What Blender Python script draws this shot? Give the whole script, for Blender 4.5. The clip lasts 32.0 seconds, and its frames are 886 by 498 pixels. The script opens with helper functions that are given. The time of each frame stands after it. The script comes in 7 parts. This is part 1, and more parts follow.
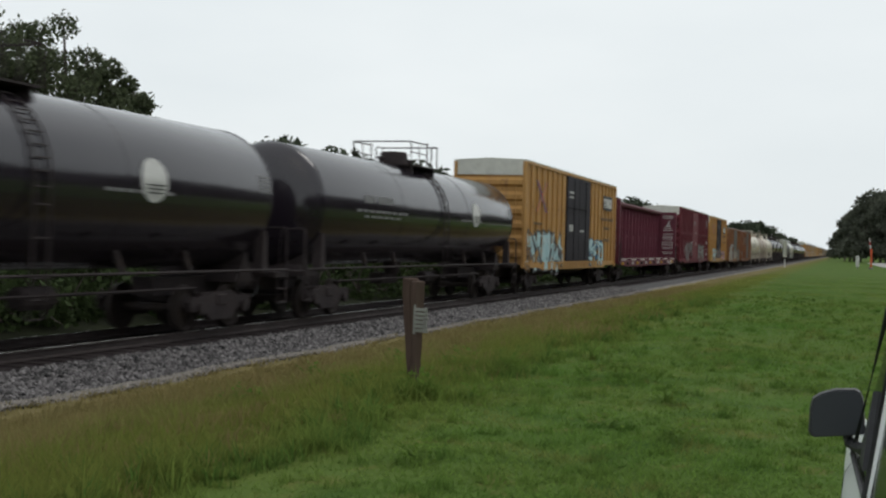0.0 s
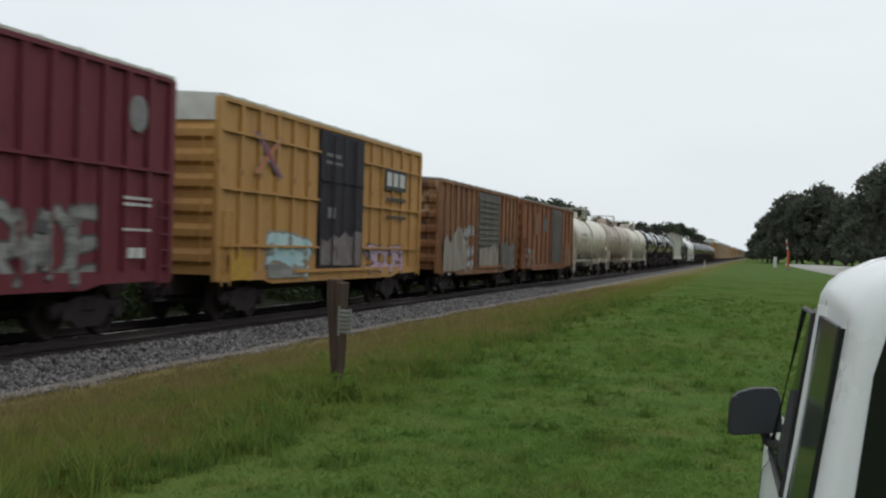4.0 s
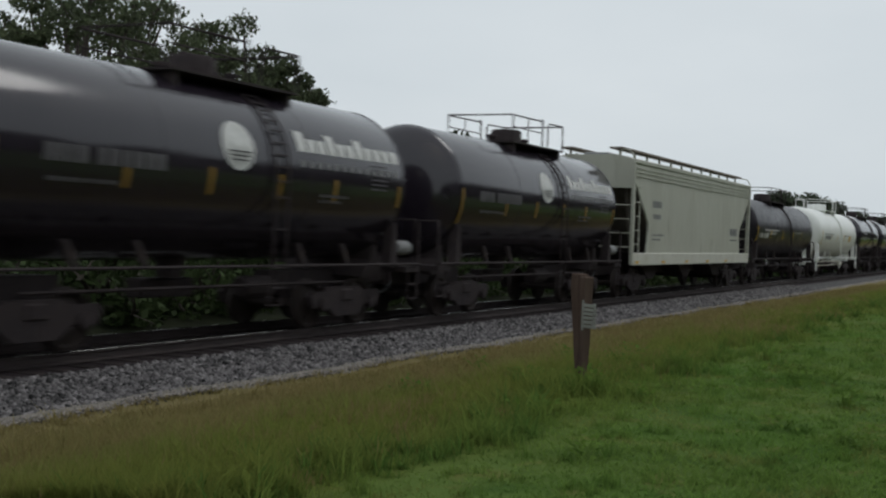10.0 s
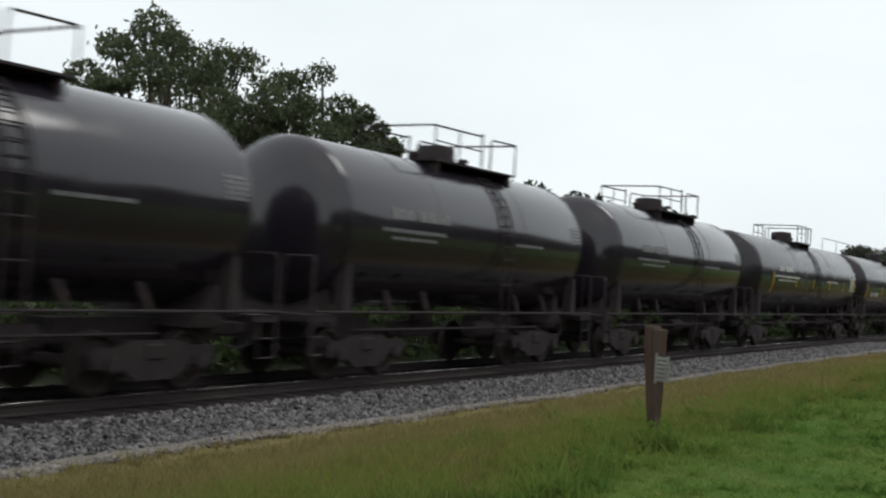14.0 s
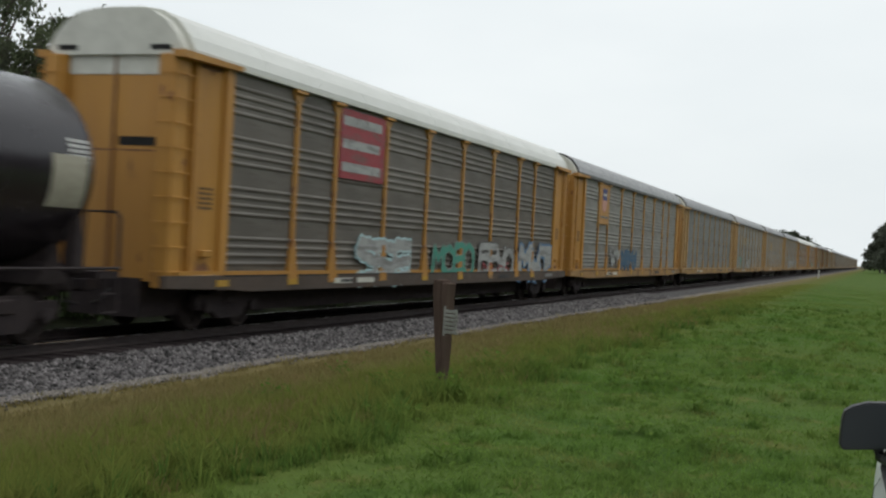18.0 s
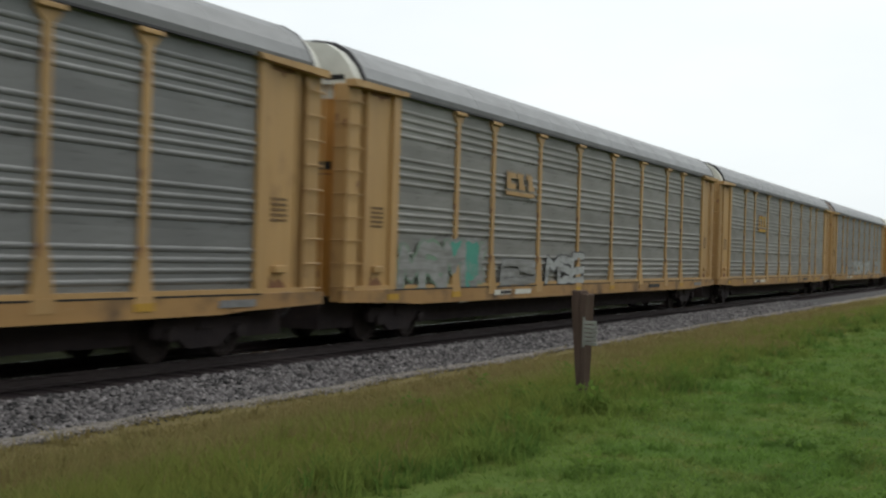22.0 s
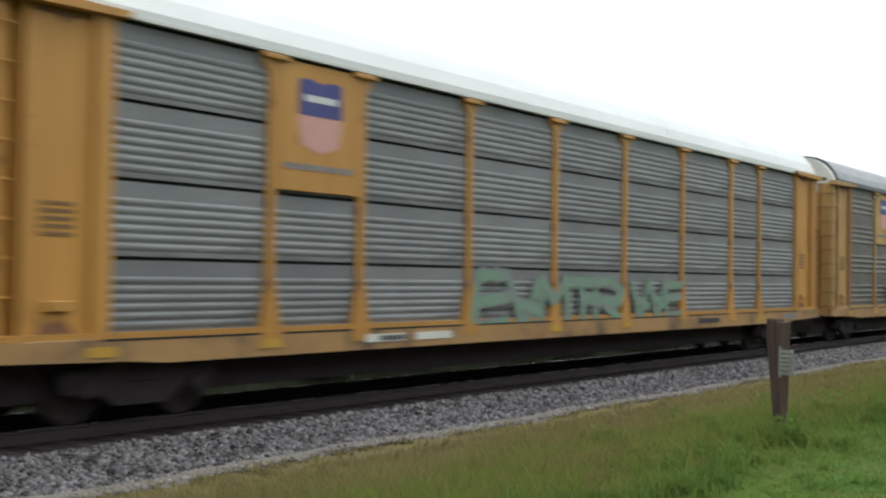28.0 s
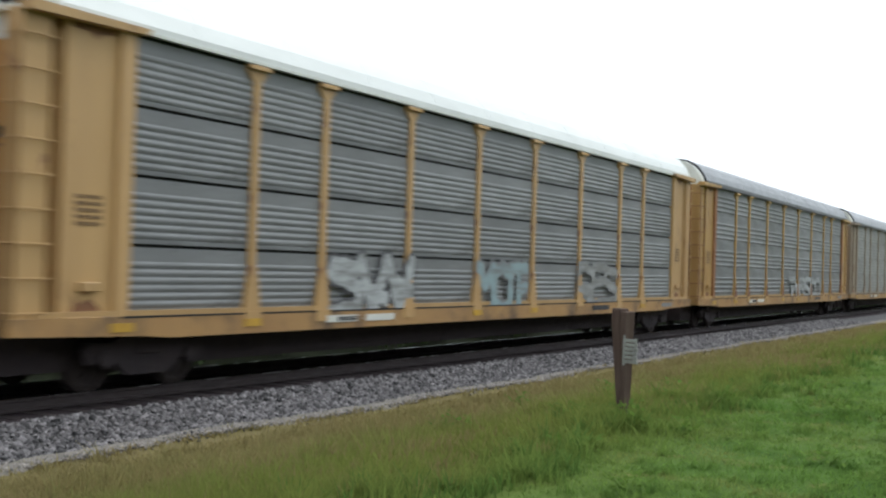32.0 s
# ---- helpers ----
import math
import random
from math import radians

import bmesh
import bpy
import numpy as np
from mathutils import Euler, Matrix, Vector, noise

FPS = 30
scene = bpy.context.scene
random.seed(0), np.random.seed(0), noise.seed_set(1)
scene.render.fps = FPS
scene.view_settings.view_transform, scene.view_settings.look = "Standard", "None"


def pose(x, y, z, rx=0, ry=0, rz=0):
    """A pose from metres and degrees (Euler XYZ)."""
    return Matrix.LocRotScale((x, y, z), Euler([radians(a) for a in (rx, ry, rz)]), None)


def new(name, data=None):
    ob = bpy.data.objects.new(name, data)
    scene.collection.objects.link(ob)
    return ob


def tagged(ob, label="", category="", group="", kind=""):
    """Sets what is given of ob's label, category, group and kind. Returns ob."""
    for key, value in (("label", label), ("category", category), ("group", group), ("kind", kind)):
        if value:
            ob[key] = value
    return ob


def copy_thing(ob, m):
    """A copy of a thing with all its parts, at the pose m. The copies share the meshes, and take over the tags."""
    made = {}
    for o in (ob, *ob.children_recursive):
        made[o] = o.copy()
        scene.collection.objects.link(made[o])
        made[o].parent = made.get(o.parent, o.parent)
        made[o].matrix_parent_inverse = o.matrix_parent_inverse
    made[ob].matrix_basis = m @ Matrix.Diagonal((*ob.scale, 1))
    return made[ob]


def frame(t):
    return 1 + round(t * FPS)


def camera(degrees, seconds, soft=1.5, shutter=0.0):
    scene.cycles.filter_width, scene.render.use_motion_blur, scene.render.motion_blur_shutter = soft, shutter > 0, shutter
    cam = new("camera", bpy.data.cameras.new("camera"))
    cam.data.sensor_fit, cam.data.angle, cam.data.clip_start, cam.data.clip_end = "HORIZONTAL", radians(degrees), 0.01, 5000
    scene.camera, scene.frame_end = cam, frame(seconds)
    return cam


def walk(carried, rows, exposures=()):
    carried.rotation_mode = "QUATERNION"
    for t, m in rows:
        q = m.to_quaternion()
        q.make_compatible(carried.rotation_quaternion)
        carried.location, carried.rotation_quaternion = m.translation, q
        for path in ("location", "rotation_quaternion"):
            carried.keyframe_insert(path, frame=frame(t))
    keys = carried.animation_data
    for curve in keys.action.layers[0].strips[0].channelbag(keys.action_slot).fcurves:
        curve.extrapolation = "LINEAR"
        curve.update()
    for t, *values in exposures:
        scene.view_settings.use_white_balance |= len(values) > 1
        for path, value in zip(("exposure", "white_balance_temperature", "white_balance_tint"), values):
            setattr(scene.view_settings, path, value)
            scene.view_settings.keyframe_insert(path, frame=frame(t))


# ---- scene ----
cam = camera(40.07, 32.0, soft=2.25, shutter=0.3)
EYE = 1.8
TURNS = [
    (0.0, 18.2, -0.25, -1.57), (0.5, 17.71, -0.32, -1.66), (1.0, 17.48, 0.06, -1.63), (1.5, 17.34, 0.19, -1.94),
    (2.0, 16.39, -0.18, -1.76), (2.5, 16.28, -0.46, -1.81), (3.0, 15.68, -0.53, -1.67), (3.5, 15.44, -0.53, -1.68),
    (4.0, 14.64, -0.1, -1.62), (4.5, 14.84, -0.11, -1.48), (6.5, 15.93, 0.84, -2.17), (7.0, 16.19, 0.47, -2.04),
    (7.5, 16.58, 0.12, -2.05), (8.0, 18.18, -0.02, -2.59), (8.5, 21.69, -0.19, -2.09), (9.0, 24.39, -0.27, -1.96),
    (9.5, 25.53, -0.47, -2.1), (10.0, 26.15, -0.75, -2.09), (10.5, 26.6, -0.61, -2.35), (11.0, 28.55, -0.76, -2.27),
    (11.5, 30.53, -1.02, -2.31), (12.0, 31.83, -1.09, -2.15), (12.5, 31.68, -0.89, -2.06), (13.0, 31.5, 0.94, -2.51),
    (13.5, 30.32, 1.65, -2.93), (15.5, 27.61, -0.13, -2.94), (16.0, 24.54, 0.15, -2.75), (16.5, 21.28, 0.39, -3.4),
    (17.0, 19.74, 0.15, -3.24), (17.5, 19.85, -0.11, -2.68), (18.0, 19.7, -0.22, -2.94), (18.5, 19.7, -0.35, -2.95),
    (19.0, 19.33, -0.33, -3.07), (19.5, 19.08, -0.39, -2.77), (20.0, 19.83, -0.37, -2.94), (20.5, 20.64, -0.2, -2.77),
    (21.0, 21.54, 0.05, -2.69), (21.5, 23.06, -0.01, -2.24), (22.0, 26.16, 0.09, -1.72), (22.5, 28.84, 0.1, -1.43),
    (23.0, 30.9, 0.37, -1.32), (23.5, 31.38, 0.64, -1.15), (24.0, 31.17, 0.43, -0.61), (24.5, 30.22, 0.64, -0.7),
    (25.0, 29.9, 0.83, -0.75), (25.5, 30.25, 1.16, -1.45), (27.5, 37.28, 1.87, -0.94), (28.0, 34.97, 1.34, -0.81),
    (28.5, 32.51, 1.05, -1.25), (29.0, 29.21, 1.01, -1.59), (29.5, 27.41, 0.58, -1.72), (30.0, 27.2, 0.75, -1.7),
    (30.5, 27.19, 0.69, -1.7), (31.0, 27.41, 0.69, -1.68), (31.5, 27.72, 0.82, -1.81), (32.0, 28.02, 0.87, -1.7),
]
LIGHTING = [(0, -0.05, 6500, 10), (4.5, -0.05, 6396, 10), (6.5, -0.3, 6350, 10), (7.5, -0.5, 6280, 10), (8.5, -0.65, 6200, 10), (9.5, -0.5, 6230, 10), (10.5, -0.25, 6350, 10), (11.5, 0, 6375, 10), (12.5, 0.12, 6400, 10), (13, 0.2, 6414, 10), (13.5, 0.15, 6429, 10), (16, 0.05, 6500, 10), (19, 0, 6525, 10), (21, 0.05, 6542, 10), (22.5, 0.25, 6550, 10), (24, 0.6, 6550, 10), (25.5, 0.7, 6550, 10), (27.5, 0.68, 6250, 10), (29.5, 0.72, 6200, 10), (31, 0.76, 6080, 10), (32, 0.8, 6080, 10)]
walk(cam, [(t, pose(0, 0, EYE, 90 + pitch, roll, yaw)) for t, yaw, pitch, roll in TURNS], LIGHTING)

# ---- world and light: a bright overcast sky, soft sun behind the cloud ----
world = bpy.data.worlds.new("overcast")
scene.world = world
world.use_nodes = True
wn, wl = world.node_tree.nodes, world.node_tree.links
wn.clear()
sky = wn.new("ShaderNodeTexSky")
sky.sky_type = "NISHITA"
sky.sun_disc = False
sky.sun_elevation, sky.sun_rotation = radians(55), radians(150)
sky.air_density, sky.dust_density = 1.0, 4.0
coord = wn.new("ShaderNodeTexCoord")
cloud = wn.new("ShaderNodeTexNoise")
cloud.inputs["Scale"].default_value, cloud.inputs["Detail"].default_value = 2.2, 5
stretch = wn.new("ShaderNodeMapping")
stretch.inputs["Scale"].default_value = (1, 1, 3)
ramp = wn.new("ShaderNodeValToRGB")
ramp.color_ramp.elements[0].position, ramp.color_ramp.elements[0].color = 0.3, (0.705, 0.757, 0.776, 1)
ramp.color_ramp.elements[1].position, ramp.color_ramp.elements[1].color = 0.7, (0.805, 0.848, 0.856, 1)
dim = wn.new("ShaderNodeVectorMath")
dim.operation = "SCALE"
dim.inputs["Scale"].default_value = 0.08
over = wn.new("ShaderNodeMix")
over.data_type = "RGBA"
over.inputs["Factor"].default_value = 0.93
back = wn.new("ShaderNodeBackground")
out = wn.new("ShaderNodeOutputWorld")
wl.new(coord.outputs["Generated"], stretch.inputs["Vector"])
wl.new(stretch.outputs["Vector"], cloud.inputs["Vector"])
wl.new(cloud.outputs["Fac"], ramp.inputs["Fac"])
wl.new(sky.outputs["Color"], dim.inputs[0])
wl.new(dim.outputs["Vector"], over.inputs["A"])
wl.new(ramp.outputs["Color"], over.inputs["B"])
wl.new(over.outputs["Result"], back.inputs["Color"])
wl.new(back.outputs["Background"], out.inputs["Surface"])
back.inputs["Strength"].default_value = 1.17
sun = new("sun", bpy.data.lights.new("sun", "SUN"))
sun.data.energy, sun.data.angle, sun.data.color = 0.8, radians(25), (1.0, 0.97, 0.92)
sun.rotation_euler = (radians(35), 0, radians(150))


# ---- materials ----
def surface(name, base, second=None, rough=0.6, metal=0.0, scale=3.0, stretch=(1, 1, 1), amount=0.5, grime=None, grime_at=0.62, grime_scale=1.0,
            grime_stretch=(1, 1, 1), bump=0.1, bump_scale=40.0, vary=0.0, island=0.0, coat=0.0, spec=0.5, verge=None, thin=0.0, wear=None, wear_at=0.66, wear_scale=9.0, wear_stretch=(1, 1, 1)):
    """Paint, wood, stone or leaf: two colours mixed by noise, stains of a third one, fine relief."""
    m = bpy.data.materials.new(name)
    m.use_nodes = True
    n, l = m.node_tree.nodes, m.node_tree.links
    b = n["Principled BSDF"]
    tc = n.new("ShaderNodeTexCoord")

    def noise_of(sc, st, detail=6):
        mp = n.new("ShaderNodeMapping")
        mp.inputs["Scale"].default_value = st
        nz = n.new("ShaderNodeTexNoise")
        nz.inputs["Scale"].default_value, nz.inputs["Detail"].default_value, nz.inputs["Roughness"].default_value = sc, detail, 0.6
        l.new(tc.outputs["Object"], mp.inputs["Vector"])
        l.new(mp.outputs["Vector"], nz.inputs["Vector"])
        return nz.outputs["Fac"]

    def mix(f, a, c):
        x = n.new("ShaderNodeMix")
        x.data_type = "RGBA"
        l.new(f, x.inputs["Factor"])
        for s, v in (("A", a), ("B", c)):
            if isinstance(v, tuple):
                x.inputs[s].default_value = (*v, 1)
            else:
                l.new(v, x.inputs[s])
        return x.outputs["Result"]

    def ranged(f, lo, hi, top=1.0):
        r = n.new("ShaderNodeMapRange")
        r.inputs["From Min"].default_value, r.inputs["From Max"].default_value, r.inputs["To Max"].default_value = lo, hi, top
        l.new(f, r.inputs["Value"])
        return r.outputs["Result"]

    second = second or tuple(c * 0.8 for c in base)
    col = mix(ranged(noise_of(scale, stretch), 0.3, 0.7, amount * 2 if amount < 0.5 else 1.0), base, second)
    if grime:
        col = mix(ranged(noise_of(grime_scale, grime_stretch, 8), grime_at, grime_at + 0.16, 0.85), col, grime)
    if wear:
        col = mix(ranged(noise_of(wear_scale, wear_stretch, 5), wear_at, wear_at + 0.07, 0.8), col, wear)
    if verge:
        sx = n.new("ShaderNodeSeparateXYZ")
        l.new(tc.outputs["Object"], sx.inputs["Vector"])
        wob = n.new("ShaderNodeMath")
        wob.operation = "MULTIPLY_ADD"
        l.new(noise_of(0.45, (1, 0.6, 1), 5), wob.inputs[0])
        wob.inputs[1].default_value = -3.0
        l.new(sx.outputs["X"], wob.inputs[2])
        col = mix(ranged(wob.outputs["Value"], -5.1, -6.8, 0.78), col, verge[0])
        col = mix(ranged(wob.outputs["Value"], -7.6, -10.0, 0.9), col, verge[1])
    if vary or island:
        src = n.new("ShaderNodeObjectInfo").outputs["Random"] if vary else n.new("ShaderNodeNewGeometry").outputs["Random Per Island"]
        h = n.new("ShaderNodeHueSaturation")
        k = vary or island
        r = n.new("ShaderNodeMapRange")
        r.inputs["To Min"].default_value, r.inputs["To Max"].default_value = 1 - k, 1 + k
        l.new(src, r.inputs["Value"])
        l.new(r.outputs["Result"], h.inputs["Value"])
        l.new(col, h.inputs["Color"])
        col = h.outputs["Color"]
    l.new(col, b.inputs["Base Color"])
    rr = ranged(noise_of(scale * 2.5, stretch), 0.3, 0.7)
    mr = n.new("ShaderNodeMapRange")
    mr.inputs["To Min"].default_value, mr.inputs["To Max"].default_value = max(0.02, rough - min(0.1, 0.25 * rough)), min(1, rough + min(0.12, 0.3 * rough))
    l.new(rr, mr.inputs["Value"])
    l.new(mr.outputs["Result"], b.inputs["Roughness"])
    b.inputs["Metallic"].default_value = metal
    b.inputs["Coat Weight"].default_value = coat
    b.inputs["Specular IOR Level"].default_value = spec
    if bump:
        bp = n.new("ShaderNodeBump")
        bp.inputs["Strength"].default_value, bp.inputs["Distance"].default_value = bump, 0.02
        l.new(noise_of(bump_scale, (1, 1, 1), 4), bp.inputs["Height"])
        l.new(bp.outputs["Normal"], b.inputs["Normal"])
    if thin:
        # leaves and blades let light through
        tr, ms = n.new("ShaderNodeBsdfTranslucent"), n.new("ShaderNodeMixShader")
        l.new(col, tr.inputs["Color"])
        ms.inputs["Fac"].default_value = thin
        l.new(b.outputs["BSDF"], ms.inputs[1])
        l.new(tr.outputs["BSDF"], ms.inputs[2])
        l.new(ms.outputs["Shader"], n["Material Output"].inputs["Surface"])
    return m


V_STREAK = (1, 1, 0.18)
M = dict(
    tank_black=surface("tank_black", (0.0165, 0.0125, 0.0185), (0.021, 0.0165, 0.0225), 0.15, scale=1.2, grime=(0.024, 0.021, 0.022), grime_at=0.62, grime_scale=0.9, grime_stretch=(1, 1.6, 0.7), bump=0.012, coat=0.1, spec=0.55, wear=(0.032, 0.03, 0.034), wear_at=0.7, wear_scale=4.0, wear_stretch=(1, 1, 0.3)),
    tank_satin=surface("tank_satin", (0.0175, 0.0135, 0.018), (0.023, 0.0185, 0.0235), 0.22, scale=1.2, grime=(0.026, 0.022, 0.023), grime_at=0.6, grime_scale=0.9, grime_stretch=(1, 1.6, 0.7), bump=0.008, spec=0.42, wear=(0.04, 0.036, 0.04), wear_at=0.74, wear_scale=4.0, wear_stretch=(1, 1, 0.3)),
    tank_dull=surface("tank_dull", (0.0155, 0.0125, 0.0175), (0.02, 0.0165, 0.0215), 0.34, scale=1.2, grime=(0.024, 0.021, 0.022), grime_at=0.62, grime_scale=0.9, grime_stretch=(1, 1.6, 0.7), bump=0.012, spec=0.2, wear=(0.032, 0.03, 0.034), wear_at=0.7, wear_scale=4.0, wear_stretch=(1, 1, 0.3)),
    tank_white=surface("tank_white", (0.65, 0.615, 0.52), (0.52, 0.48, 0.39), 0.42, scale=0.7, grime=(0.25, 0.195, 0.145), grime_at=0.51, grime_scale=0.8, grime_stretch=(1, 1.2, 0.45), bump=0.03, wear=(0.2, 0.15, 0.11), wear_at=0.64, wear_scale=2.2, wear_stretch=(1, 1, 0.4)),
    tank_cream=surface("tank_cream", (0.47, 0.40, 0.325), (0.33, 0.265, 0.205), 0.5, scale=0.8, grime=(0.15, 0.11, 0.085), grime_at=0.52, grime_scale=0.7, grime_stretch=(1, 1.2, 0.35), bump=0.03, wear=(0.17, 0.1, 0.065), wear_at=0.6, wear_scale=2.4, wear_stretch=(1, 1, 0.35)),
    tank_clean=surface("tank_clean", (0.78, 0.79, 0.76), (0.72, 0.73, 0.69), 0.38, scale=0.6, grime=(0.5, 0.46, 0.38), grime_at=0.68, bump=0.02),
    spill=surface("spill", (0.1, 0.08, 0.065), (0.2, 0.16, 0.12), 0.7, scale=4, bump=0.1),
    box_yellow=surface("box_yellow", (0.46, 0.252, 0.07), (0.38, 0.195, 0.06), 0.6, scale=1.5, stretch=V_STREAK, grime=(0.19, 0.095, 0.045), grime_at=0.61, grime_scale=2.2, grime_stretch=(1, 1, 0.25), bump=0.08, wear=(0.12, 0.05, 0.025), wear_at=0.63, wear_scale=5.0, wear_stretch=(1, 1, 0.5)),
    box_maroon=surface("box_maroon", (0.128, 0.024, 0.034), (0.16, 0.036, 0.047), 0.66, scale=1.5, stretch=V_STREAK, grime=(0.034, 0.010, 0.012), grime_at=0.6, grime_scale=2.0, grime_stretch=(1, 1, 0.3), bump=0.08, spec=0.22, wear=(0.16, 0.06, 0.05), wear_at=0.66, wear_scale=6.0, wear_stretch=(1, 1, 0.35)),
    beam_maroon=surface("beam_maroon", (0.115, 0.019, 0.035), (0.082, 0.014, 0.026), 0.66, scale=2, grime=(0.03, 0.012, 0.012), grime_at=0.62, grime_scale=3, bump=0.08, spec=0.35),
    box_rust=surface("box_rust", (0.16, 0.06, 0.028), (0.33, 0.155, 0.055), 0.8, scale=2.2, stretch=(1, 1.2, 0.14), grime=(0.05, 0.024, 0.02), grime_at=0.47, grime_scale=2.6, grime_stretch=(1, 1.4, 0.12), bump=0.2, wear=(0.42, 0.29, 0.17), wear_at=0.6, wear_scale=3.4, wear_stretch=(1, 1.6, 0.2)),
    box_rust_dark=surface("box_rust_dark", (0.15, 0.05, 0.022), (0.29, 0.11, 0.035), 0.82, scale=2.0, stretch=(1, 1.2, 0.2), grime=(0.05, 0.022, 0.017), grime_at=0.48, grime_scale=2.0, grime_stretch=(1, 1.4, 0.16), bump=0.2, wear=(0.34, 0.14, 0.04), wear_at=0.63, wear_scale=3.0, wear_stretch=(1, 1, 0.4)),
    primer_grey=surface("primer_grey", (0.3, 0.28, 0.24), (0.17, 0.15, 0.12), 0.75, scale=3, stretch=(1, 1.5, 0.3), grime=(0.14, 0.07, 0.04), grime_at=0.52, grime_scale=3, grime_stretch=(1, 1.5, 0.25), bump=0.05),
    roof_white=surface("roof_white", (0.62, 0.62, 0.56), (0.5, 0.5, 0.45), 0.55, scale=3, grime=(0.3, 0.26, 0.2), grime_at=0.64, bump=0.1),
    roof_zinc=surface("roof_zinc", (0.3, 0.31, 0.32), (0.2, 0.2, 0.21), 0.55, metal=0.4, scale=2, bump=0.1),
    door_black=surface("door_black", (0.016, 0.0135, 0.02), (0.026, 0.022, 0.03), 0.6, scale=3, stretch=V_STREAK, grime=(0.035, 0.032, 0.034), grime_at=0.7, grime_scale=4, bump=0.1, spec=0.18),
    door_grey=surface("door_grey", (0.13, 0.125, 0.115), (0.05, 0.04, 0.033), 0.6, scale=3, stretch=V_STREAK, grime=(0.2, 0.08, 0.03), grime_at=0.58, grime_scale=3, bump=0.15, wear=(0.3, 0.29, 0.27), wear_at=0.64, wear_scale=5, wear_stretch=(1, 1, 0.5)),
    iron=surface("iron", (0.028, 0.022, 0.024), (0.042, 0.032, 0.032), 0.8, scale=5, grime=(0.07, 0.05, 0.042), grime_at=0.6, grime_scale=4, bump=0.15, spec=0.25),
    wheel=surface("wheel_steel", (0.028, 0.022, 0.022), (0.045, 0.034, 0.03), 0.7, metal=0.2, scale=6, bump=0.1, spec=0.3),
    rail=surface("rail_steel", (0.045, 0.032, 0.031), (0.03, 0.022, 0.022), 0.7, metal=0.2, scale=6, stretch=(1, 0.2, 1), bump=0.1),
    rail_top=surface("rail_polished", (0.5, 0.5, 0.5), (0.4, 0.39, 0.38), 0.25, metal=1.0, scale=4, stretch=(1, 0.1, 1), bump=0.02),
    tie=surface("tie_wood", (0.026, 0.021, 0.021), (0.04, 0.032, 0.031), 0.9, scale=9, stretch=(0.3, 1, 1), vary=0.3, bump=0.4, spec=0.1),
    hopper=surface("hopper_grey", (0.45, 0.455, 0.385), (0.385, 0.385, 0.32), 0.5, scale=0.9, stretch=(1, 1, 0.4), grime=(0.27, 0.25, 0.195), grime_at=0.6, grime_scale=1.6, grime_stretch=(1, 1, 0.3), bump=0.04, wear=(0.3, 0.26, 0.19), wear_at=0.66, wear_scale=5.0, wear_stretch=(1, 1, 0.3)),
    # grimy hopper paint, darkened for the shade of the recessed ends
    hopper_shaded=surface("hopper_shaded", (0.085, 0.078, 0.066), (0.055, 0.045, 0.036), 0.8, scale=3, bump=0.1),
    hopper_sill=surface("hopper_sill", (0.6, 0.6, 0.53), (0.5, 0.49, 0.42), 0.5, scale=2, grime=(0.36, 0.28, 0.12), grime_at=0.64, grime_scale=2, bump=0.05, wear=(0.3, 0.24, 0.14), wear_at=0.65, wear_scale=4.0),
    rack_panel=surface("rack_panel", (0.212, 0.215, 0.213), (0.15, 0.152, 0.15), 0.6, metal=0.3, scale=1.2, stretch=(1, 0.35, 2.2), grime=(0.1, 0.097, 0.09), grime_at=0.57, grime_scale=1.8, grime_stretch=(1, 0.6, 1.8), bump=0.10, vary=0.10, wear=(0.075, 0.07, 0.062), wear_at=0.63, wear_scale=3.0, wear_stretch=(1, 0.5, 2.0)),
    rack_panel_brown=surface("rack_panel_brown", (0.155, 0.14, 0.122), (0.105, 0.094, 0.082), 0.55, metal=0.25, scale=1.2, stretch=(1, 0.35, 2.2), grime=(0.07, 0.055, 0.04), grime_at=0.57, grime_scale=1.8, grime_stretch=(1, 0.6, 1.8), bump=0.12, vary=0.12, wear=(0.26, 0.26, 0.25), wear_at=0.66, wear_scale=2.4, wear_stretch=(1, 0.5, 2.5)),
    rack_panel_new=surface("rack_panel_new", (0.42, 0.48, 0.45), (0.34, 0.39, 0.37), 0.4, metal=0.3, scale=2, bump=0.06),
    rack_yellow=surface("rack_yellow", (0.46, 0.23, 0.042), (0.38, 0.18, 0.036), 0.55, scale=1.4, stretch=V_STREAK, grime=(0.14, 0.055, 0.025), grime_at=0.6, grime_scale=1.8, grime_stretch=(1, 1, 0.35), bump=0.06, vary=0.1, wear=(0.13, 0.04, 0.025), wear_at=0.65, wear_scale=4.0, wear_stretch=(1, 1, 0.5)),
    rack_edge=surface("rack_edge", (0.2, 0.085, 0.035), (0.28, 0.135, 0.045), 0.7, scale=2.5, stretch=V_STREAK, grime=(0.07, 0.03, 0.02), grime_at=0.55, grime_scale=2, grime_stretch=(1, 1, 0.3), bump=0.15),
    rack_rusty=surface("rack_rusty", (0.41, 0.255, 0.08), (0.32, 0.185, 0.062), 0.6, scale=1.6, stretch=V_STREAK, grime=(0.11, 0.04, 0.025), grime_at=0.54, grime_scale=2.2, grime_stretch=(1, 1, 0.4), bump=0.08, vary=0.1),
    sill_dark=surface("sill_dark", (0.085, 0.06, 0.045), (0.06, 0.045, 0.036), 0.75, scale=1.2, stretch=(1, 0.5, 1), grime=(0.16, 0.1, 0.05), grime_at=0.6, grime_scale=1.4, grime_stretch=(1, 0.7, 0.6), bump=0.1),
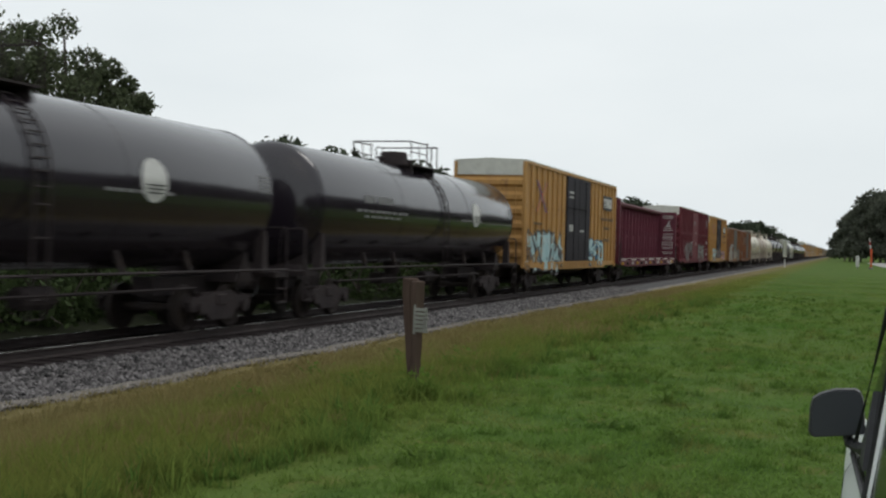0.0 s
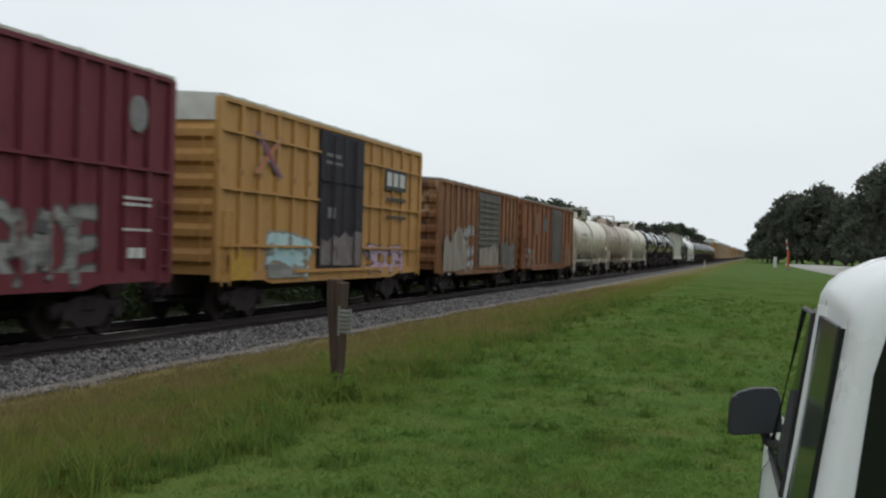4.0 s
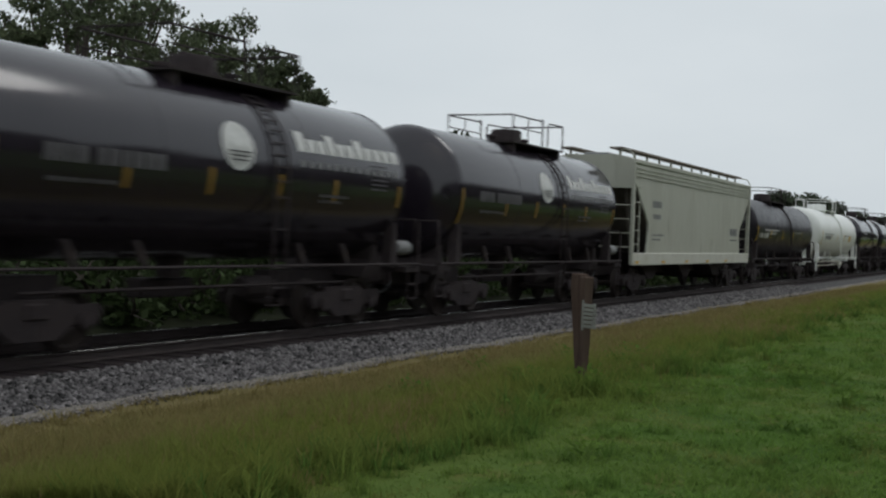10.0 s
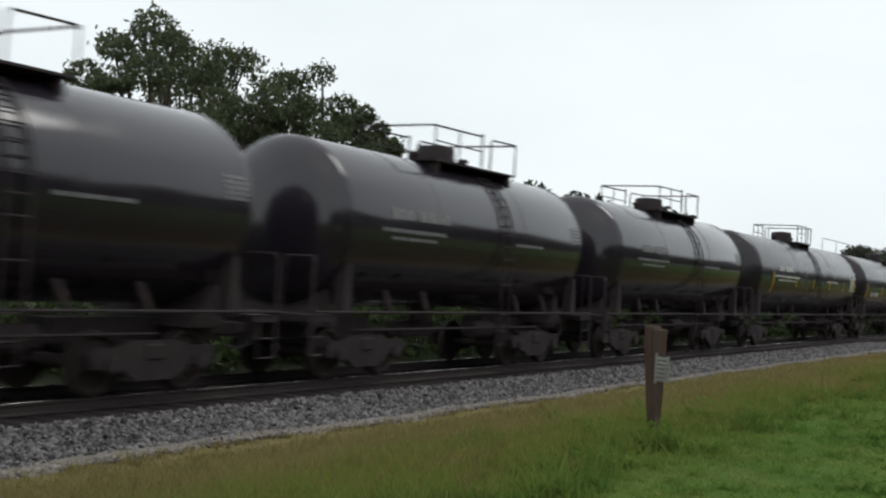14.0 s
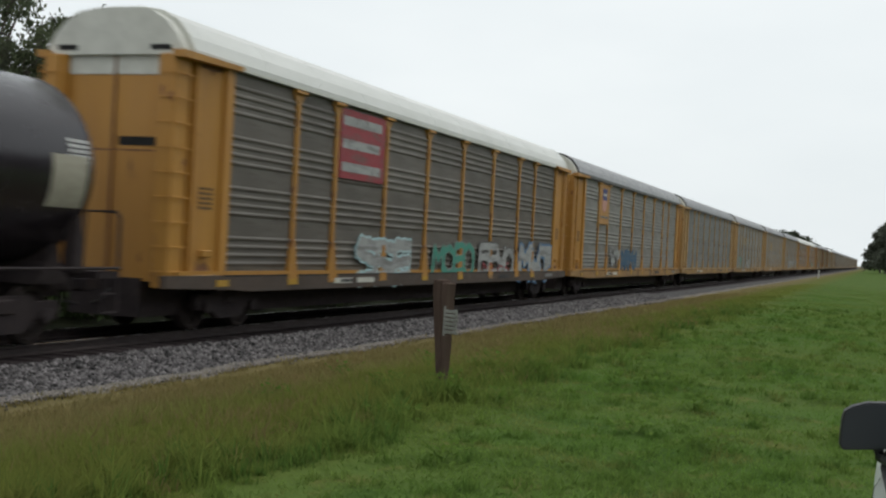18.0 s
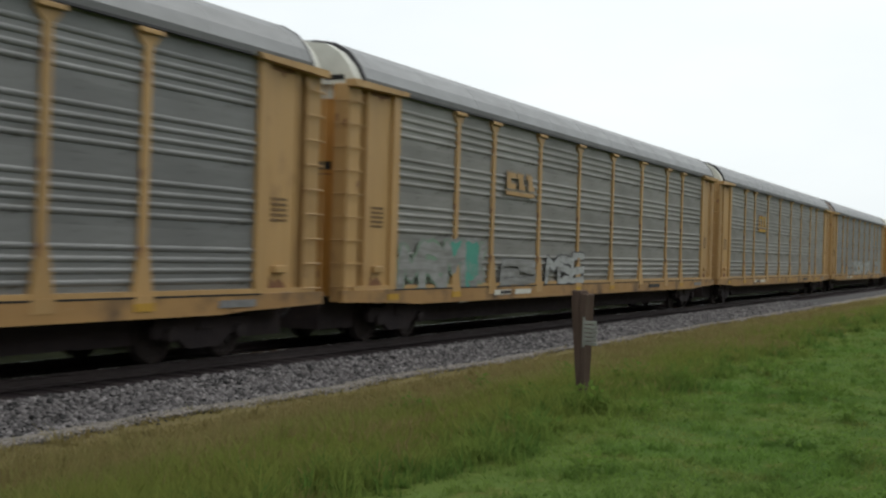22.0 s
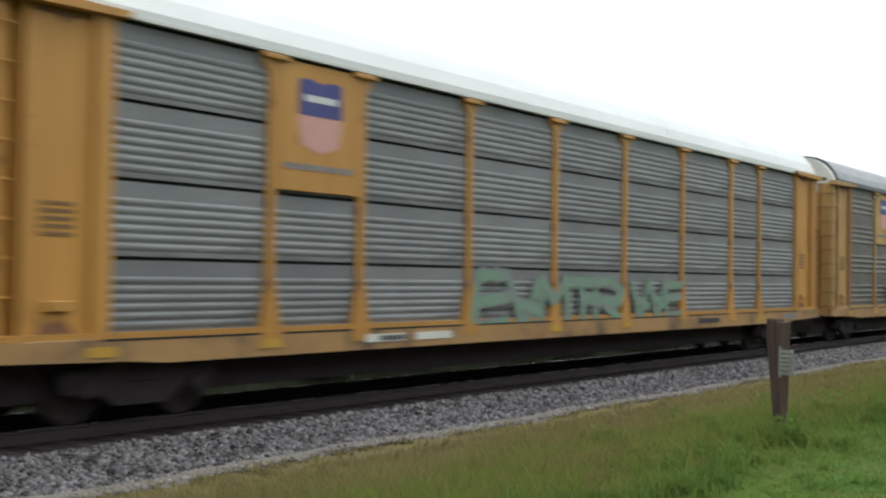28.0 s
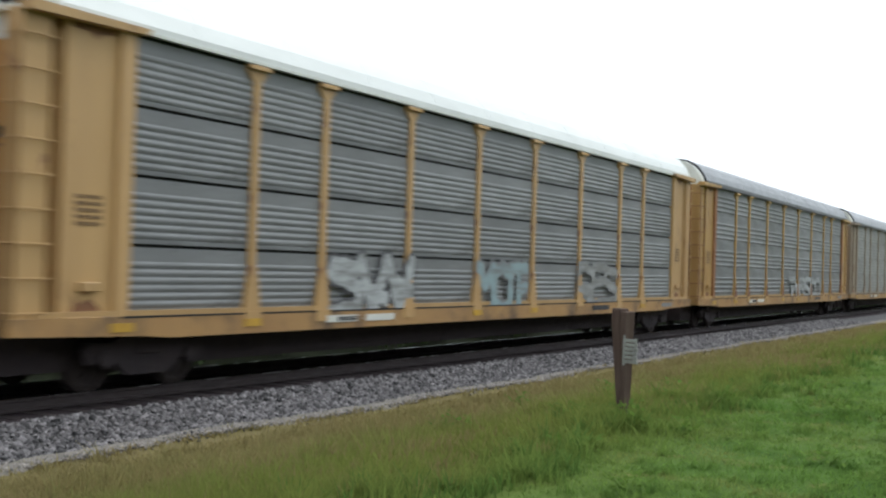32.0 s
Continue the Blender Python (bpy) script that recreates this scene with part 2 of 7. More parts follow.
    sill_worn=surface("sill_worn", (0.36, 0.3, 0.2), (0.27, 0.2, 0.12), 0.65, scale=1.0, stretch=(1, 0.5, 1), grime=(0.1, 0.065, 0.045), grime_at=0.54, grime_scale=1.3, grime_stretch=(1, 0.7, 0.6), bump=0.1, wear=(0.42, 0.3, 0.07), wear_at=0.62, wear_scale=1.4),
    # dirty yellow, greyed further to paint distance haze on the far cars
    rack_dull_haze=surface("rack_dull_haze", (0.25, 0.195, 0.135), (0.2, 0.155, 0.11), 0.6, scale=1.4, stretch=V_STREAK, grime=(0.1, 0.06, 0.035), grime_at=0.6, grime_scale=1.8, bump=0.06),
    rack_panel_dull=surface("rack_panel_dull", (0.256, 0.252, 0.236), (0.182, 0.178, 0.166), 0.6, metal=0.3, scale=1.2, stretch=(1, 0.35, 2.2), grime=(0.085, 0.08, 0.068), grime_at=0.58, grime_scale=1.8, grime_stretch=(1, 0.6, 1.8), bump=0.10, vary=0.10, wear=(0.07, 0.063, 0.052), wear_at=0.62, wear_scale=3.0, wear_stretch=(1, 0.5, 2.0)),
    rack_panel_dark=surface("rack_panel_dark", (0.148, 0.148, 0.144), (0.105, 0.104, 0.1), 0.55, metal=0.25, scale=1.2, stretch=(1, 0.35, 2.2), grime=(0.07, 0.064, 0.056), grime_at=0.57, grime_scale=1.8, grime_stretch=(1, 0.6, 1.8), bump=0.10, vary=0.10, wear=(0.2, 0.2, 0.19), wear_at=0.67, wear_scale=3.0, wear_stretch=(1, 0.5, 2.0)),
    rack_tan=surface("rack_tan", (0.43, 0.268, 0.108), (0.36, 0.22, 0.09), 0.55, scale=1.4, stretch=V_STREAK, grime=(0.14, 0.062, 0.03), grime_at=0.6, grime_scale=1.8, grime_stretch=(1, 1, 0.35), bump=0.06, vary=0.1, wear=(0.14, 0.05, 0.03), wear_at=0.66, wear_scale=4.0, wear_stretch=(1, 1, 0.5)),
    rack_sill=surface("rack_sill", (0.37, 0.215, 0.075), (0.28, 0.155, 0.058), 0.65, scale=1.2, stretch=(1, 0.5, 1), grime=(0.06, 0.04, 0.03), grime_at=0.52, grime_scale=1.1, grime_stretch=(1, 0.7, 0.6), bump=0.1, wear=(0.42, 0.36, 0.26), wear_at=0.66, wear_scale=2.2, wear_stretch=(1, 0.6, 1)),
    hood_dull=surface("hood_dull", (0.36, 0.29, 0.24), (0.28, 0.23, 0.2), 0.6, scale=2, grime=(0.2, 0.14, 0.1), grime_at=0.6, bump=0.05),
    rust_foot=surface("rust_foot", (0.13, 0.055, 0.028), (0.24, 0.115, 0.045), 0.75, scale=5, bump=0.2),
    rack_roof_white=surface("rack_roof_white", (0.66, 0.67, 0.64), (0.58, 0.59, 0.56), 0.5, scale=1.2, stretch=(1, 0.4, 1), grime=(0.4, 0.38, 0.33), grime_at=0.66, bump=0.04),
    rack_roof_grey=surface("rack_roof_grey", (0.235, 0.24, 0.245), (0.19, 0.194, 0.197), 0.5, metal=0.2, scale=1.2, stretch=(1, 0.4, 1), bump=0.05, vary=0.12),
    fascia_grey=surface("fascia_grey", (0.12, 0.122, 0.122), (0.09, 0.09, 0.09), 0.6, scale=1.5, stretch=(1, 0.4, 1), bump=0.05),
    # near-black that replaces the shade inside gaps and slots
    gap_shade=surface("gap_shade", (0.01, 0.01, 0.01), rough=0.9, bump=0),
    mark_white=surface("mark_white", (0.62, 0.62, 0.6), (0.45, 0.45, 0.43), 0.6, scale=8, bump=0.02),
    mark_cream=surface("mark_cream", (0.4, 0.38, 0.3), (0.3, 0.28, 0.22), 0.6, scale=8, bump=0.02),
    mark_grey=surface("mark_grey", (0.22, 0.22, 0.22), (0.14, 0.14, 0.14), 0.6, scale=8, bump=0.02),
    mark_faint=surface("mark_faint", (0.11, 0.105, 0.11), (0.06, 0.056, 0.06), 0.6, scale=8, bump=0.02),
    mark_black=surface("mark_black", (0.016, 0.015, 0.018), (0.032, 0.03, 0.033), 0.6, scale=8, bump=0.02),
    mark_yellow=surface("mark_yellow", (0.62, 0.38, 0.01), (0.5, 0.28, 0.01), 0.5, scale=6, bump=0.02),
    stripe_dull=surface("stripe_dull", (0.26, 0.15, 0.012), (0.18, 0.1, 0.012), 0.6, scale=6, bump=0.02),
    sill_yellow=surface("sill_yellow", (0.5, 0.3, 0.02), (0.36, 0.2, 0.03), 0.6, scale=4, grime=(0.14, 0.08, 0.03), grime_at=0.58, grime_scale=5, bump=0.05),
    mark_orange=surface("mark_orange", (0.6, 0.16, 0.02), (0.5, 0.14, 0.02), 0.5, scale=6, bump=0.02),
    mark_red=surface("mark_red", (0.4, 0.03, 0.03), (0.3, 0.03, 0.03), 0.6, scale=6, bump=0.02),
    mark_maroon=surface("mark_maroon", (0.09, 0.03, 0.03), (0.12, 0.05, 0.04), 0.6, scale=6, bump=0.02),
    mark_brown=surface("mark_brown", (0.12, 0.07, 0.03), (0.16, 0.09, 0.035), 0.6, scale=6, bump=0.02),
    mark_navy=surface("mark_navy", (0.035, 0.04, 0.16), (0.055, 0.06, 0.19), 0.6, scale=6, bump=0.02),
    mark_pink=surface("mark_pink", (0.55, 0.3, 0.25), (0.5, 0.26, 0.22), 0.6, scale=6, bump=0.02),
    spray_cyan=surface("spray_cyan", (0.33, 0.56, 0.6), (0.5, 0.62, 0.64), 0.6, scale=3, bump=0.02, grime=(0.2, 0.28, 0.28), grime_at=0.6, grime_scale=3, grime_stretch=(1, 0.6, 1.6)),
    spray_white=surface("spray_white", (0.4, 0.415, 0.41), (0.28, 0.29, 0.285), 0.7, scale=3, bump=0.02, grime=(0.16, 0.16, 0.15), grime_at=0.5, grime_scale=3.0, grime_stretch=(1, 0.35, 2.2), wear=(0.14, 0.13, 0.12), wear_at=0.62, wear_scale=6),
    spray_pale=surface("spray_pale", (0.25, 0.345, 0.355), (0.2, 0.25, 0.255), 0.7, scale=3, bump=0.02, grime=(0.16, 0.165, 0.16), grime_at=0.5, grime_scale=3.0, grime_stretch=(1, 0.3, 2.2)),
    spray_dim=surface("spray_dim", (0.23, 0.2, 0.2), (0.17, 0.155, 0.15), 0.7, scale=3, bump=0.02, grime=(0.125, 0.12, 0.115), grime_at=0.48, grime_scale=3.0, grime_stretch=(1, 0.3, 2.2)),
    spray_wash=surface("spray_wash", (0.30, 0.305, 0.295), (0.21, 0.21, 0.2), 0.7, scale=3, bump=0.02, grime=(0.16, 0.157, 0.145), grime_at=0.45, grime_scale=3.0, grime_stretch=(1, 0.3, 2.4)),
    spray_faded=surface("spray_faded", (0.2, 0.185, 0.185), (0.12, 0.095, 0.095), 0.75, scale=2.2, stretch=(1, 1, 0.5), grime=(0.1, 0.035, 0.035), grime_at=0.54, grime_scale=2.2, bump=0.02, wear=(0.27, 0.26, 0.25), wear_at=0.6, wear_scale=4),
    spray_green=surface("spray_green", (0.17, 0.29, 0.19), (0.15, 0.22, 0.16), 0.7, scale=3, bump=0.02, grime=(0.2, 0.21, 0.2), grime_at=0.47, grime_scale=2.2, grime_stretch=(1, 0.5, 3.0), wear=(0.1, 0.12, 0.1), wear_at=0.62, wear_scale=6),
    spray_navy=surface("spray_navy", (0.025, 0.085, 0.165), (0.055, 0.125, 0.2), 0.7, scale=2, stretch=(1, 0.4, 5), grime=(0.12, 0.135, 0.14), grime_at=0.5, grime_scale=2.4, grime_stretch=(1, 0.3, 3), bump=0.02),
    spray_teal=surface("spray_teal", (0.05, 0.24, 0.19), (0.07, 0.3, 0.22), 0.7, scale=3, bump=0.02),
    spray_blue=surface("spray_blue", (0.05, 0.14, 0.29), (0.08, 0.2, 0.36), 0.6, scale=3, bump=0.02),
    spray_red=surface("spray_red", (0.34, 0.045, 0.06), (0.24, 0.04, 0.05), 0.65, scale=3, bump=0.02, grime=(0.16, 0.09, 0.085), grime_at=0.5, grime_scale=2.4, grime_stretch=(1, 0.4, 2.0)),
    spray_dark=surface("spray_dark", (0.05, 0.05, 0.055), (0.08, 0.075, 0.08), 0.6, scale=3, bump=0.02),
    spray_lilac=surface("spray_lilac", (0.4, 0.28, 0.4), (0.5, 0.36, 0.46), 0.6, scale=3, bump=0.02),
    grass_ground=surface("grass_ground", (0.06, 0.116, 0.023), (0.088, 0.126, 0.031), 0.95, scale=0.28, grime=(0.03, 0.068, 0.014), grime_at=0.53, grime_scale=0.9, bump=0.2, bump_scale=10, spec=0.03, verge=((0.112, 0.116, 0.028), (0.17, 0.138, 0.068)), wear=(0.115, 0.125, 0.036), wear_at=0.57, wear_scale=1.5),
    blade=surface("grass_blade", (0.108, 0.205, 0.04), (0.16, 0.224, 0.054), 0.95, scale=0.28, grime=(0.066, 0.135, 0.028), grime_at=0.52, grime_scale=0.8, bump=0, island=0.2, spec=0.03, verge=((0.19, 0.205, 0.05), (0.28, 0.232, 0.11)), thin=0.5, wear=(0.18, 0.2, 0.06), wear_at=0.56, wear_scale=1.1),
    blade_deep=surface("deep_blade", (0.085, 0.158, 0.033), (0.11, 0.175, 0.042), 0.95, scale=0.6, bump=0, island=0.3, spec=0.03, thin=0.5),
    dry_blade=surface("dry_blade", (0.25, 0.195, 0.09), (0.2, 0.18, 0.066), 0.95, scale=0.8, bump=0, island=0.22, spec=0.05, thin=0.5),
    weed=surface("weed_leaf", (0.1, 0.18, 0.03), (0.13, 0.2, 0.04), 0.85, scale=1.5, bump=0, island=0.2, spec=0.06, thin=0.5),
    ballast=surface("ballast_bed", (0.085, 0.08, 0.08), (0.03, 0.028, 0.028), 0.95, scale=12, grime=(0.2, 0.19, 0.187), grime_at=0.6, grime_scale=16, bump=1.0, bump_scale=22),
    # oily stone, painted near-black for the shade under the train too
    bed_shade=surface("bed_shade", (0.024, 0.019, 0.021), (0.04, 0.032, 0.034), 0.95, scale=9, bump=1.0, bump_scale=30, spec=0.05),
    # weeds, with the gloom seen below the cars put into the colour
    undergrowth_shade=surface("undergrowth_shade", (0.016, 0.018, 0.012), (0.027, 0.031, 0.016), 0.95, scale=1.5, bump=0.8, bump_scale=8, spec=0.05),
    stone=surface("ballast_stone", (0.14, 0.13, 0.13), (0.04, 0.036, 0.037), 0.9, scale=7, bump=0.3, island=1.0),
    grit=surface("pale_grit", (0.25, 0.225, 0.2), (0.13, 0.115, 0.1), 0.95, scale=8, bump=0.2, island=0.6),
    dust=surface("toe_dust", (0.235, 0.21, 0.18), (0.12, 0.107, 0.09), 0.95, scale=14, grime=(0.105, 0.096, 0.062), grime_at=0.52, grime_scale=2.2, bump=1.0, bump_scale=30, wear=(0.07, 0.062, 0.055), wear_at=0.6, wear_scale=26),
    leaf=surface("leaf_oak", (0.068, 0.086, 0.047), (0.1, 0.12, 0.062), 0.75, scale=0.5, bump=0, island=0.4, spec=0.2, thin=0.4),
    leaf_far=surface("leaf_far", (0.055, 0.07, 0.048), (0.072, 0.088, 0.055), 0.85, scale=0.3, bump=0, island=0.4, spec=0.12, thin=0.4),
    leaf_wood=surface("leaf_wood", (0.085, 0.095, 0.072), (0.115, 0.125, 0.095), 0.9, scale=0.25, bump=0, island=0.35, spec=0.1, thin=0.4),
    leaf_shrub=surface("leaf_shrub", (0.044, 0.066, 0.027), (0.066, 0.094, 0.037), 0.8, scale=0.6, bump=0, island=0.45, spec=0.1, thin=0.3),
    bark=surface("bark", (0.06, 0.048, 0.038), (0.1, 0.085, 0.07), 0.95, scale=6, stretch=(1, 1, 0.2), bump=0.6),
    post_wood=surface("post_wood", (0.07, 0.047, 0.038), (0.105, 0.075, 0.06), 0.9, spec=0.08, scale=7, stretch=(1, 1, 0.12), grime=(0.022, 0.017, 0.014), grime_at=0.55, grime_scale=6, grime_stretch=(1, 1, 0.15), bump=0.6),
    plank_grey=surface("plank_grey", (0.27, 0.28, 0.25), (0.17, 0.17, 0.15), 0.9, scale=8, stretch=(1, 0.2, 1), bump=0.4),
    road=surface("road", (0.4, 0.39, 0.36), (0.32, 0.31, 0.29), 0.9, scale=0.6, bump=0.2),
    van_side_glass=surface("van_side_glass", (0.016, 0.018, 0.018), (0.022, 0.024, 0.022), 0.12, scale=3, bump=0.0, spec=0.35),
    van_white=surface("van_white", (0.79, 0.81, 0.81), (0.75, 0.77, 0.77), 0.32, scale=1.2, bump=0.0, coat=0.2),
    rubber=surface("rubber", (0.015, 0.015, 0.016), (0.022, 0.022, 0.022), 0.6, scale=20, bump=0.05),
    plastic=surface("mirror_plastic", (0.02, 0.021, 0.024), (0.03, 0.03, 0.033), 0.5, scale=20, bump=0.05),
    cone_orange=surface("cone_orange", (0.6, 0.1, 0.03), (0.5, 0.09, 0.03), 0.6, bump=0.02),
    lamp_red=surface("lamp_red", (0.3, 0.01, 0.01), (0.25, 0.01, 0.01), 0.2, bump=0),
)


def glass(name, tint, rough=0.03):
    m = bpy.data.materials.new(name)
    m.use_nodes = True
    b = m.node_tree.nodes["Principled BSDF"]
    b.inputs["Base Color"].default_value = (*tint, 1)
    b.inputs["Roughness"].default_value = rough
    b.inputs["Specular IOR Level"].default_value = 0.5
    return m


M["van_glass"] = glass("van_glass", (0.012, 0.014, 0.014))
mg = glass("mirror_glass", (0.035, 0.039, 0.047), 0.35)
M["mirror_glass"] = mg


# ---- mesh tools ----
def part(name, bm, material, parent=None, label="", smooth=False):
    """Links a bmesh as one mesh object under a thing or a part."""
    me = bpy.data.meshes.new(name)
    bm.to_mesh(me)
    bm.free()
    return mesh_part(name, me, material, parent, label, smooth)


def mesh_part(name, me, material, parent=None, label="", smooth=False, at=None):
    if not me.materials:
        me.materials.append(M[material] if isinstance(material, str) else material)
    if smooth:
        me.shade_smooth()
        try:
            me.set_sharp_from_angle(angle=radians(40))
        except AttributeError:
            pass
    ob = new(name, me)
    ob.parent = parent
    if at is not None:
        ob.matrix_basis = at
    if label:
        ob["label"] = label
    return ob


def thing(name, label, category, group="", kind="", at=None):
    ob = new(name)
    ob.empty_display_size = 0.2
    if at is not None:
        ob.matrix_basis = at
    return tagged(ob, label, category, group, kind)


def box(bm, x0, x1, y0, y1, z0, z1, bevel=0.0):
    vs = [bm.verts.new((x, y, z)) for x in (x0, x1) for y in (y0, y1) for z in (z0, z1)]
    fs = [bm.faces.new([vs[i] for i in f]) for f in ((0, 1, 3, 2), (4, 6, 7, 5), (0, 4, 5, 1), (2, 3, 7, 6), (0, 2, 6, 4), (1, 5, 7, 3))]
    if bevel:
        es = list({e for f in fs for e in f.edges})
        bmesh.ops.bevel(bm, geom=es, offset=bevel, segments=1, affect="EDGES", profile=0.5)
    return bm


def boxed(*a, bevel=0.0):
    return box(bmesh.new(), *a, bevel=bevel)


def prism(bm, outline, y0, y1):
    """An outline in x and z, extruded along y."""
    a = [bm.verts.new((x, y0, z)) for x, z in outline]
    b = [bm.verts.new((x, y1, z)) for x, z in outline]
    n = len(outline)
    bm.faces.new(a)
    bm.faces.new(b[::-1])
    for i in range(n):
        bm.faces.new((a[i], b[i], b[(i + 1) % n], a[(i + 1) % n]))
    bmesh.ops.recalc_face_normals(bm, faces=bm.faces[:])
    return bm


def slab(bm, outline, x0, x1):
    """An outline in y and z, extruded along x."""
    a = [bm.verts.new((x0, y, z)) for y, z in outline]
    b = [bm.verts.new((x1, y, z)) for y, z in outline]
    n = len(outline)
    bm.faces.new(a)
    bm.faces.new(b[::-1])
    for i in range(n):
        bm.faces.new((a[i], b[i], b[(i + 1) % n], a[(i + 1) % n]))
    bmesh.ops.recalc_face_normals(bm, faces=bm.faces[:])
    return bm


def tube(bm, pts, r, n=6):
    """A round bar along a polyline."""
    pts = [Vector(p) for p in pts]
    rings = []
    for i, p in enumerate(pts):
        d = (pts[min(i + 1, len(pts) - 1)] - pts[max(i - 1, 0)]).normalized()
        u = d.cross(Vector((0, 0, 1)) if abs(d.z) < 0.9 else Vector((1, 0, 0))).normalized()
        v = d.cross(u)
        rings.append([bm.verts.new(p + r * (math.cos(k * math.tau / n) * u + math.sin(k * math.tau / n) * v)) for k in range(n)])
    for a, b in zip(rings, rings[1:]):
        for k in range(n):
            bm.faces.new((a[k], a[(k + 1) % n], b[(k + 1) % n], b[k]))
    bm.faces.new(rings[0][::-1])
    bm.faces.new(rings[-1])
    return bm


def lathe(bm, profile, n=32, axis="y", centre=(0, 0, 0)):
    """A profile of (radius, along) turned round an axis."""
    rings = []
    cx, cy, cz = centre
    for r, a in profile:
        ring = []
        for k in range(n):
            c, s = r * math.cos(k * math.tau / n), r * math.sin(k * math.tau / n)
            p = {"y": (cx + c, cy + a, cz + s), "x": (cx + a, cy + c, cz + s), "z": (cx + c, cy + s, cz + a)}[axis]
            ring.append(bm.verts.new(p))
        rings.append(ring)
    for a, b in zip(rings, rings[1:]):
        for k in range(n):
            bm.faces.new((a[k], a[(k + 1) % n], b[(k + 1) % n], b[k]))
    bm.faces.new(rings[0])
    bm.faces.new(rings[-1][::-1])
    bmesh.ops.recalc_face_normals(bm, faces=bm.faces[:])
    return bm


def soup(name, verts, faces, material, parent=None, **tags):
    """Many small pieces as one mesh of kind stuff, from arrays: verts (n, 3), faces (m, 3 or 4)."""
    me = bpy.data.meshes.new(name)
    k = faces.shape[1]
    me.vertices.add(len(verts))
    me.vertices.foreach_set("co", np.ascontiguousarray(verts, np.float32).ravel())
    me.loops.add(faces.size)
    me.loops.foreach_set("vertex_index", np.ascontiguousarray(faces, np.int32).ravel())
    me.polygons.add(len(faces))
    me.polygons.foreach_set("loop_start", np.arange(0, faces.size, k, dtype=np.int32))
    me.update(calc_edges=True)
    me.validate()
    ob = mesh_part(name, me, material, parent)
    return tagged(ob, **tags)


# ---- plan: the track runs along y, the camera stands beside it ----
TRACK_X, RAIL_Z = -13.13, EYE - 1.884
TOE_X, TOE_Z = -9.95, -0.45
rng = np.random.default_rng(4)


def ground_z(x, y):
    """Flat by the camera, falling to the foot of the ballast, level again behind the track."""
    x = np.asarray(x, float)
    y = np.asarray(y, float)
    t = np.clip((-4.5 - x) / 5.2, 0, 1)
    near = -0.43 * t * t * (3 - 2 * t)
    wave = 0.05 * np.sin(x * 0.7 + 1.3) * np.sin(y * 0.31) + 0.03 * np.sin(x * 1.9 + y * 0.8)
    return near + wave * np.clip((x + 9.6) / 2, 0, 1) * np.clip(1.3 - np.abs(y) / 36, 0, 1)


def ground_sheet():
    xs = np.concatenate([[-2500, -900, -300, -120, -60, -35], np.arange(-24, 14.1, 0.5), [18, 25, 40, 70, 150, 400, 1000, 2500]])
    ys = np.concatenate([[-1500, -400, -120, -50, -25], np.arange(-14, 50, 0.6), np.arange(50, 130, 3.0), [150, 180, 220, 280, 360, 500, 800, 1500, 3500]])
    gx, gy = np.meshgrid(xs, ys, indexing="ij")
    gz = ground_z(gx, gy)
    v = np.stack([gx, gy, gz], -1).reshape(-1, 3)
    n = len(ys)
    i = (np.arange(len(xs) - 1)[:, None] * n + np.arange(n - 1)[None]).ravel()
    f = np.stack([i, i + n, i + n + 1, i + 1], 1)
    ob = soup("ground", v, f, "grass_ground", label="uneven mown green grass verge beside the railway", category="ground", kind="structure")
    ob.data.shade_smooth()


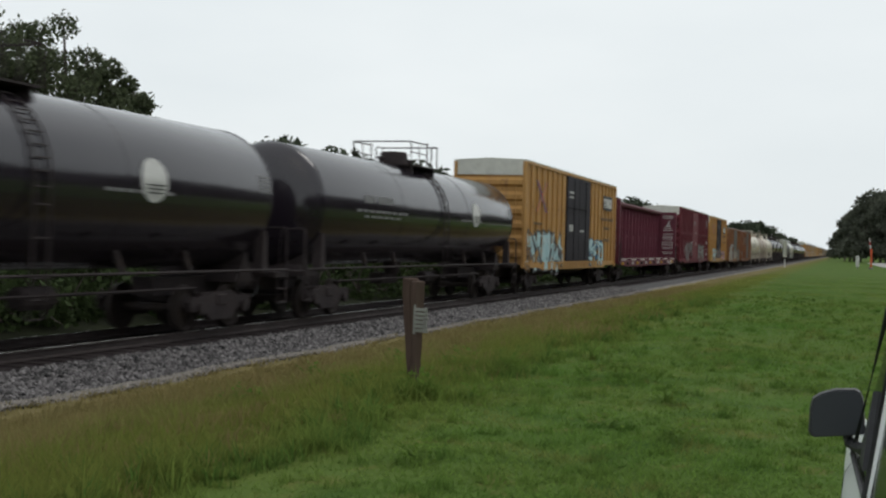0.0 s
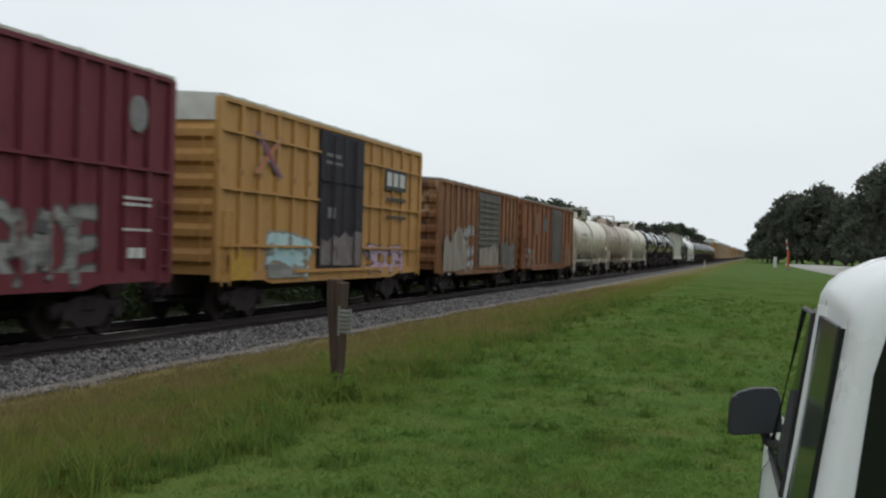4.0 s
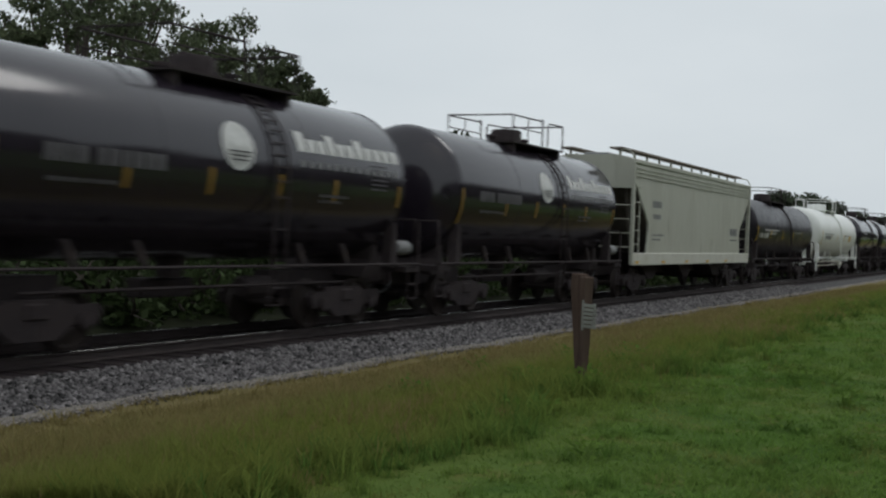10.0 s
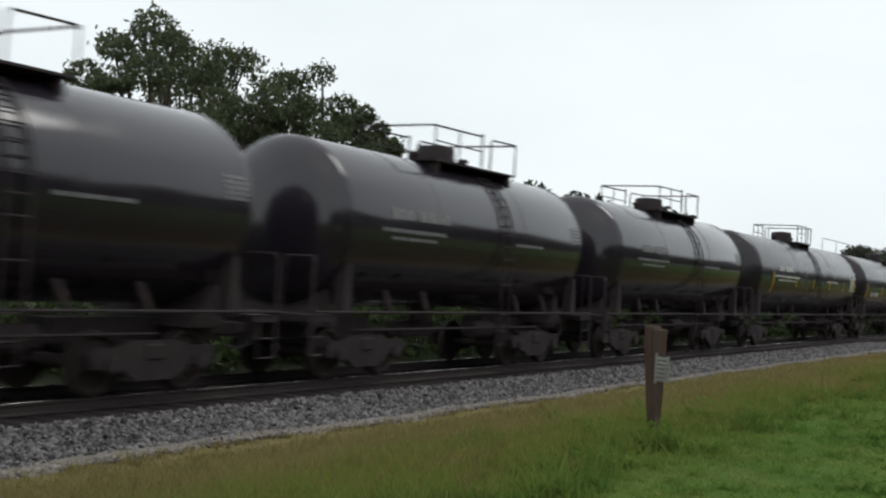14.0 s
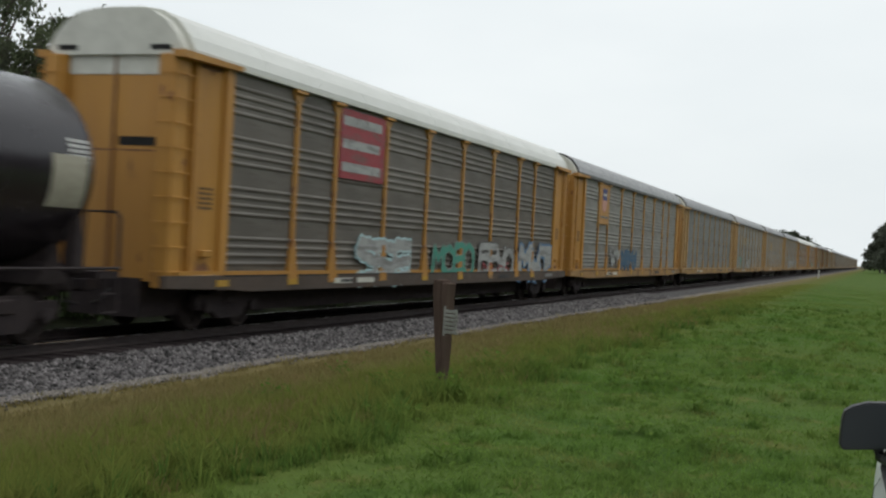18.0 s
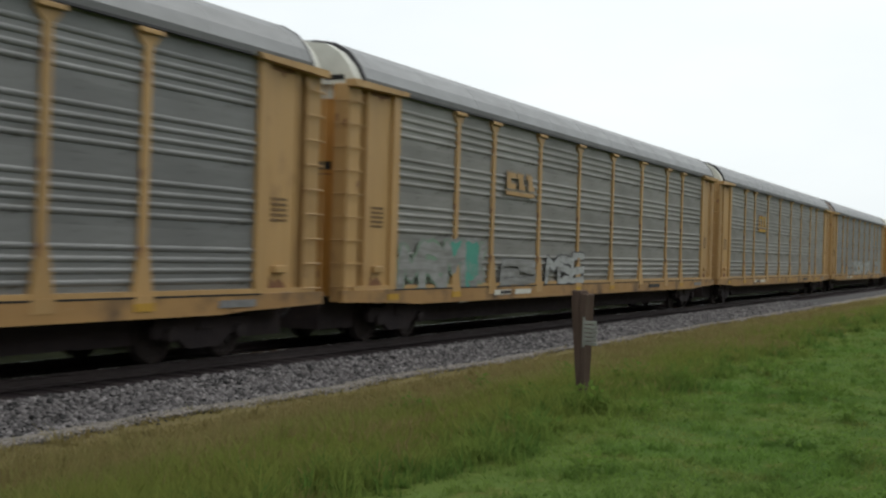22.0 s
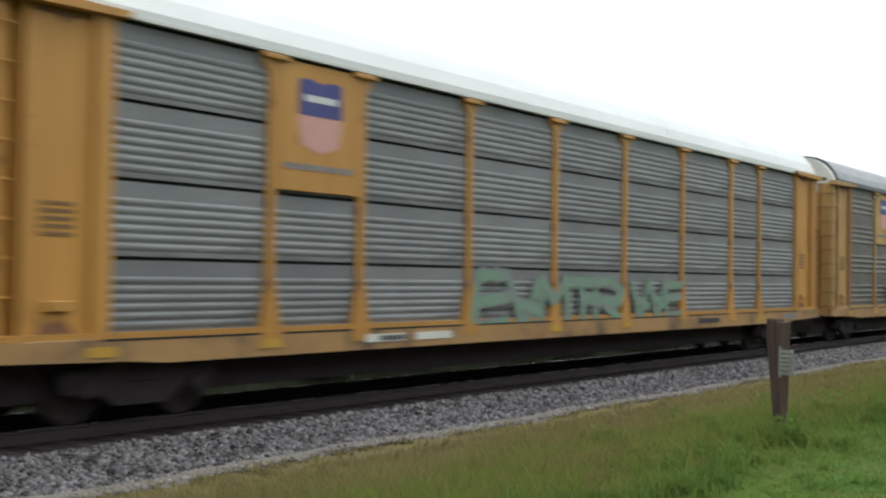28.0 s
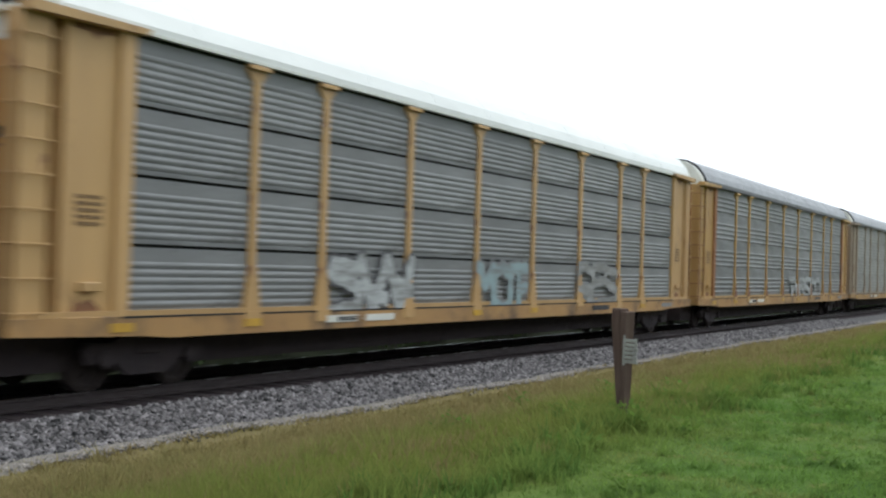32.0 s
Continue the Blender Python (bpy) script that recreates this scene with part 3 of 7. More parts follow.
def ballast_bed():
    """The stone bed of the track, with its sloped shoulders and the dusty strip at its foot."""
    y0, y1 = -160.0, 1400.0
    zt = RAIL_Z - 0.2
    prof = [(TOE_X + 0.0, TOE_Z - 0.25), (TOE_X, TOE_Z + 0.02), (TRACK_X + 1.75, zt - 0.04), (TRACK_X + 1.3, zt), (TRACK_X - 1.3, zt), (TRACK_X - 1.75, zt - 0.04), (-16.2, TOE_Z + 0.02), (-16.2, TOE_Z - 0.25)]
    part_ob = part("ballast", prism(bmesh.new(), prof, y0, y1), "ballast")
    tagged(part_ob, "grey crushed stone ballast bed under the track", "ballast", kind="structure")
    ys = np.arange(-20, 300, 0.3)
    edge = 0.10 * np.sin(ys * 0.9) + 0.07 * np.sin(ys * 2.3 + 1) + 0.05 * np.sin(ys * 5.1)
    a = np.stack([TOE_X - 0.06 + 0.8 * edge, ys, np.full_like(ys, TOE_Z + 0.075)], 1)
    b = np.stack([TOE_X + 0.11 + 1.3 * edge, ys, ground_z(TOE_X + 0.11 + 1.3 * edge, ys) + 0.03], 1)
    c = np.stack([TOE_X + 0.22 + 1.3 * edge, ys, ground_z(TOE_X + 0.22 + 1.3 * edge, ys) - 0.05], 1)
    v = np.stack([a, b, c], 1).reshape(-1, 3)
    i = np.arange(len(ys) - 1) * 3
    f = np.concatenate([np.stack([i, i + 1, i + 4, i + 3], 1), np.stack([i + 1, i + 2, i + 5, i + 4], 1)])
    # a dark sheet over the ballast carries the shade beneath the cars
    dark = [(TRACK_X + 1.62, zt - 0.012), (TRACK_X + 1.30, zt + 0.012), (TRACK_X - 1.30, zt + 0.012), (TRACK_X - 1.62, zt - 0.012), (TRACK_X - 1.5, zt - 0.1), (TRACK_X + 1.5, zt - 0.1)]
    tagged(part("track_bed", prism(bmesh.new(), dark, y0, y1), "bed_shade"), "stone bed between the rails, dark with oil and painted shade", "ballast", kind="structure")
    # the bank's near-black colour stands in for shade behind and under the train
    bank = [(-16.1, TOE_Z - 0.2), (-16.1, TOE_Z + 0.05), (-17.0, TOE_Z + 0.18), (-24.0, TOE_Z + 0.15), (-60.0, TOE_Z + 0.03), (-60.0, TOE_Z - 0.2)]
    tagged(part("undergrowth_bank", prism(bmesh.new(), bank, -40, 600), "undergrowth_shade"), "weedy bank behind the track, darkened for the shade under the cars", "ground", kind="structure")
    soup("gravel_strip", v, f, "dust", label="pale dusty gravel strip at the foot of the ballast", category="gravel", kind="structure")


def stones():
    """Loose broken stones over the near shoulder."""
    n = 50000
    y = 5 + 60 * rng.random(n) ** 1.6
    u = rng.random(n) * 1.0
    stray = rng.random(n) < 0.012
    u = np.where(stray, -np.abs(rng.normal(0, 0.12, n)), u)
    x0, x1, zt = TOE_X - 0.02, TRACK_X + 1.45, RAIL_Z - 0.22
    x = x0 + (x1 - x0) * u
    z = TOE_Z + 0.02 + (zt - TOE_Z) * np.clip(u * 1.06, 0, 1)
    z = np.where(stray, ground_z(x, y) + 0.015, z)
    s = (0.02 + 0.05 * rng.random(n) ** 2.2 + 0.0006 * y) * np.where(stray, 0.55, 1.0)
    base = np.array([(1, 0, 0), (-0.9, 0.2, 0), (0.1, 1, 0.1), (-0.1, -0.9, 0), (0.2, 0.1, 0.8), (0, 0, -0.8)])
    tri = np.array([(0, 2, 4), (2, 1, 4), (1, 3, 4), (3, 0, 4), (2, 0, 5), (1, 2, 5), (3, 1, 5), (0, 3, 5)])
    p = base[None] * (0.7 + 0.6 * rng.random((n, 6, 1)))
    a = rng.random(n) * math.tau
    ca, sa = np.cos(a)[:, None], np.sin(a)[:, None]
    q = np.stack([p[..., 0] * ca - p[..., 1] * sa, p[..., 0] * sa + p[..., 1] * ca, p[..., 2]], -1)
    tilt = (rng.random(n)[:, None] - 0.5) * 1.6
    q = np.stack([q[..., 0], q[..., 1] * np.cos(tilt) - q[..., 2] * np.sin(tilt), q[..., 1] * np.sin(tilt) + q[..., 2] * np.cos(tilt)], -1)
    v = q * s[:, None, None] + np.stack([x, y, z], 1)[:, None]
    f = tri[None] + 6 * np.arange(n)[:, None, None]
    soup("ballast_stones", v.reshape(-1, 3), f.reshape(-1, 3), "stone", label="loose grey broken stones on the ballast shoulder", category="gravel", kind="stuff")
    # fine pale grit over the strip at the foot
    m = 16000
    gy = 5 + 60 * rng.random(m) ** 1.6
    gx = TOE_X + 0.06 + rng.normal(0, 0.11, m) + 0.10 * np.sin(gy * 0.9)
    gz = np.maximum(ground_z(gx, gy), TOE_Z) + 0.035
    gs = 0.008 + 0.02 * rng.random(m) ** 2 + 0.0003 * gy
    v = (q[:m] * gs[:, None, None]) + np.stack([gx, gy, gz], 1)[:, None]
    soup("grit", v.reshape(-1, 3), f[:m].reshape(-1, 3), "grit", label="fine pale grit along the foot of the ballast", category="gravel", kind="stuff")


def blades(name, n, place, height, width, material, label, lean=0.5, short=False):
    """Tufts of grass: each blade a bent strip of three triangles' width."""
    x, y = place(n)
    z = ground_z(x, y) - 0.01
    h = height(x, y) * (0.6 + 0.8 * rng.random(n))
    w = width * (0.6 + 0.8 * rng.random(n)) * (1 + y / 22)
    a = rng.random(n) * math.tau
    d = np.stack([np.cos(a), np.sin(a)], 1)
    e = np.stack([-d[:, 1], d[:, 0]], 1)
    o = np.stack([x, y], 1)
    k = lean * (0.3 + rng.random(n))[:, None] * h[:, None]
    P = lambda off, side, up: np.concatenate([o + off * d + side * e * w[:, None], (z + up * h)[:, None]], 1)
    if short:
        v = np.stack([P(0, -0.5, 0), P(0, 0.5, 0), P(k, 0.0, 1.0)], 1)
        soup(name, v.reshape(-1, 3), np.arange(3 * n).reshape(-1, 3), material, label=label, category="grass", kind="stuff")
        return
    v = np.stack([P(0, -0.5, 0), P(0, 0.5, 0), P(0.35 * k, 0.42, 0.55), P(0.35 * k, -0.42, 0.55), P(k, 0.0, 1.0)], 1)
    i = 5 * np.arange(n)[:, None]
    f = np.concatenate([i + np.array([[0, 1, 2]]), i + np.array([[0, 2, 3]]), i + np.array([[3, 2, 4]])])
    soup(name, v.reshape(-1, 3), f, material, label=label, category="grass", kind="stuff")


def grass():
    def lawn(n):
        y = 2.5 + 110 * rng.random(n) ** 2.5
        x = -9.35 + (9.35 + 2.5 + 0.15 * y) * rng.random(n)
        return x, y

    patch = lambda x, y: 0.5 + 0.5 * np.sin(x * 1.1 + 0.5 * np.sin(y * 0.7)) * np.sin(y * 0.55 + 0.8 * np.sin(x * 0.9))
    blades("grass_blades", 530000, lawn, lambda x, y: (0.03 + 0.03 * patch(x, y) ** 2 + 0.025 * np.clip((-4.4 - x) / 0.6, 0, 1)) * np.clip(1.15 - y / 130, 0.2, 1), 0.013, "blade", "short soft green grass blades over the verge", 2.0, True)

    def around(n):
        x, y = -9.3 + 26 * rng.random(n), -12 + 44 * rng.random(n)
        far = (y > 2) & (x < 2.2 + 0.15 * y)
        return np.where(far, 4 + 10 * rng.random(n), x), np.where(far, -12 + 16 * rng.random(n), y)

    blades("grass_blades", 70000, around, lambda x, y: 0.05 + 0.03 * patch(x, y), 0.02, "blade", "short soft green grass blades over the verge", 2.0, True)

    def verge(n):
        y = 5 + 70 * rng.random(n) ** 1.7
        return -9.5 + 1.3 * rng.random(n) + np.abs(rng.normal(0, 0.6, n)), y

    blades("dry_grass", 60000, verge, lambda x, y: 0.05 + 0.07 * np.clip((x + 9.6) / 1.0, 0, 1) * patch(x * 1.7, y), 0.008, "dry_blade", "yellowed dry grass along the ballast edge", 0.9)

    def standing(n):
        y = 6 + 60 * rng.random(n) ** 1.8
        return -4.75 + 0.25 * np.sin(y * 0.8) + 0.15 * np.sin(y * 2.1) - 4.1 * rng.random(n) ** 1.25 + rng.normal(0, 0.1, n), y

    blades("verge_grass", 72000, standing, lambda x, y: (0.08 + 0.10 * patch(x * 1.3, y * 1.4)) * np.clip((x + 9.8) / 3, 0.3, 1) * np.clip(1.1 - y / 90, 0.3, 1), 0.0075, "blade", "taller olive green grass standing on the bank", 0.75)

    def tall(n):
        c = rng.integers(0, 4, n)
        cx = np.array([-4.85, -5.3, -6.2, -5.0])[c]
        cy = np.array([12.9, 14.8, 14.7, 16.2])[c]
        r = np.abs(rng.normal(0, 0.5, n))
        a = rng.random(n) * math.tau
        return cx + r * np.cos(a), cy + r * np.sin(a)

    def litter(n):
        c = rng.integers(0, 40, n)
        cy = 7 + 26 * np.random.default_rng(9).random(40) ** 1.3
        cx = -8.0 + 3.1 * np.random.default_rng(10).random(40)
        cx[:5], cy[:5] = (-5.5, -5.9, -6.4, -5.1, -6.0), (15.3, 14.7, 14.4, 15.8, 15.6)
        return cx[c] + rng.normal(0, 0.28, n), cy[c] + rng.normal(0, 0.45, n)

    def tufts(name, count, per, x_at, y_at, tall, spread, width, material, label, seed, lean=0.9):
        """Clumps of longer blades, each about its own root."""
        g = np.random.default_rng(seed)
        cy = y_at(g, count)
        cx = x_at(g, count, cy)
        ch = tall[0] + (tall[1] - tall[0]) * g.random(count) ** 1.6
        k = np.repeat(np.arange(count), per)
        r = np.abs(g.normal(0, 1, len(k))) * spread * (0.5 + ch[k] / tall[1])
        a = g.random(len(k)) * math.tau
        px, py, ph = cx[k] + r * np.cos(a), cy[k] + r * np.sin(a), ch[k] * np.exp(-((r / spread) ** 2) * 0.25)
        blades(name, len(k), lambda n: (px, py), lambda x, y: ph, width, material, label, lean)

    lawn_y = lambda g, n: 4.5 + 46 * g.random(n) ** 1.7
    lawn_x = lambda g, n, y: -4.7 + (7.4 + 0.12 * y) * g.random(n)
    bank_x = lambda g, n, y: -9.35 + 4.7 * g.random(n) ** 0.9
    bank_y = lambda g, n: 6 + 42 * g.random(n) ** 1.6
    edge_x = lambda g, n, y: -4.75 + 0.3 * np.sin(y * 0.8) + 0.2 * np.sin(y * 2.1) + g.normal(0, 0.28, n)
    tufts("lawn_tufts", 1500, 30, lawn_x, lawn_y, (0.06, 0.15), 0.09, 0.008, "blade", "longer green grass tufts in the mown verge", 31)
    tufts("dark_tufts", 170, 34, lawn_x, lawn_y, (0.05, 0.13), 0.11, 0.010, "blade_deep", "dark green weedy tufts in the mown verge", 32)
    tufts("bank_tufts", 1000, 30, bank_x, bank_y, (0.10, 0.26), 0.10, 0.008, "blade", "rough olive green tufts on the bank", 33)
    tufts("bank_straw", 850, 28, bank_x, bank_y, (0.08, 0.2), 0.10, 0.007, "dry_blade", "straw-coloured dead grass in the bank", 34)
    tufts("edge_tufts", 220, 40, edge_x, bank_y, (0.14, 0.34), 0.11, 0.009, "blade", "tall green tufts where the bank meets the mown grass", 35, 1.1)
    tufts("edge_shade", 170, 34, edge_x, bank_y, (0.10, 0.26), 0.12, 0.009, "blade_deep", "dark green tufts where the bank meets the mown grass", 36)
    tufts("toe_grass", 520, 16, lambda g, n, y: TOE_X + 0.28 + 0.10 * np.sin(y * 0.9) + g.normal(0, 0.09, n), bank_y, (0.03, 0.11), 0.07, 0.007, "dry_blade", "sparse dry grass growing into the grit", 37)
    blades("dry_tufts", 9000, litter, lambda x, y: 0.13 + 0.08 * patch(x * 2, y * 2), 0.008, "dry_blade", "brown dry grass tufts in the rough bank", 1.0)
    blades("tall_grass", 4200, tall, lambda x, y: 0.19 + 0 * x, 0.010, "blade", "tall green grass tufts around the wooden post", 1.0)


def weeds():
    """Broad-leaved weeds that stand above the mown grass."""
    spots = [(-4.6, 13.25, 0.28), (-4.4, 12.9, 0.24), (-5.35, 13.3, 0.24), (-2.9, 16.4, 0.2), (-2.6, 15.6, 0.16), (-3.3, 9.5, 0.14), (-4.4, 11.2, 0.16), (-1.4, 11.5, 0.15), (-6.9, 13.4, 0.2), (-7.6, 17.0, 0.22), (-5.6, 18.4, 0.2), (-1.2, 20.0, 0.2), (-2.7, 16.9, 0.22), (-3.15, 15.9, 0.2), (-2.35, 16.3, 0.18), (-3.9, 13.1, 0.15), (-1.9, 14.2, 0.16), (-0.6, 16.8, 0.17), (-3.4, 18.6, 0.2), (-0.2, 13.2, 0.14), (-2.2, 12.2, 0.13), (-4.2, 16.1, 0.26), (-5.0, 15.9, 0.3), (-5.75, 15.7, 0.3), (0.4, 18.2, 0.17)]
    for x, y, h in spots:
        r = random.Random(int(x * 100 + y * 37))
        w = thing("weed", "low leafy green weed in the grass", "weed", "weeds in the verge", at=pose(x, y, float(ground_z(x, y))))
        bm = bmesh.new()
        for k in range(5):
            a = r.random() * math.tau
            tube(bm, [(0, 0, -0.02), (0.12 * math.cos(a), 0.12 * math.sin(a), h * 0.6), (0.22 * math.cos(a), 0.22 * math.sin(a), h)], 0.003, 4)
        part("stem", bm, "weed", w)
        bm = bmesh.new()
        for k in range(70):
            a, u = r.random() * math.tau, r.random()
            c = Vector((0.3 * u * math.cos(a), 0.3 * u * math.sin(a), h * (0.25 + 0.85 * r.random())))
            d = Vector((math.cos(a + r.uniform(-1, 1)), math.sin(a + r.uniform(-1, 1)), r.uniform(-0.3, 0.6))).normalized()
            s = d.cross(Vector((0, 0, 1))).normalized()
            L = r.uniform(0.05, 0.1)
            bm.faces.new([bm.verts.new(c), bm.verts.new(c + d * L * 0.5 + s * L * 0.28), bm.verts.new(c + d * L), bm.verts.new(c + d * L * 0.5 - s * L * 0.28)])
        part("leaves", bm, "weed", w)


# ---- trees ----
def tree_parts(root, seed, height, spread, base, leaves, leaf_size, leaf_mat="leaf", trunk_r=0.22, lobes=9, lob=(0.28, 0.44)):
    """A tapered trunk, forked limbs, and a crown of leaf clumps with an uneven outline."""
    r = random.Random(seed)
    bm = bmesh.new()

    def limb(a, b, r0, r1, n=6):
        m = (a + b) / 2 + Vector((r.uniform(-1, 1), r.uniform(-1, 1), r.uniform(-0.4, 0.6))) * (b - a).length * 0.09
        prev = None
        for k, p in enumerate((a, m, b)):
            rr = r0 + (r1 - r0) * k / 2
            ring = [bm.verts.new(p + Vector((rr * math.cos(q * math.tau / n), rr * math.sin(q * math.tau / n), 0))) for q in range(n)]
            if prev:
                for q in range(n):
                    bm.faces.new((prev[q], prev[(q + 1) % n], ring[(q + 1) % n], ring[q]))
            prev = ring

    fork = Vector((r.uniform(-0.2, 0.2), r.uniform(-0.2, 0.2), base + (height - base) * 0.12))
    limb(Vector((0, 0, -0.2)), fork, trunk_r * 1.25, trunk_r * 0.8, 8)
    centres = []
    low = 5 if base < 0.5 else 0
    for k in range(lobes + low):
        a = k * 2.4 + r.uniform(-0.4, 0.4)
        u = ((min(k, lobes - 1) + 0.5) / lobes) ** 0.6
        zz = base + (height - base) * (0.95 - 0.75 * u * u) * r.uniform(0.86, 1.02)
        c = Vector((spread * u * 0.85 * math.cos(a), spread * u * 0.85 * math.sin(a), zz))
        zz = zz if k < lobes else height * 0.16
        c.z = zz
        rad = spread * r.uniform(*lob)
        if lobes >= 20:
            # a full round crown
            up = 1 - 1.5 * (k + 0.5) / lobes
            q = math.sqrt(max(0.0, 1 - up * up)) * r.uniform(0.75, 1.08)
            c = Vector((spread * 0.85 * q * math.cos(a), spread * 0.85 * q * math.sin(a), base + (height - base) * (0.52 + 0.44 * up * r.uniform(0.8, 1.06))))
        c.z = min(c.z, height - rad * 0.6)
        centres.append((c, rad))
        limb(fork, c, trunk_r * 0.5, 0.03)
        for j in range(4 if lobes >= 20 else 2):
            d = Vector((r.uniform(-1, 1), r.uniform(-1, 1), r.uniform(-0.3, 1))).normalized() * rad * r.uniform(0.8, 1.15)
            limb(c - d * 0.1, c + d, 0.04, 0.01, 4)
    part("trunk", bm, "bark", root)
    g = np.random.default_rng(seed)
    n = leaves
    cc = np.array([(*c, rad) for c, rad in centres])
    pick = g.choice(len(cc), n, p=cc[:, 3] ** 2 / (cc[:, 3] ** 2).sum())
    d = g.normal(size=(n, 3))
    d /= np.linalg.norm(d, axis=1)[:, None]
    clump = np.sin(d[:, 0] * 5 + pick) * np.sin(d[:, 1] * 6 + 2 * pick) * np.sin(d[:, 2] * 5 + pick * 3)
    rad = cc[pick, 3] * (0.45 + 0.5 * g.random(n) ** 0.5 + 0.38 * clump) * (1 + 0.25 * (g.random(n) < 0.06))
    p = cc[pick, :3] + d * rad[:, None] * np.array([1, 1, 0.78])
    p[:, 2] = np.maximum(p[:, 2], base * 0.7)
    u = g.normal(size=(n, 3))
    u /= np.linalg.norm(u, axis=1)[:, None]
    w = np.cross(u, g.normal(size=(n, 3)))
    w /= np.linalg.norm(w, axis=1)[:, None]
    s = (leaf_size * (0.6 + 0.8 * g.random(n)))[:, None]
    v = np.stack([p - u * s, p + w * s * 0.45, p + u * s, p - w * s * 0.45], 1).reshape(-1, 3)
    f = (4 * np.arange(n)[:, None] + np.arange(4)[None])
    soup("crown", v, f, leaf_mat, root)


def tree(name, label, at, seed, height, spread, base, leaves, leaf_size, leaf_mat="leaf", trunk_r=0.22, lobes=9, group="", category="tree", lob=(0.28, 0.44)):
    t = thing(name, label, category, group, at=at)
    tree_parts(t, seed, height, spread, base, leaves, leaf_size, leaf_mat, trunk_r, lobes, lob)
    return t


def polar(az, x):
    """The place on the line x at an angle az to the left of the track's direction."""
    return x, -x / math.tan(radians(az))


def woods():
    # the big oaks behind the track
    oaks = [(43.5, -23.5, 9.2, 2.5, 31), (36.1, -23.5, 9.0, 2.4, 32), (45.3, -22.5, 7.0, 1.3, 33), (34.0, -23.0, 8.0, 1.7, 36), (40.4, -25.0, 9.7, 2.8, 34), (32.4, -24, 7.1, 1.2, 35), (38.6, -24, 7.4, 2.0, 38)]
    for az, x, h, sp, seed in oaks:
        px, py = polar(az, x)
        tree("oak_tree", "dark green broad-leaved oak tree behind the railway", pose(px, py, TOE_Z, 0, 0, seed * 40), seed, h, sp, h * 0.2, 12500, 0.08, trunk_r=0.18, lobes=30, group="oaks behind the track", lob=(0.17, 0.3))
    # the broken line of trees further along
    a = tree("roadside_tree", "dark green tree in the line behind the railway", pose(0, 0, -50), 51, 9.0, 3.4, 1.6, 2500, 0.28, "leaf_far", group="tree line behind the track")
    b = tree("roadside_tree", "dark green tree in the line behind the railway", pose(0, 0, -50), 52, 9.0, 4.2, 1.2, 2700, 0.30, "leaf_far", group="tree line behind the track", lobes=12)
    line = [(26.1, -28, 7.3, 0), (23.2, -30, 7.8, 1), (22.1, -30, 7.5, 0), (19.8, -30, 8.0, 1), (16.5, -34, 7.2, 0), (13.5, -38, 8.2, 1), (10.6, -40, 11.4, 0), (9.4, -40, 12.2, 1), (8.6, -42, 12.2, 0), (7.4, -44, 11.6, 1), (6.3, -46, 12.4, 0), (5.4, -44, 13.5, 1), (4.7, -44, 14.5, 0),
            (4.2, -40, 15.6, 1), (3.7, -38, 16.4, 0), (3.2, -36, 15.5, 1), (2.7, -34, 13.5, 0), (2.2, -32, 12.5, 1), (1.7, -30, 11, 0), (1.2, -26, 10, 1)]
    for k, (az, x, h, kind) in enumerate(line):
        px, py = polar(az, x)
        s = h / 9.0
        o = (a, b)[kind]
        m = pose(px, py, TOE_Z, 0, 0, 73 * k) @ Matrix.Diagonal((s * 1.25, s * 1.25, s, 1))
        if k < 2:
            o.matrix_basis = m
            continue
        c = copy_thing(o, pose(0, 0, 0))
        c.matrix_basis = m
    r = random.Random(12)
    for k in range(34):
        y = 16 + 5.0 * k * (1 + k / 40)
        h = r.uniform(3.4, 5.2)
        s = h / 9.0
        c = copy_thing((a, b)[k % 2], pose(0, 0, 0))
        c.matrix_basis = pose(-24 - r.random() * 5, y, TOE_Z - 0.12 * h, 0, 0, r.random() * 360) @ Matrix.Diagonal((s * 1.5, s * 1.5, s, 1))
    # woods beyond the road, on the camera's side of the track
    w1 = tree("wood_tree", "dense dark tree at the edge of the wood by the road", pose(0, 0, -50), 61, 12, 5.2, 0.3, 4300, 0.35, "leaf_wood", 0.25, 18, group="wood by the road", lob=(0.2, 0.34))
    w2 = tree("wood_tree", "dense dark tree at the edge of the wood by the road", pose(0, 0, -50), 62, 12, 4.6, 0.3, 4100, 0.35, "leaf_wood", 0.25, 17, group="wood by the road", lob=(0.2, 0.36))
    rows = [(-0.1, 370, 11, 0), (-0.3, 350, 14, 1), (-0.75, 325, 15.5, 1), (-1.3, 315, 18.3, 0), (-1.9, 308, 17.6, 1), (-2.5, 304, 20.2, 0), (-3.1, 300, 17.6, 1), (-3.7, 292, 16.5, 0), (-4.3, 286, 15.5, 1), (-4.9, 280, 15.5, 0), (-5.6, 272, 16, 1), (-6.4, 262, 16, 0), (-7.4, 252, 16, 1),
            (-0.5, 345, 13, 1), (-1.6, 335, 15, 0), (-2.8, 325, 16, 1), (-4.0, 310, 14, 0), (-5.2, 205, 17.5, 1), (-5.9, 198, 18, 0), (-6.8, 190, 17, 1), (-7.8, 182, 16, 0), (-9.2, 170, 15, 1), (-11, 160, 14, 0), (-13.5, 150, 13, 1)]
    for k, (az, y, h, kind) in enumerate(rows):
        s = h / 12.0
        o = (w1, w2)[kind]
        m = pose(-y * math.tan(radians(az)), y, 0, 0, 0, 51 * k) @ Matrix.Diagonal((s, s, s, 1))
        if k < 2:
            o.matrix_basis = m
            continue
        c = copy_thing(o, pose(0, 0, 0))
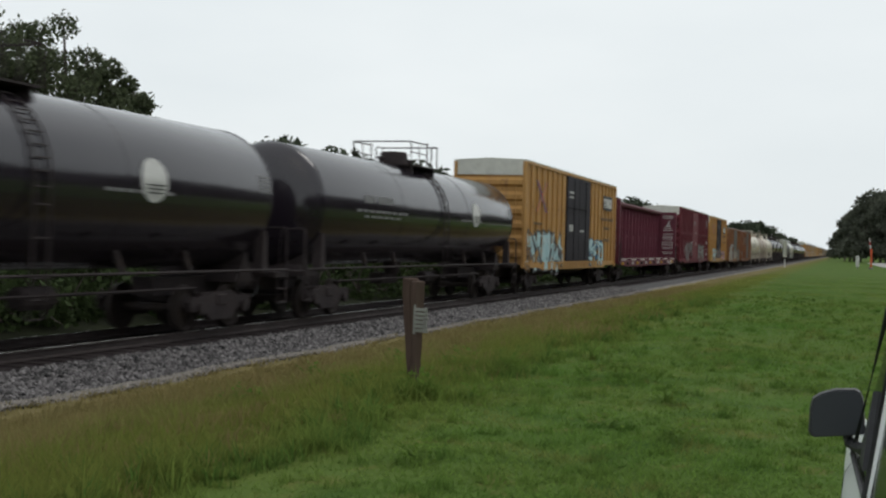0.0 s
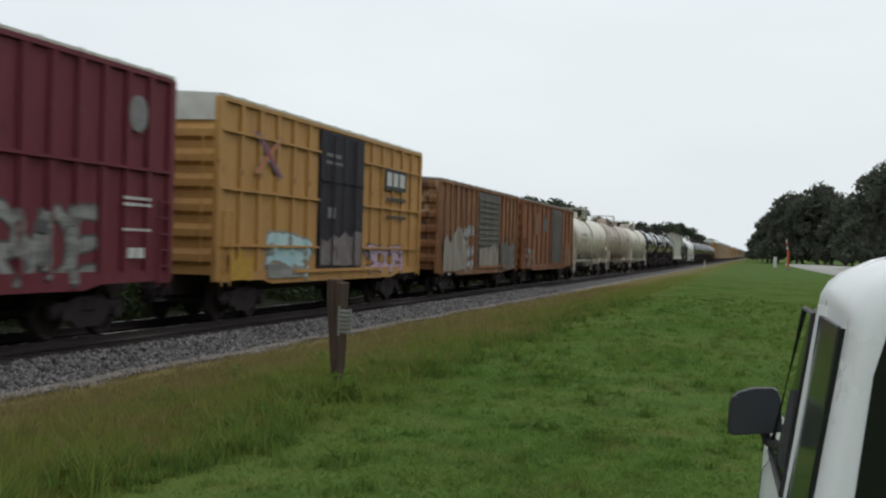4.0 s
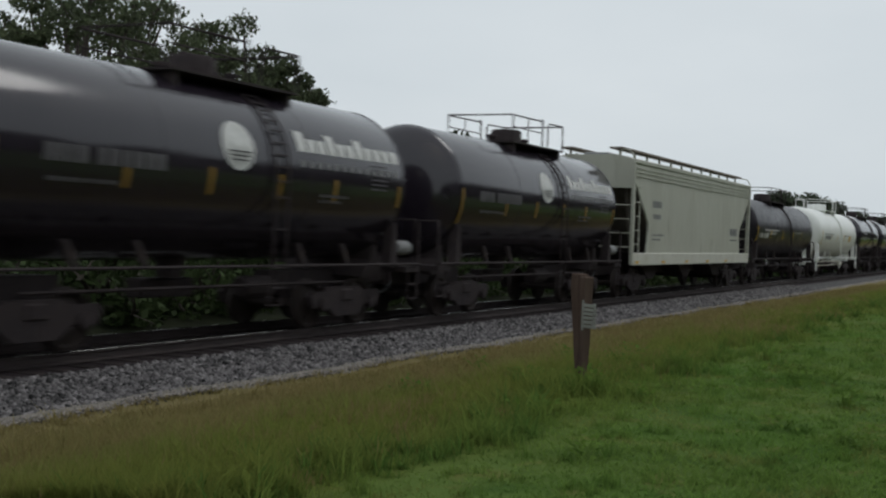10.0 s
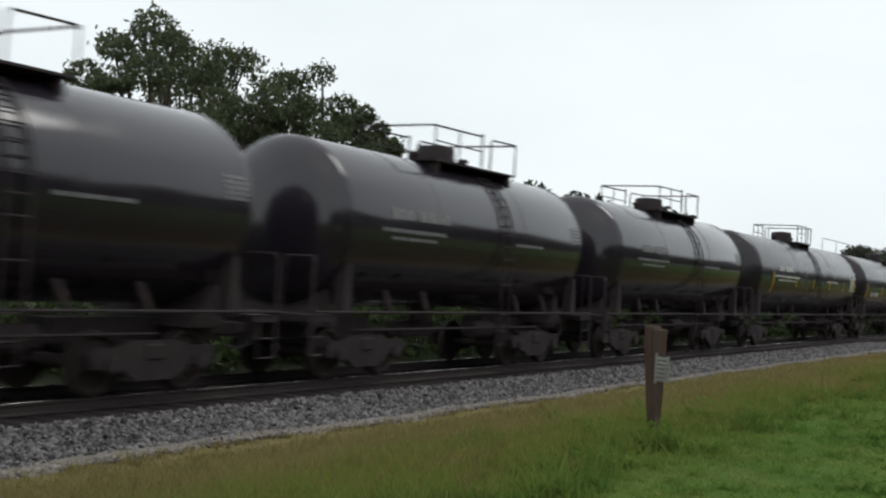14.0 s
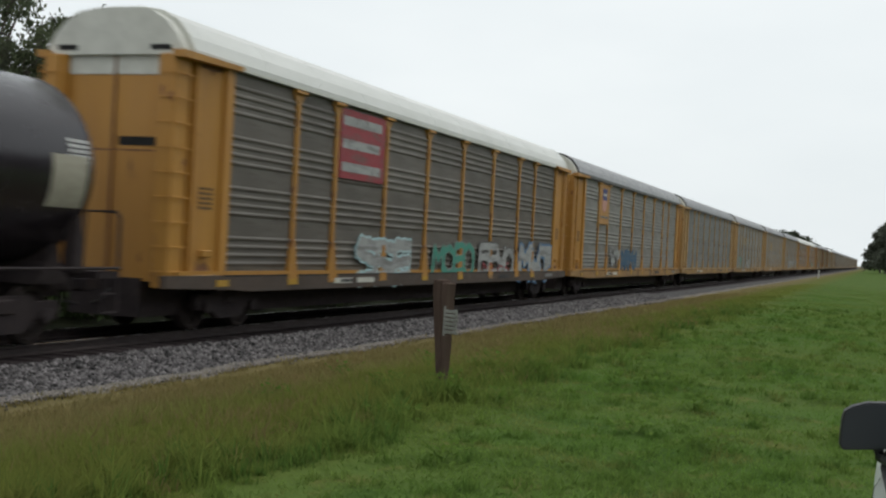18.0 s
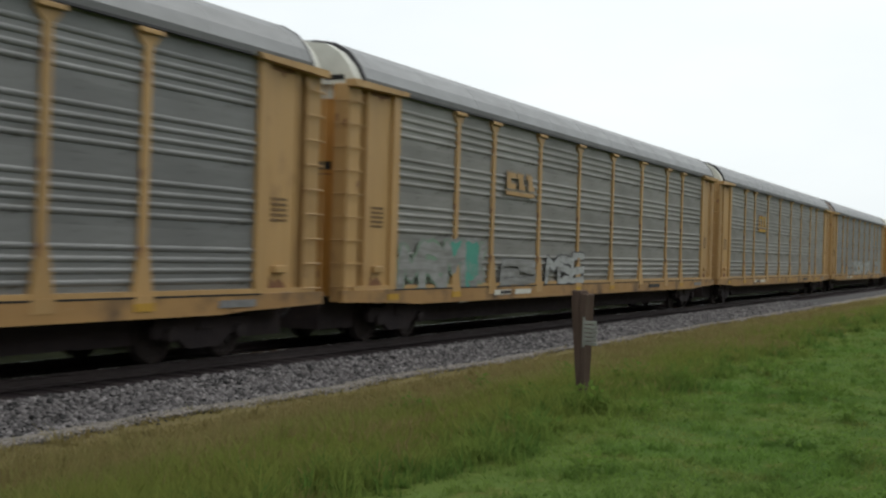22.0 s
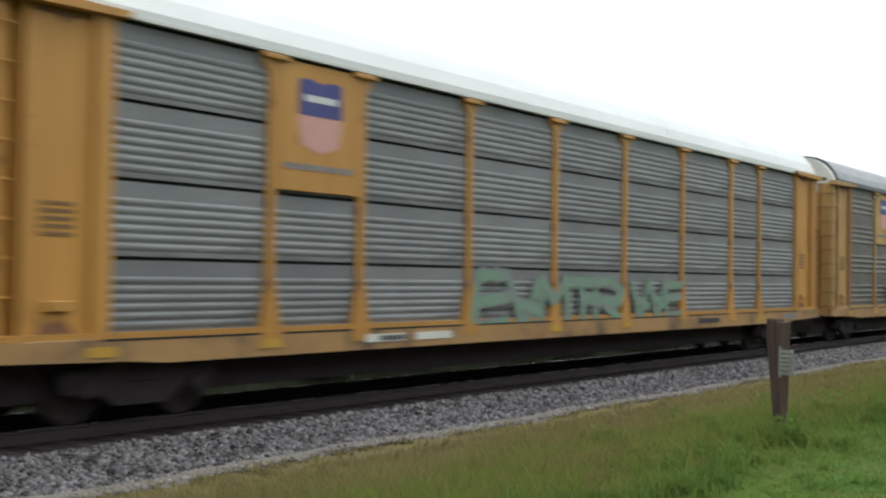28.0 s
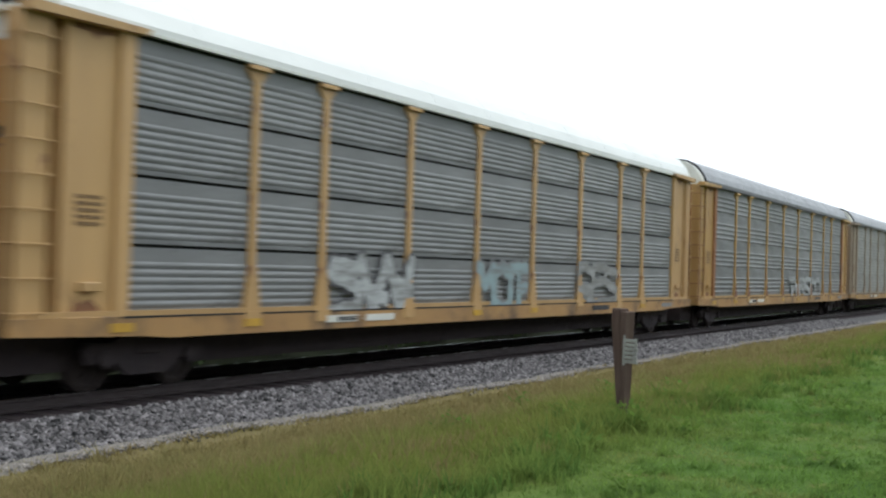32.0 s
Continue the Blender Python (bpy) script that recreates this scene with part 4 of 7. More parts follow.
        c.matrix_basis = m
    for k in range(34):
        c = copy_thing((w1, w2)[k % 2], pose(0, 0, 0))
        s = 1.35 + 0.25 * math.sin(k * 2.1)
        y = -70 + 6.5 * k
        c.matrix_basis = pose((38 if y < 78 else 31) + 2.5 * math.sin(k * 1.7), y, 0, 0, 0, 77 * k) @ Matrix.Diagonal((s, s, s, 1))
    # shrubs along the far side of the track
    sh = tree("shrub", "low green shrub in the hedge behind the track", pose(0, 0, -50), 71, 1.5, 1.25, 0.12, 1200, 0.085, "leaf_shrub", 0.05, 8, group="hedge behind the track", category="shrub")
    sh2 = tree("shrub", "low green shrub in the hedge behind the track", pose(0, 0, -50), 72, 1.3, 1.1, 0.1, 1100, 0.085, "leaf_shrub", 0.05, 7, group="hedge behind the track", category="shrub")
    r = random.Random(8)
    y = 4.0
    k = 0
    while y < 170:
        s = r.uniform(0.95, 1.3) * (1 + y / 120)
        m = pose(-17.6 - r.random() * 0.9 - (1.8 if k % 3 == 2 else 0), y, TOE_Z + 0.1, 0, 0, r.random() * 360) @ Matrix.Diagonal((s, s, s * r.uniform(0.8, 1.1), 1))
        o = (sh, sh2)[k % 2]
        if k < 2:
            o.matrix_basis = m
        else:
            c = copy_thing(o, pose(0, 0, 0))
            c.matrix_basis = m
        y += r.uniform(0.65, 1.05) * (1 + y / 50)
        k += 1


# ---- track ----
def track():
    for side in (0.755, -0.755):
        rail = thing("rail", "worn steel rail with a polished top", "rail", "rails of the track", "structure", pose(TRACK_X + side, 0, RAIL_Z))
        prof = [(-0.07, -0.17), (0.07, -0.17), (0.07, -0.155), (0.012, -0.135), (0.012, -0.045), (0.036, -0.035), (0.036, -0.006), (-0.036, -0.006), (-0.036, -0.035), (-0.012, -0.045), (-0.012, -0.135), (-0.07, -0.155)]
        part("rail_body", prism(bmesh.new(), prof, -150, 1400), "rail", rail)
        part("running_surface", prism(bmesh.new(), [(-0.03, -0.006), (0.03, -0.006), (0.024, 0.0), (-0.024, 0.0)], -150, 1400), "rail_top", rail, "polished bright steel")


# ---- the post in the grass ----
def marker_post():
    g = float(ground_z(-4.96, 13.95))
    p = thing("wooden_post", "weathered brown wooden post standing in the grass", "post", at=pose(-4.96, 13.95, g, 0, 1.0, -22))
    bm = bmesh.new()
    H = 1.37 - g
    for x0, x1, top in ((-0.12, 0.017, H), (0.019, 0.112, H - 0.03)):
        box(bm, x0, x1, -0.085, 0.085, -0.25, top, 0.013)
    bmesh.ops.subdivide_edges(bm, edges=[e for e in bm.edges if abs(e.verts[0].co.z - e.verts[1].co.z) > 0.5], cuts=7)
    for v in bm.verts:
        k = min(1.0, max(0.0, 1 - v.co.z / (0.85 * H)))
        v.co.x = v.co.x * (1 - 0.5 * k) + 0.06 * k + 0.006 * math.sin(v.co.z * 17)
        v.co.y *= 1 - 0.4 * k
    part("shaft", bm, "post_wood", p)
    z0 = H - 0.64
    pl = part("slat_plate", boxed(0.085, 0.11, -0.085, -0.06, z0 - 0.03, z0 + 0.33), "plank_grey", p, "grey weathered slatted plate")
    part("batten", boxed(0.25, 0.265, -0.06, -0.043, z0, z0 + 0.30), "plank_grey", pl)
    for k in range(6):
        part("slat", boxed(0.10, 0.31 - 0.01 * (k % 3), -0.085, -0.062, z0 + 0.05 * k, z0 + 0.038 + 0.05 * k, bevel=0.004), "plank_grey", pl)


# ---- road, gate and pole at the crossing ----
def crossing():
    pts = [(31, 60), (19, 92), (11.5, 117), (11.4, 175), (12.0, 240), (12.5, 300)]
    widths = [6, 6.5, 7.5, 10, 13, 14]
    v, f = [], []
    for (x, y), w in zip(pts, widths):
        for k, (s, dz) in enumerate(((-0.5, -0.3), (-0.5, 0.06), (0.5, 0.06), (0.5, -0.3))):
            v.append((x + s * w, y, float(ground_z(x + s * w, y)) + dz))
    for i in range(len(pts) - 1):
        for k in range(3):
            a = i * 4 + k
            f.append((a, a + 1, a + 5, a + 4))
    soup("road", np.array(v), np.array(f), "road", label="pale concrete side road beside the verge", category="road", kind="structure")
    g = thing("crossing_gate", "raised red and white crossing gate post", "gate", at=pose(3.6, 168, 0))
    bm = tube(bmesh.new(), [(0, 0, -0.1), (0, 0, 2.6)], 0.13, 8)
    part("mast", bm, "cone_orange", g)
    part("base", boxed(-0.3, 0.3, -0.3, 0.3, -0.1, 0.25, bevel=0.04), "mark_grey", g)
    for k in range(5):
        part("arm_band", tube(bmesh.new(), [(0.02 - 0.06 * k, 0, 1.8 + 0.45 * k), (0.02 - 0.06 * (k + 1), 0, 1.8 + 0.45 * (k + 1))], 0.09, 8), ("mark_white", "mark_red")[k % 2], g)
    c = thing("signal_box", "small white equipment box on a stand", "box", at=pose(1.9, 166, 0))
    part("cabinet", boxed(-0.22, 0.22, -0.2, 0.2, 0.3, 1.7, bevel=0.03), "mark_white", c)
    part("stand", boxed(-0.08, 0.08, -0.08, 0.08, -0.1, 0.3), "mark_grey", c)
    u = thing("utility_pole", "dark wooden utility pole among the trees", "pole", at=pose(19.5, 200, 0))
    part("shaft", tube(bmesh.new(), [(0, 0, -0.3), (0, 0, 9.8)], 0.14, 8), "bark", u)
    part("crossarm", boxed(-0.9, 0.9, -0.06, 0.06, 8.9, 9.05), "bark", u)
    s = thing("lamp_post", "slender grey post by the road", "post", at=pose(16.5, 205, 0))
    part("shaft", tube(bmesh.new(), [(0, 0, -0.3), (0, 0, 6.5)], 0.06, 8), "mark_grey", s)
    m = thing("mile_sign", "short white marker post by the track", "post", at=pose(-8.2, 190, -0.3))
    part("shaft", boxed(-0.1, 0.1, -0.05, 0.05, -0.3, 1.2, bevel=0.01), "mark_white", m)


# ---- the parked van ----
def van():
    """A white van seen from behind: body lofted from sections along y, tail towards the camera."""
    v = thing("parked_van", "white parked van with dark side windows and a square door mirror", "van", at=pose(0.0, 3.3, 0, 0, 0, 1.8))
    CX, W = 1.06, 0.93

    def section(z_top, half_top, half, z_bot=0.35):
        h = half
        return [(-h + 0.04, z_bot), (-h - 0.035, z_bot + 0.2), (-h - 0.05, 0.74), (-h - 0.035, 0.90), (-h + 0.02, 1.0), (-half_top - 0.05, z_top - 0.19), (-half_top - 0.038, z_top - 0.13), (-half_top - 0.012, z_top - 0.085), (-half_top + 0.03, z_top - 0.05), (-half_top + 0.09, z_top - 0.022), (-half_top + 0.18, z_top), (0, z_top + 0.03),
                (half_top - 0.18, z_top), (half_top - 0.09, z_top - 0.022), (half_top - 0.03, z_top - 0.05), (half_top + 0.012, z_top - 0.085), (half_top + 0.038, z_top - 0.13), (half_top + 0.05, z_top - 0.19), (h - 0.02, 1.0), (h + 0.035, 0.90), (h + 0.05, 0.74), (h + 0.035, z_bot + 0.2), (h - 0.04, z_bot)]

    stations = [(0.0, 1.74, 0.735, 0.895), (0.015, 1.768, 0.752, 0.912), (0.04, 1.79, 0.766, 0.927), (0.09, 1.808, 0.775, 0.937), (0.30, 1.82, 0.775, 0.94), (0.9, 1.82, 0.768, W), (1.3, 1.80, 0.765, W), (1.6, 1.70, 0.75, W), (2.0, 1.40, 0.78, W), (2.4, 1.12, 0.80, 0.90), (3.2, 1.0, 0.80, 0.87), (3.45, 0.88, 0.74, 0.80)]
    bm = bmesh.new()
    rings = []
    for y, zt, ht, h in stations:
        rings.append([bm.verts.new((CX + x, y, min(z, zt + 0.03))) for x, z in section(zt, ht, h)])
    n = len(rings[0])
    for a, b in zip(rings, rings[1:]):
        for k in range(n):
            bm.faces.new((a[k], a[(k + 1) % n], b[(k + 1) % n], b[k]))
    bm.faces.new(rings[0])
    bm.faces.new(rings[-1][::-1])
    bmesh.ops.recalc_face_normals(bm, faces=bm.faces[:])
    body = part("body", bm, "van_white", v, smooth=True)

    def side_x(z, zt=1.81, ht=0.766):
        """The left flank's x at height z."""
        return CX - (W - 0.02 + (ht + 0.05 - W + 0.02) * (z - 1.0) / (zt - 0.16 - 1.0))

    def pane(name, y0, y1, z0, z1, mat, proud, slant=0.0, y2=None):
        bm = bmesh.new()
        outline = [(y0, z0), (y1, z0), (y1 + slant if y2 is None else y2, z1), (y0 - 0.02, z1)]
        vs = [bm.verts.new((side_x(z) - proud, y, z)) for y, z in outline] + [bm.verts.new((side_x(z) + 0.03, y, z)) for y, z in outline]
        bm.faces.new(vs[:4])
        for k in range(4):
            bm.faces.new((vs[k], vs[4 + k], vs[4 + (k + 1) % 4], vs[(k + 1) % 4]))
        bmesh.ops.recalc_face_normals(bm, faces=bm.faces[:])
        return part(name, bm, mat, v)

    for name, outline in (("rear_side_window", [(0.16, 1.0), (0.80, 1.0), (0.80, 1.61), (0.18, 1.61)]), ("front_side_window", [(0.93, 1.0), (1.86, 1.0), (1.38, 1.61), (0.91, 1.61)])):
        (ya, za), (yb, _), (yc, zc), (yd, _) = outline
        pane(name, ya, yb, za, zc, "van_side_glass", 0.006 if ya > 0.5 else 0.02, 0, yc)
        out_ = 0.03 if ya > 0.5 else 0.018
        loop = [(side_x(z) - out_, y, z) for y, z in outline]
        part("window_seal", tube(bmesh.new(), loop + loop[:2], 0.011 if ya > 0.5 else 0.006, 8), "rubber", v)
    part("door_pillar", tube(bmesh.new(), [(side_x(z) + 0.004, 0.855, z) for z in (0.97, 1.2, 1.4, 1.6, 1.64)], 0.034, 10), "van_white", v)
    bm = bmesh.new()
    tri = [(1.30, 1.03), (1.52, 1.03), (1.45, 1.30)]
    vs = [bm.verts.new((side_x(z) - 0.025, y, z)) for y, z in tri] + [bm.verts.new((side_x(z) + 0.02, y, z)) for y, z in tri]
    bm.faces.new(vs[:3])
    for k in range(3):
        bm.faces.new((vs[k], vs[3 + k], vs[3 + (k + 1) % 3], vs[(k + 1) % 3]))
    bmesh.ops.recalc_face_normals(bm, faces=bm.faces[:])
    part("mirror_base", bm, "plastic", v)
    part("belt_trim", tube(bmesh.new(), [(side_x(1.0) - 0.004, 0.25, 0.985), (side_x(1.0) - 0.004, 1.95, 0.985)], 0.010), "rubber", v)
    for y in (0.20, 0.85, 1.97):
        part("door_gap", tube(bmesh.new(), [(side_x(1.0) + 0.002, y, 1.0), (CX - W - 0.033, y, 0.90), (CX - W - 0.048, y, 0.74), (CX - W - 0.034, y, 0.55)], 0.005, 4), "rubber", v)
    # tail
    bm = bmesh.new()
    ys = lambda z: 0.10 * (z - 0.5) / 1.2 - 0.012
    outline = [(-0.83, 1.0), (0.83, 1.0), (0.77, 1.50), (0.73, 1.64), (-0.73, 1.64), (-0.77, 1.50)]
    m_ = len(outline)
    vs = [bm.verts.new((CX + x, -0.012, z)) for x, z in outline] + [bm.verts.new((CX + x, 0.05, z)) for x, z in outline]
    bm.faces.new(vs[:m_])
    for k in range(m_):
        bm.faces.new((vs[k], vs[(k + 1) % m_], vs[m_ + (k + 1) % m_], vs[m_ + k]))
    bmesh.ops.recalc_face_normals(bm, faces=bm.faces[:])
    part("rear_window", bm, "van_glass", v)
    for s in (-1, 1):
        part("tail_lamp", boxed(CX + s * 0.83 - 0.05, CX + s * 0.80 + 0.05, -0.03, 0.06, 0.62, 0.95, bevel=0.02), "lamp_red", v)
    part("bumper", boxed(CX - 0.88, CX + 0.88, -0.10, 0.12, 0.38, 0.58, bevel=0.04), "plastic", v)
    bm = bmesh.new()
    tube(bm, [(CX - 0.745, 0.62, 1.757), (CX - 0.74, 0.28, 1.752), (CX - 0.705, 0.22, 1.77), (CX - 0.67, 0.26, 1.783), (CX - 0.67, 0.6, 1.797)], 0.007, 5)
    part("roof_groove", bm, "plastic", v)
    # door mirror
    mx, mz, my, ms = 0.058, 1.155, 1.88, 0.80
    bm = bmesh.new()
    out = [(-0.133, -0.095), (-0.122, -0.118), (-0.105, -0.126), (0.092, -0.104), (0.128, -0.096), (0.133, -0.075), (0.120, 0.075), (0.106, 0.112), (0.08, 0.126), (-0.013, 0.119), (-0.08, 0.096), (-0.116, 0.07), (-0.127, 0.026)]
    for s, y in ((1.0, 0.0), (1.05, 0.03), (0.95, 0.10), (0.6, 0.16)):
        for x, z in out:
            bm.verts.new((mx + ms * s * x, my + y, mz + ms * s * z))
    bm.verts.ensure_lookup_table()
    n = len(out)
    for r_ in range(3):
        for k in range(n):
            bm.faces.new((bm.verts[r_ * n + k], bm.verts[r_ * n + (k + 1) % n], bm.verts[(r_ + 1) * n + (k + 1) % n], bm.verts[(r_ + 1) * n + k]))
    bm.faces.new([bm.verts[k] for k in range(n)])
    bm.faces.new([bm.verts[3 * n + k] for k in range(n)][::-1])
    bmesh.ops.recalc_face_normals(bm, faces=bm.faces[:])
    mir = part("door_mirror", bm, "plastic", v, "black square door mirror")
    bm = bmesh.new()
    fr = [bm.verts.new((mx + 0.94 * ms * x, my - 0.005, mz + 0.94 * ms * z)) for x, z in out]
    bk = [bm.verts.new((mx + 0.94 * ms * x, my + 0.01, mz + 0.94 * ms * z)) for x, z in out]
    bm.faces.new(fr)
    bm.faces.new(bk[::-1])
    for k in range(n):
        bm.faces.new((fr[k], fr[(k + 1) % n], bk[(k + 1) % n], bk[k]))
    bmesh.ops.recalc_face_normals(bm, faces=bm.faces[:])
    part("mirror_glass", bm, "mirror_glass", mir)
    bm = tube(bmesh.new(), [(0.1, my + 0.05, 1.07), (0.11, my + 0.04, 1.035), (0.13, my, 1.03), (0.15, my - 0.16, 1.04), (0.165, my - 0.32, 1.07), (0.18, my - 0.42, 1.10)], 0.024, 8)
    part("mirror_arm", bm, "plastic", v)
    for y in (0.55, 2.75):
        for s in (-1, 1):
            wh = part("wheel", lathe(bmesh.new(), [(0.30, -0.1), (0.33, -0.07), (0.33, 0.07), (0.30, 0.1)], 24, "x", (CX + s * 0.80, y, 0.33)), "rubber", v)
            part("hub_cap", lathe(bmesh.new(), [(0.06, s * 0.115), (0.2, s * 0.105), (0.21, s * 0.09)], 20, "x", (CX + s * 0.80, y, 0.33)), "mark_grey", wh)


# ---- the train: every car has its middle at y 0, its near side at +x and the rail's top at z 0 ----
SHARED = {}


def shared(key, build):
    """One mesh for all the alike pieces."""
    if key not in SHARED:
        bm = build()
        me = bpy.data.meshes.new(key[0] if isinstance(key, tuple) else key)
        bm.to_mesh(me)
        bm.free()
        SHARED[key] = me
    return SHARED[key]


WHEELSETS = ([], [])
WHEEL_R = 0.457


def truck(car, y):
    """A two-axle truck: side frames, bolster, springs and two wheelsets."""
    def frame_mesh():
        top = [(-1.28, 0.60), (-1.2, 0.70), (-0.75, 0.68), (-0.45, 0.78), (0.45, 0.78), (0.75, 0.68), (1.2, 0.70), (1.28, 0.60), (1.2, 0.40), (0.72, 0.42), (0.42, 0.22), (-0.42, 0.22), (-0.72, 0.42), (-1.2, 0.40)]
        bm = slab(bmesh.new(), top, 0.94, 1.07)
        for yy in (-0.9, 0.9):
            lathe(bm, [(0.1, 1.04), (0.13, 1.10), (0.12, 1.15), (0.05, 1.16)], 10, "x", (0, yy, WHEEL_R))
        return bm

    def bolster_mesh():
        bm = boxed(-1.1, 1.1, -0.2, 0.2, 0.5, 0.74, bevel=0.03)
        for s in (1, -1):
            for yy in (-0.16, 0, 0.16):
                lathe(bm, [(0.06, 0.26), (0.06, 0.5)], 8, "z", (s * 1.02, yy, 0))
        return bm

    def wheels_mesh():
        bm = bmesh.new()
        for s in (1, -1):
            lathe(bm, [(0.10, s * 0.80), (0.14, s * 0.78), (0.36, s * 0.745), (0.40, s * 0.81), (WHEEL_R - 0.004, s * 0.80), (WHEEL_R, s * 0.70), (WHEEL_R + 0.025, s * 0.685), (WHEEL_R + 0.02, s * 0.66), (0.38, s * 0.66), (0.12, s * 0.69)], 20, "x")
            for k in range(4):
                a = k * math.tau / 4
                lathe(bm, [(0.025, s * 0.765), (0.02, s * 0.785)], 6, "x", (0, 0.26 * math.cos(a), 0.26 * math.sin(a)))
        lathe(bm, [(0.09, -1.05), (0.09, 1.05)], 10, "x")
        return bm

    t = mesh_part("truck", shared("bolster", bolster_mesh), "iron", car, at=pose(0, y, 0))
    for turn in (0, 180):
        mesh_part("side_frame", shared("side_frame", frame_mesh), "iron", t, at=pose(0, 0, 0, 0, 0, turn))
    for k, yy in enumerate((-0.9, 0.9)):
        w = mesh_part("wheelset", shared("wheelset", wheels_mesh), "wheel", t, at=pose(0, yy, WHEEL_R))
        WHEELSETS[k].append(w)
    return t


def coupler(car, y, d):
    def mesh():
        bm = boxed(-0.09, 0.09, -0.1, 0.42, 0.78, 0.96, bevel=0.02)
        box(bm, -0.16, 0.13, 0.34, 0.60, 0.74, 1.0, 0.04)
        return bm

    mesh_part("coupler", shared("coupler", mesh), "iron", car, at=pose(0, y, 0, 0, 0, 0 if d > 0 else 180))
    bm = tube(bmesh.new(), [(0.25, y, 0.8), (0.27, y + d * 0.25, 0.6), (0.3, y + d * 0.55, 0.55)], 0.025, 5)
    part("air_hose", bm, "rubber", car)


def running_gear(car, L, inset, deck=1.0):
    for s in (1, -1):
        truck(car, s * (L / 2 - inset))
        coupler(car, s * (L / 2 - 0.55), s)


def marks(car, rows, x, material, name="lettering", seed=0, curve=None):
    """Plain bars in place of writing: rows of (y0, y1, z, height, pieces)."""
    r = random.Random(seed)
    ob = None
    for y0, y1, z, h, n in rows:
        bm = bmesh.new()
        step = (y1 - y0) / n
        for k in range(n):
            a, b = y0 + k * step, y0 + (k + (r.uniform(0.68, 0.84) if n > 1 else 1.0)) * step
            if curve:
                seg = max(2, math.ceil(h / 0.05))
                zs = [z + h * q / seg for q in range(seg + 1)]
                pts = [(curve(zz) + x, zz) for zz in zs]
                for (xa, za), (xb, zb) in zip(pts, pts[1:]):
                    bm.faces.new([bm.verts.new(p) for p in ((xa, a, za), (xa, b, za), (xb, b, zb), (xb, a, zb))])
            else:
                box(bm, x - 0.004, x + 0.004, a, b, z, z + h)
        bmesh.ops.recalc_face_normals(bm, faces=bm.faces[:])
        ob = part(name, bm, material, car)
        if n > 1:
            ob["kind"] = "stuff"
    return ob


def graffiti(car, y0, z0, w, h, letters, fill, line, x_at, seed, style=0.5):
    """Spray-painted letter-like shapes on the side: fat strokes with a dark or pale outline."""
    r = random.Random(seed)
    lw = w / letters
    for k in range(letters):
        a, b = y0 + k * lw + 0.04 * lw, y0 + (k + 1) * lw
        top, bot = z0 + h * r.uniform(0.85, 1.0), z0 + h * r.uniform(0, 0.12)
        m = (top + bot) / 2 + r.uniform(-0.1, 0.1) * h
        bulge = b + 0.12 * lw
        c = (a + b) / 2
        shapes = [
            [[(a, bot), (a, top), (c, top), (bulge, top - 0.2 * h), (b, m), (a, m)], [(a + 0.3 * lw, m), (b, bot)]],
            [[(b, top), (a + 0.1 * lw, top), (a, m), (a, bot), (b, bot + 0.1 * h)], [(a, m), (b, m + 0.08 * h)]],
            [[(b, top - 0.08 * h), (a + 0.1 * lw, top), (a, m + 0.15 * h), (b, m - 0.08 * h), (b, bot + 0.1 * h), (a, bot)]],
            [[(a, bot), (a + 0.1 * lw, top), (c, m), (b - 0.05 * lw, top), (b, bot)]],
            [[(c, bot), (a, bot + 0.2 * h), (a, top - 0.15 * h), (c, top), (b, top - 0.2 * h), (b, bot + 0.15 * h), (c, bot)]],
            [[(a, top), (c, bot), (b, top)], [(a + 0.2 * lw, m), (b, m - 0.2 * h)]],
            [[(a, top), (b, top)], [(c, top), (c + 0.05 * lw, bot)], [(c, m), (b, m + 0.1 * h)]],
        ]
        strokes = shapes[r.randrange(7)]
        for name, mat, width, proud in (("letter_outline", line, 1.4, 0.005), ("letter", fill, 1.0, 0.013)):
            bm = bmesh.new()
            q = style * min(lw, h) * 0.36 * width
            lift = 0.0
            for s in strokes:
                for (ya, za), (yb, zb) in zip(s, s[1:]):
                    lift += 0.0007
                    d = Vector((yb - ya, zb - za))
                    if d.length < 1e-4:
                        continue
                    e = d.normalized()
                    nrm = Vector((-e.y, e.x)) * q / 2
                    ya2, za2, L = ya - e.x * q * 0.35, za - e.y * q * 0.35, d.length + q * 0.7
                    steps = max(1, int(L / 0.09))
                    prev = None
                    for j in range(steps + 1):
                        o = Vector((ya2, za2)) + e * L * j / steps
                        wob = 1 + 0.14 * math.sin(j * 1.3 + ya * 9) - 0.35 * (j in (0, steps))
                        pair = []
                        for sg in (1, -1):
                            p = o + nrm * sg * wob
                            pair.append(bm.verts.new((x_at(p.x, p.y) + proud + lift, p.x, p.y)))
                        if prev:
                            bm.faces.new((prev[0], prev[1], pair[1], pair[0]))
                        prev = pair
            bmesh.ops.recalc_face_normals(bm, faces=bm.faces[:])
            part(name, bm, mat, car, "spray-painted graffiti letter")


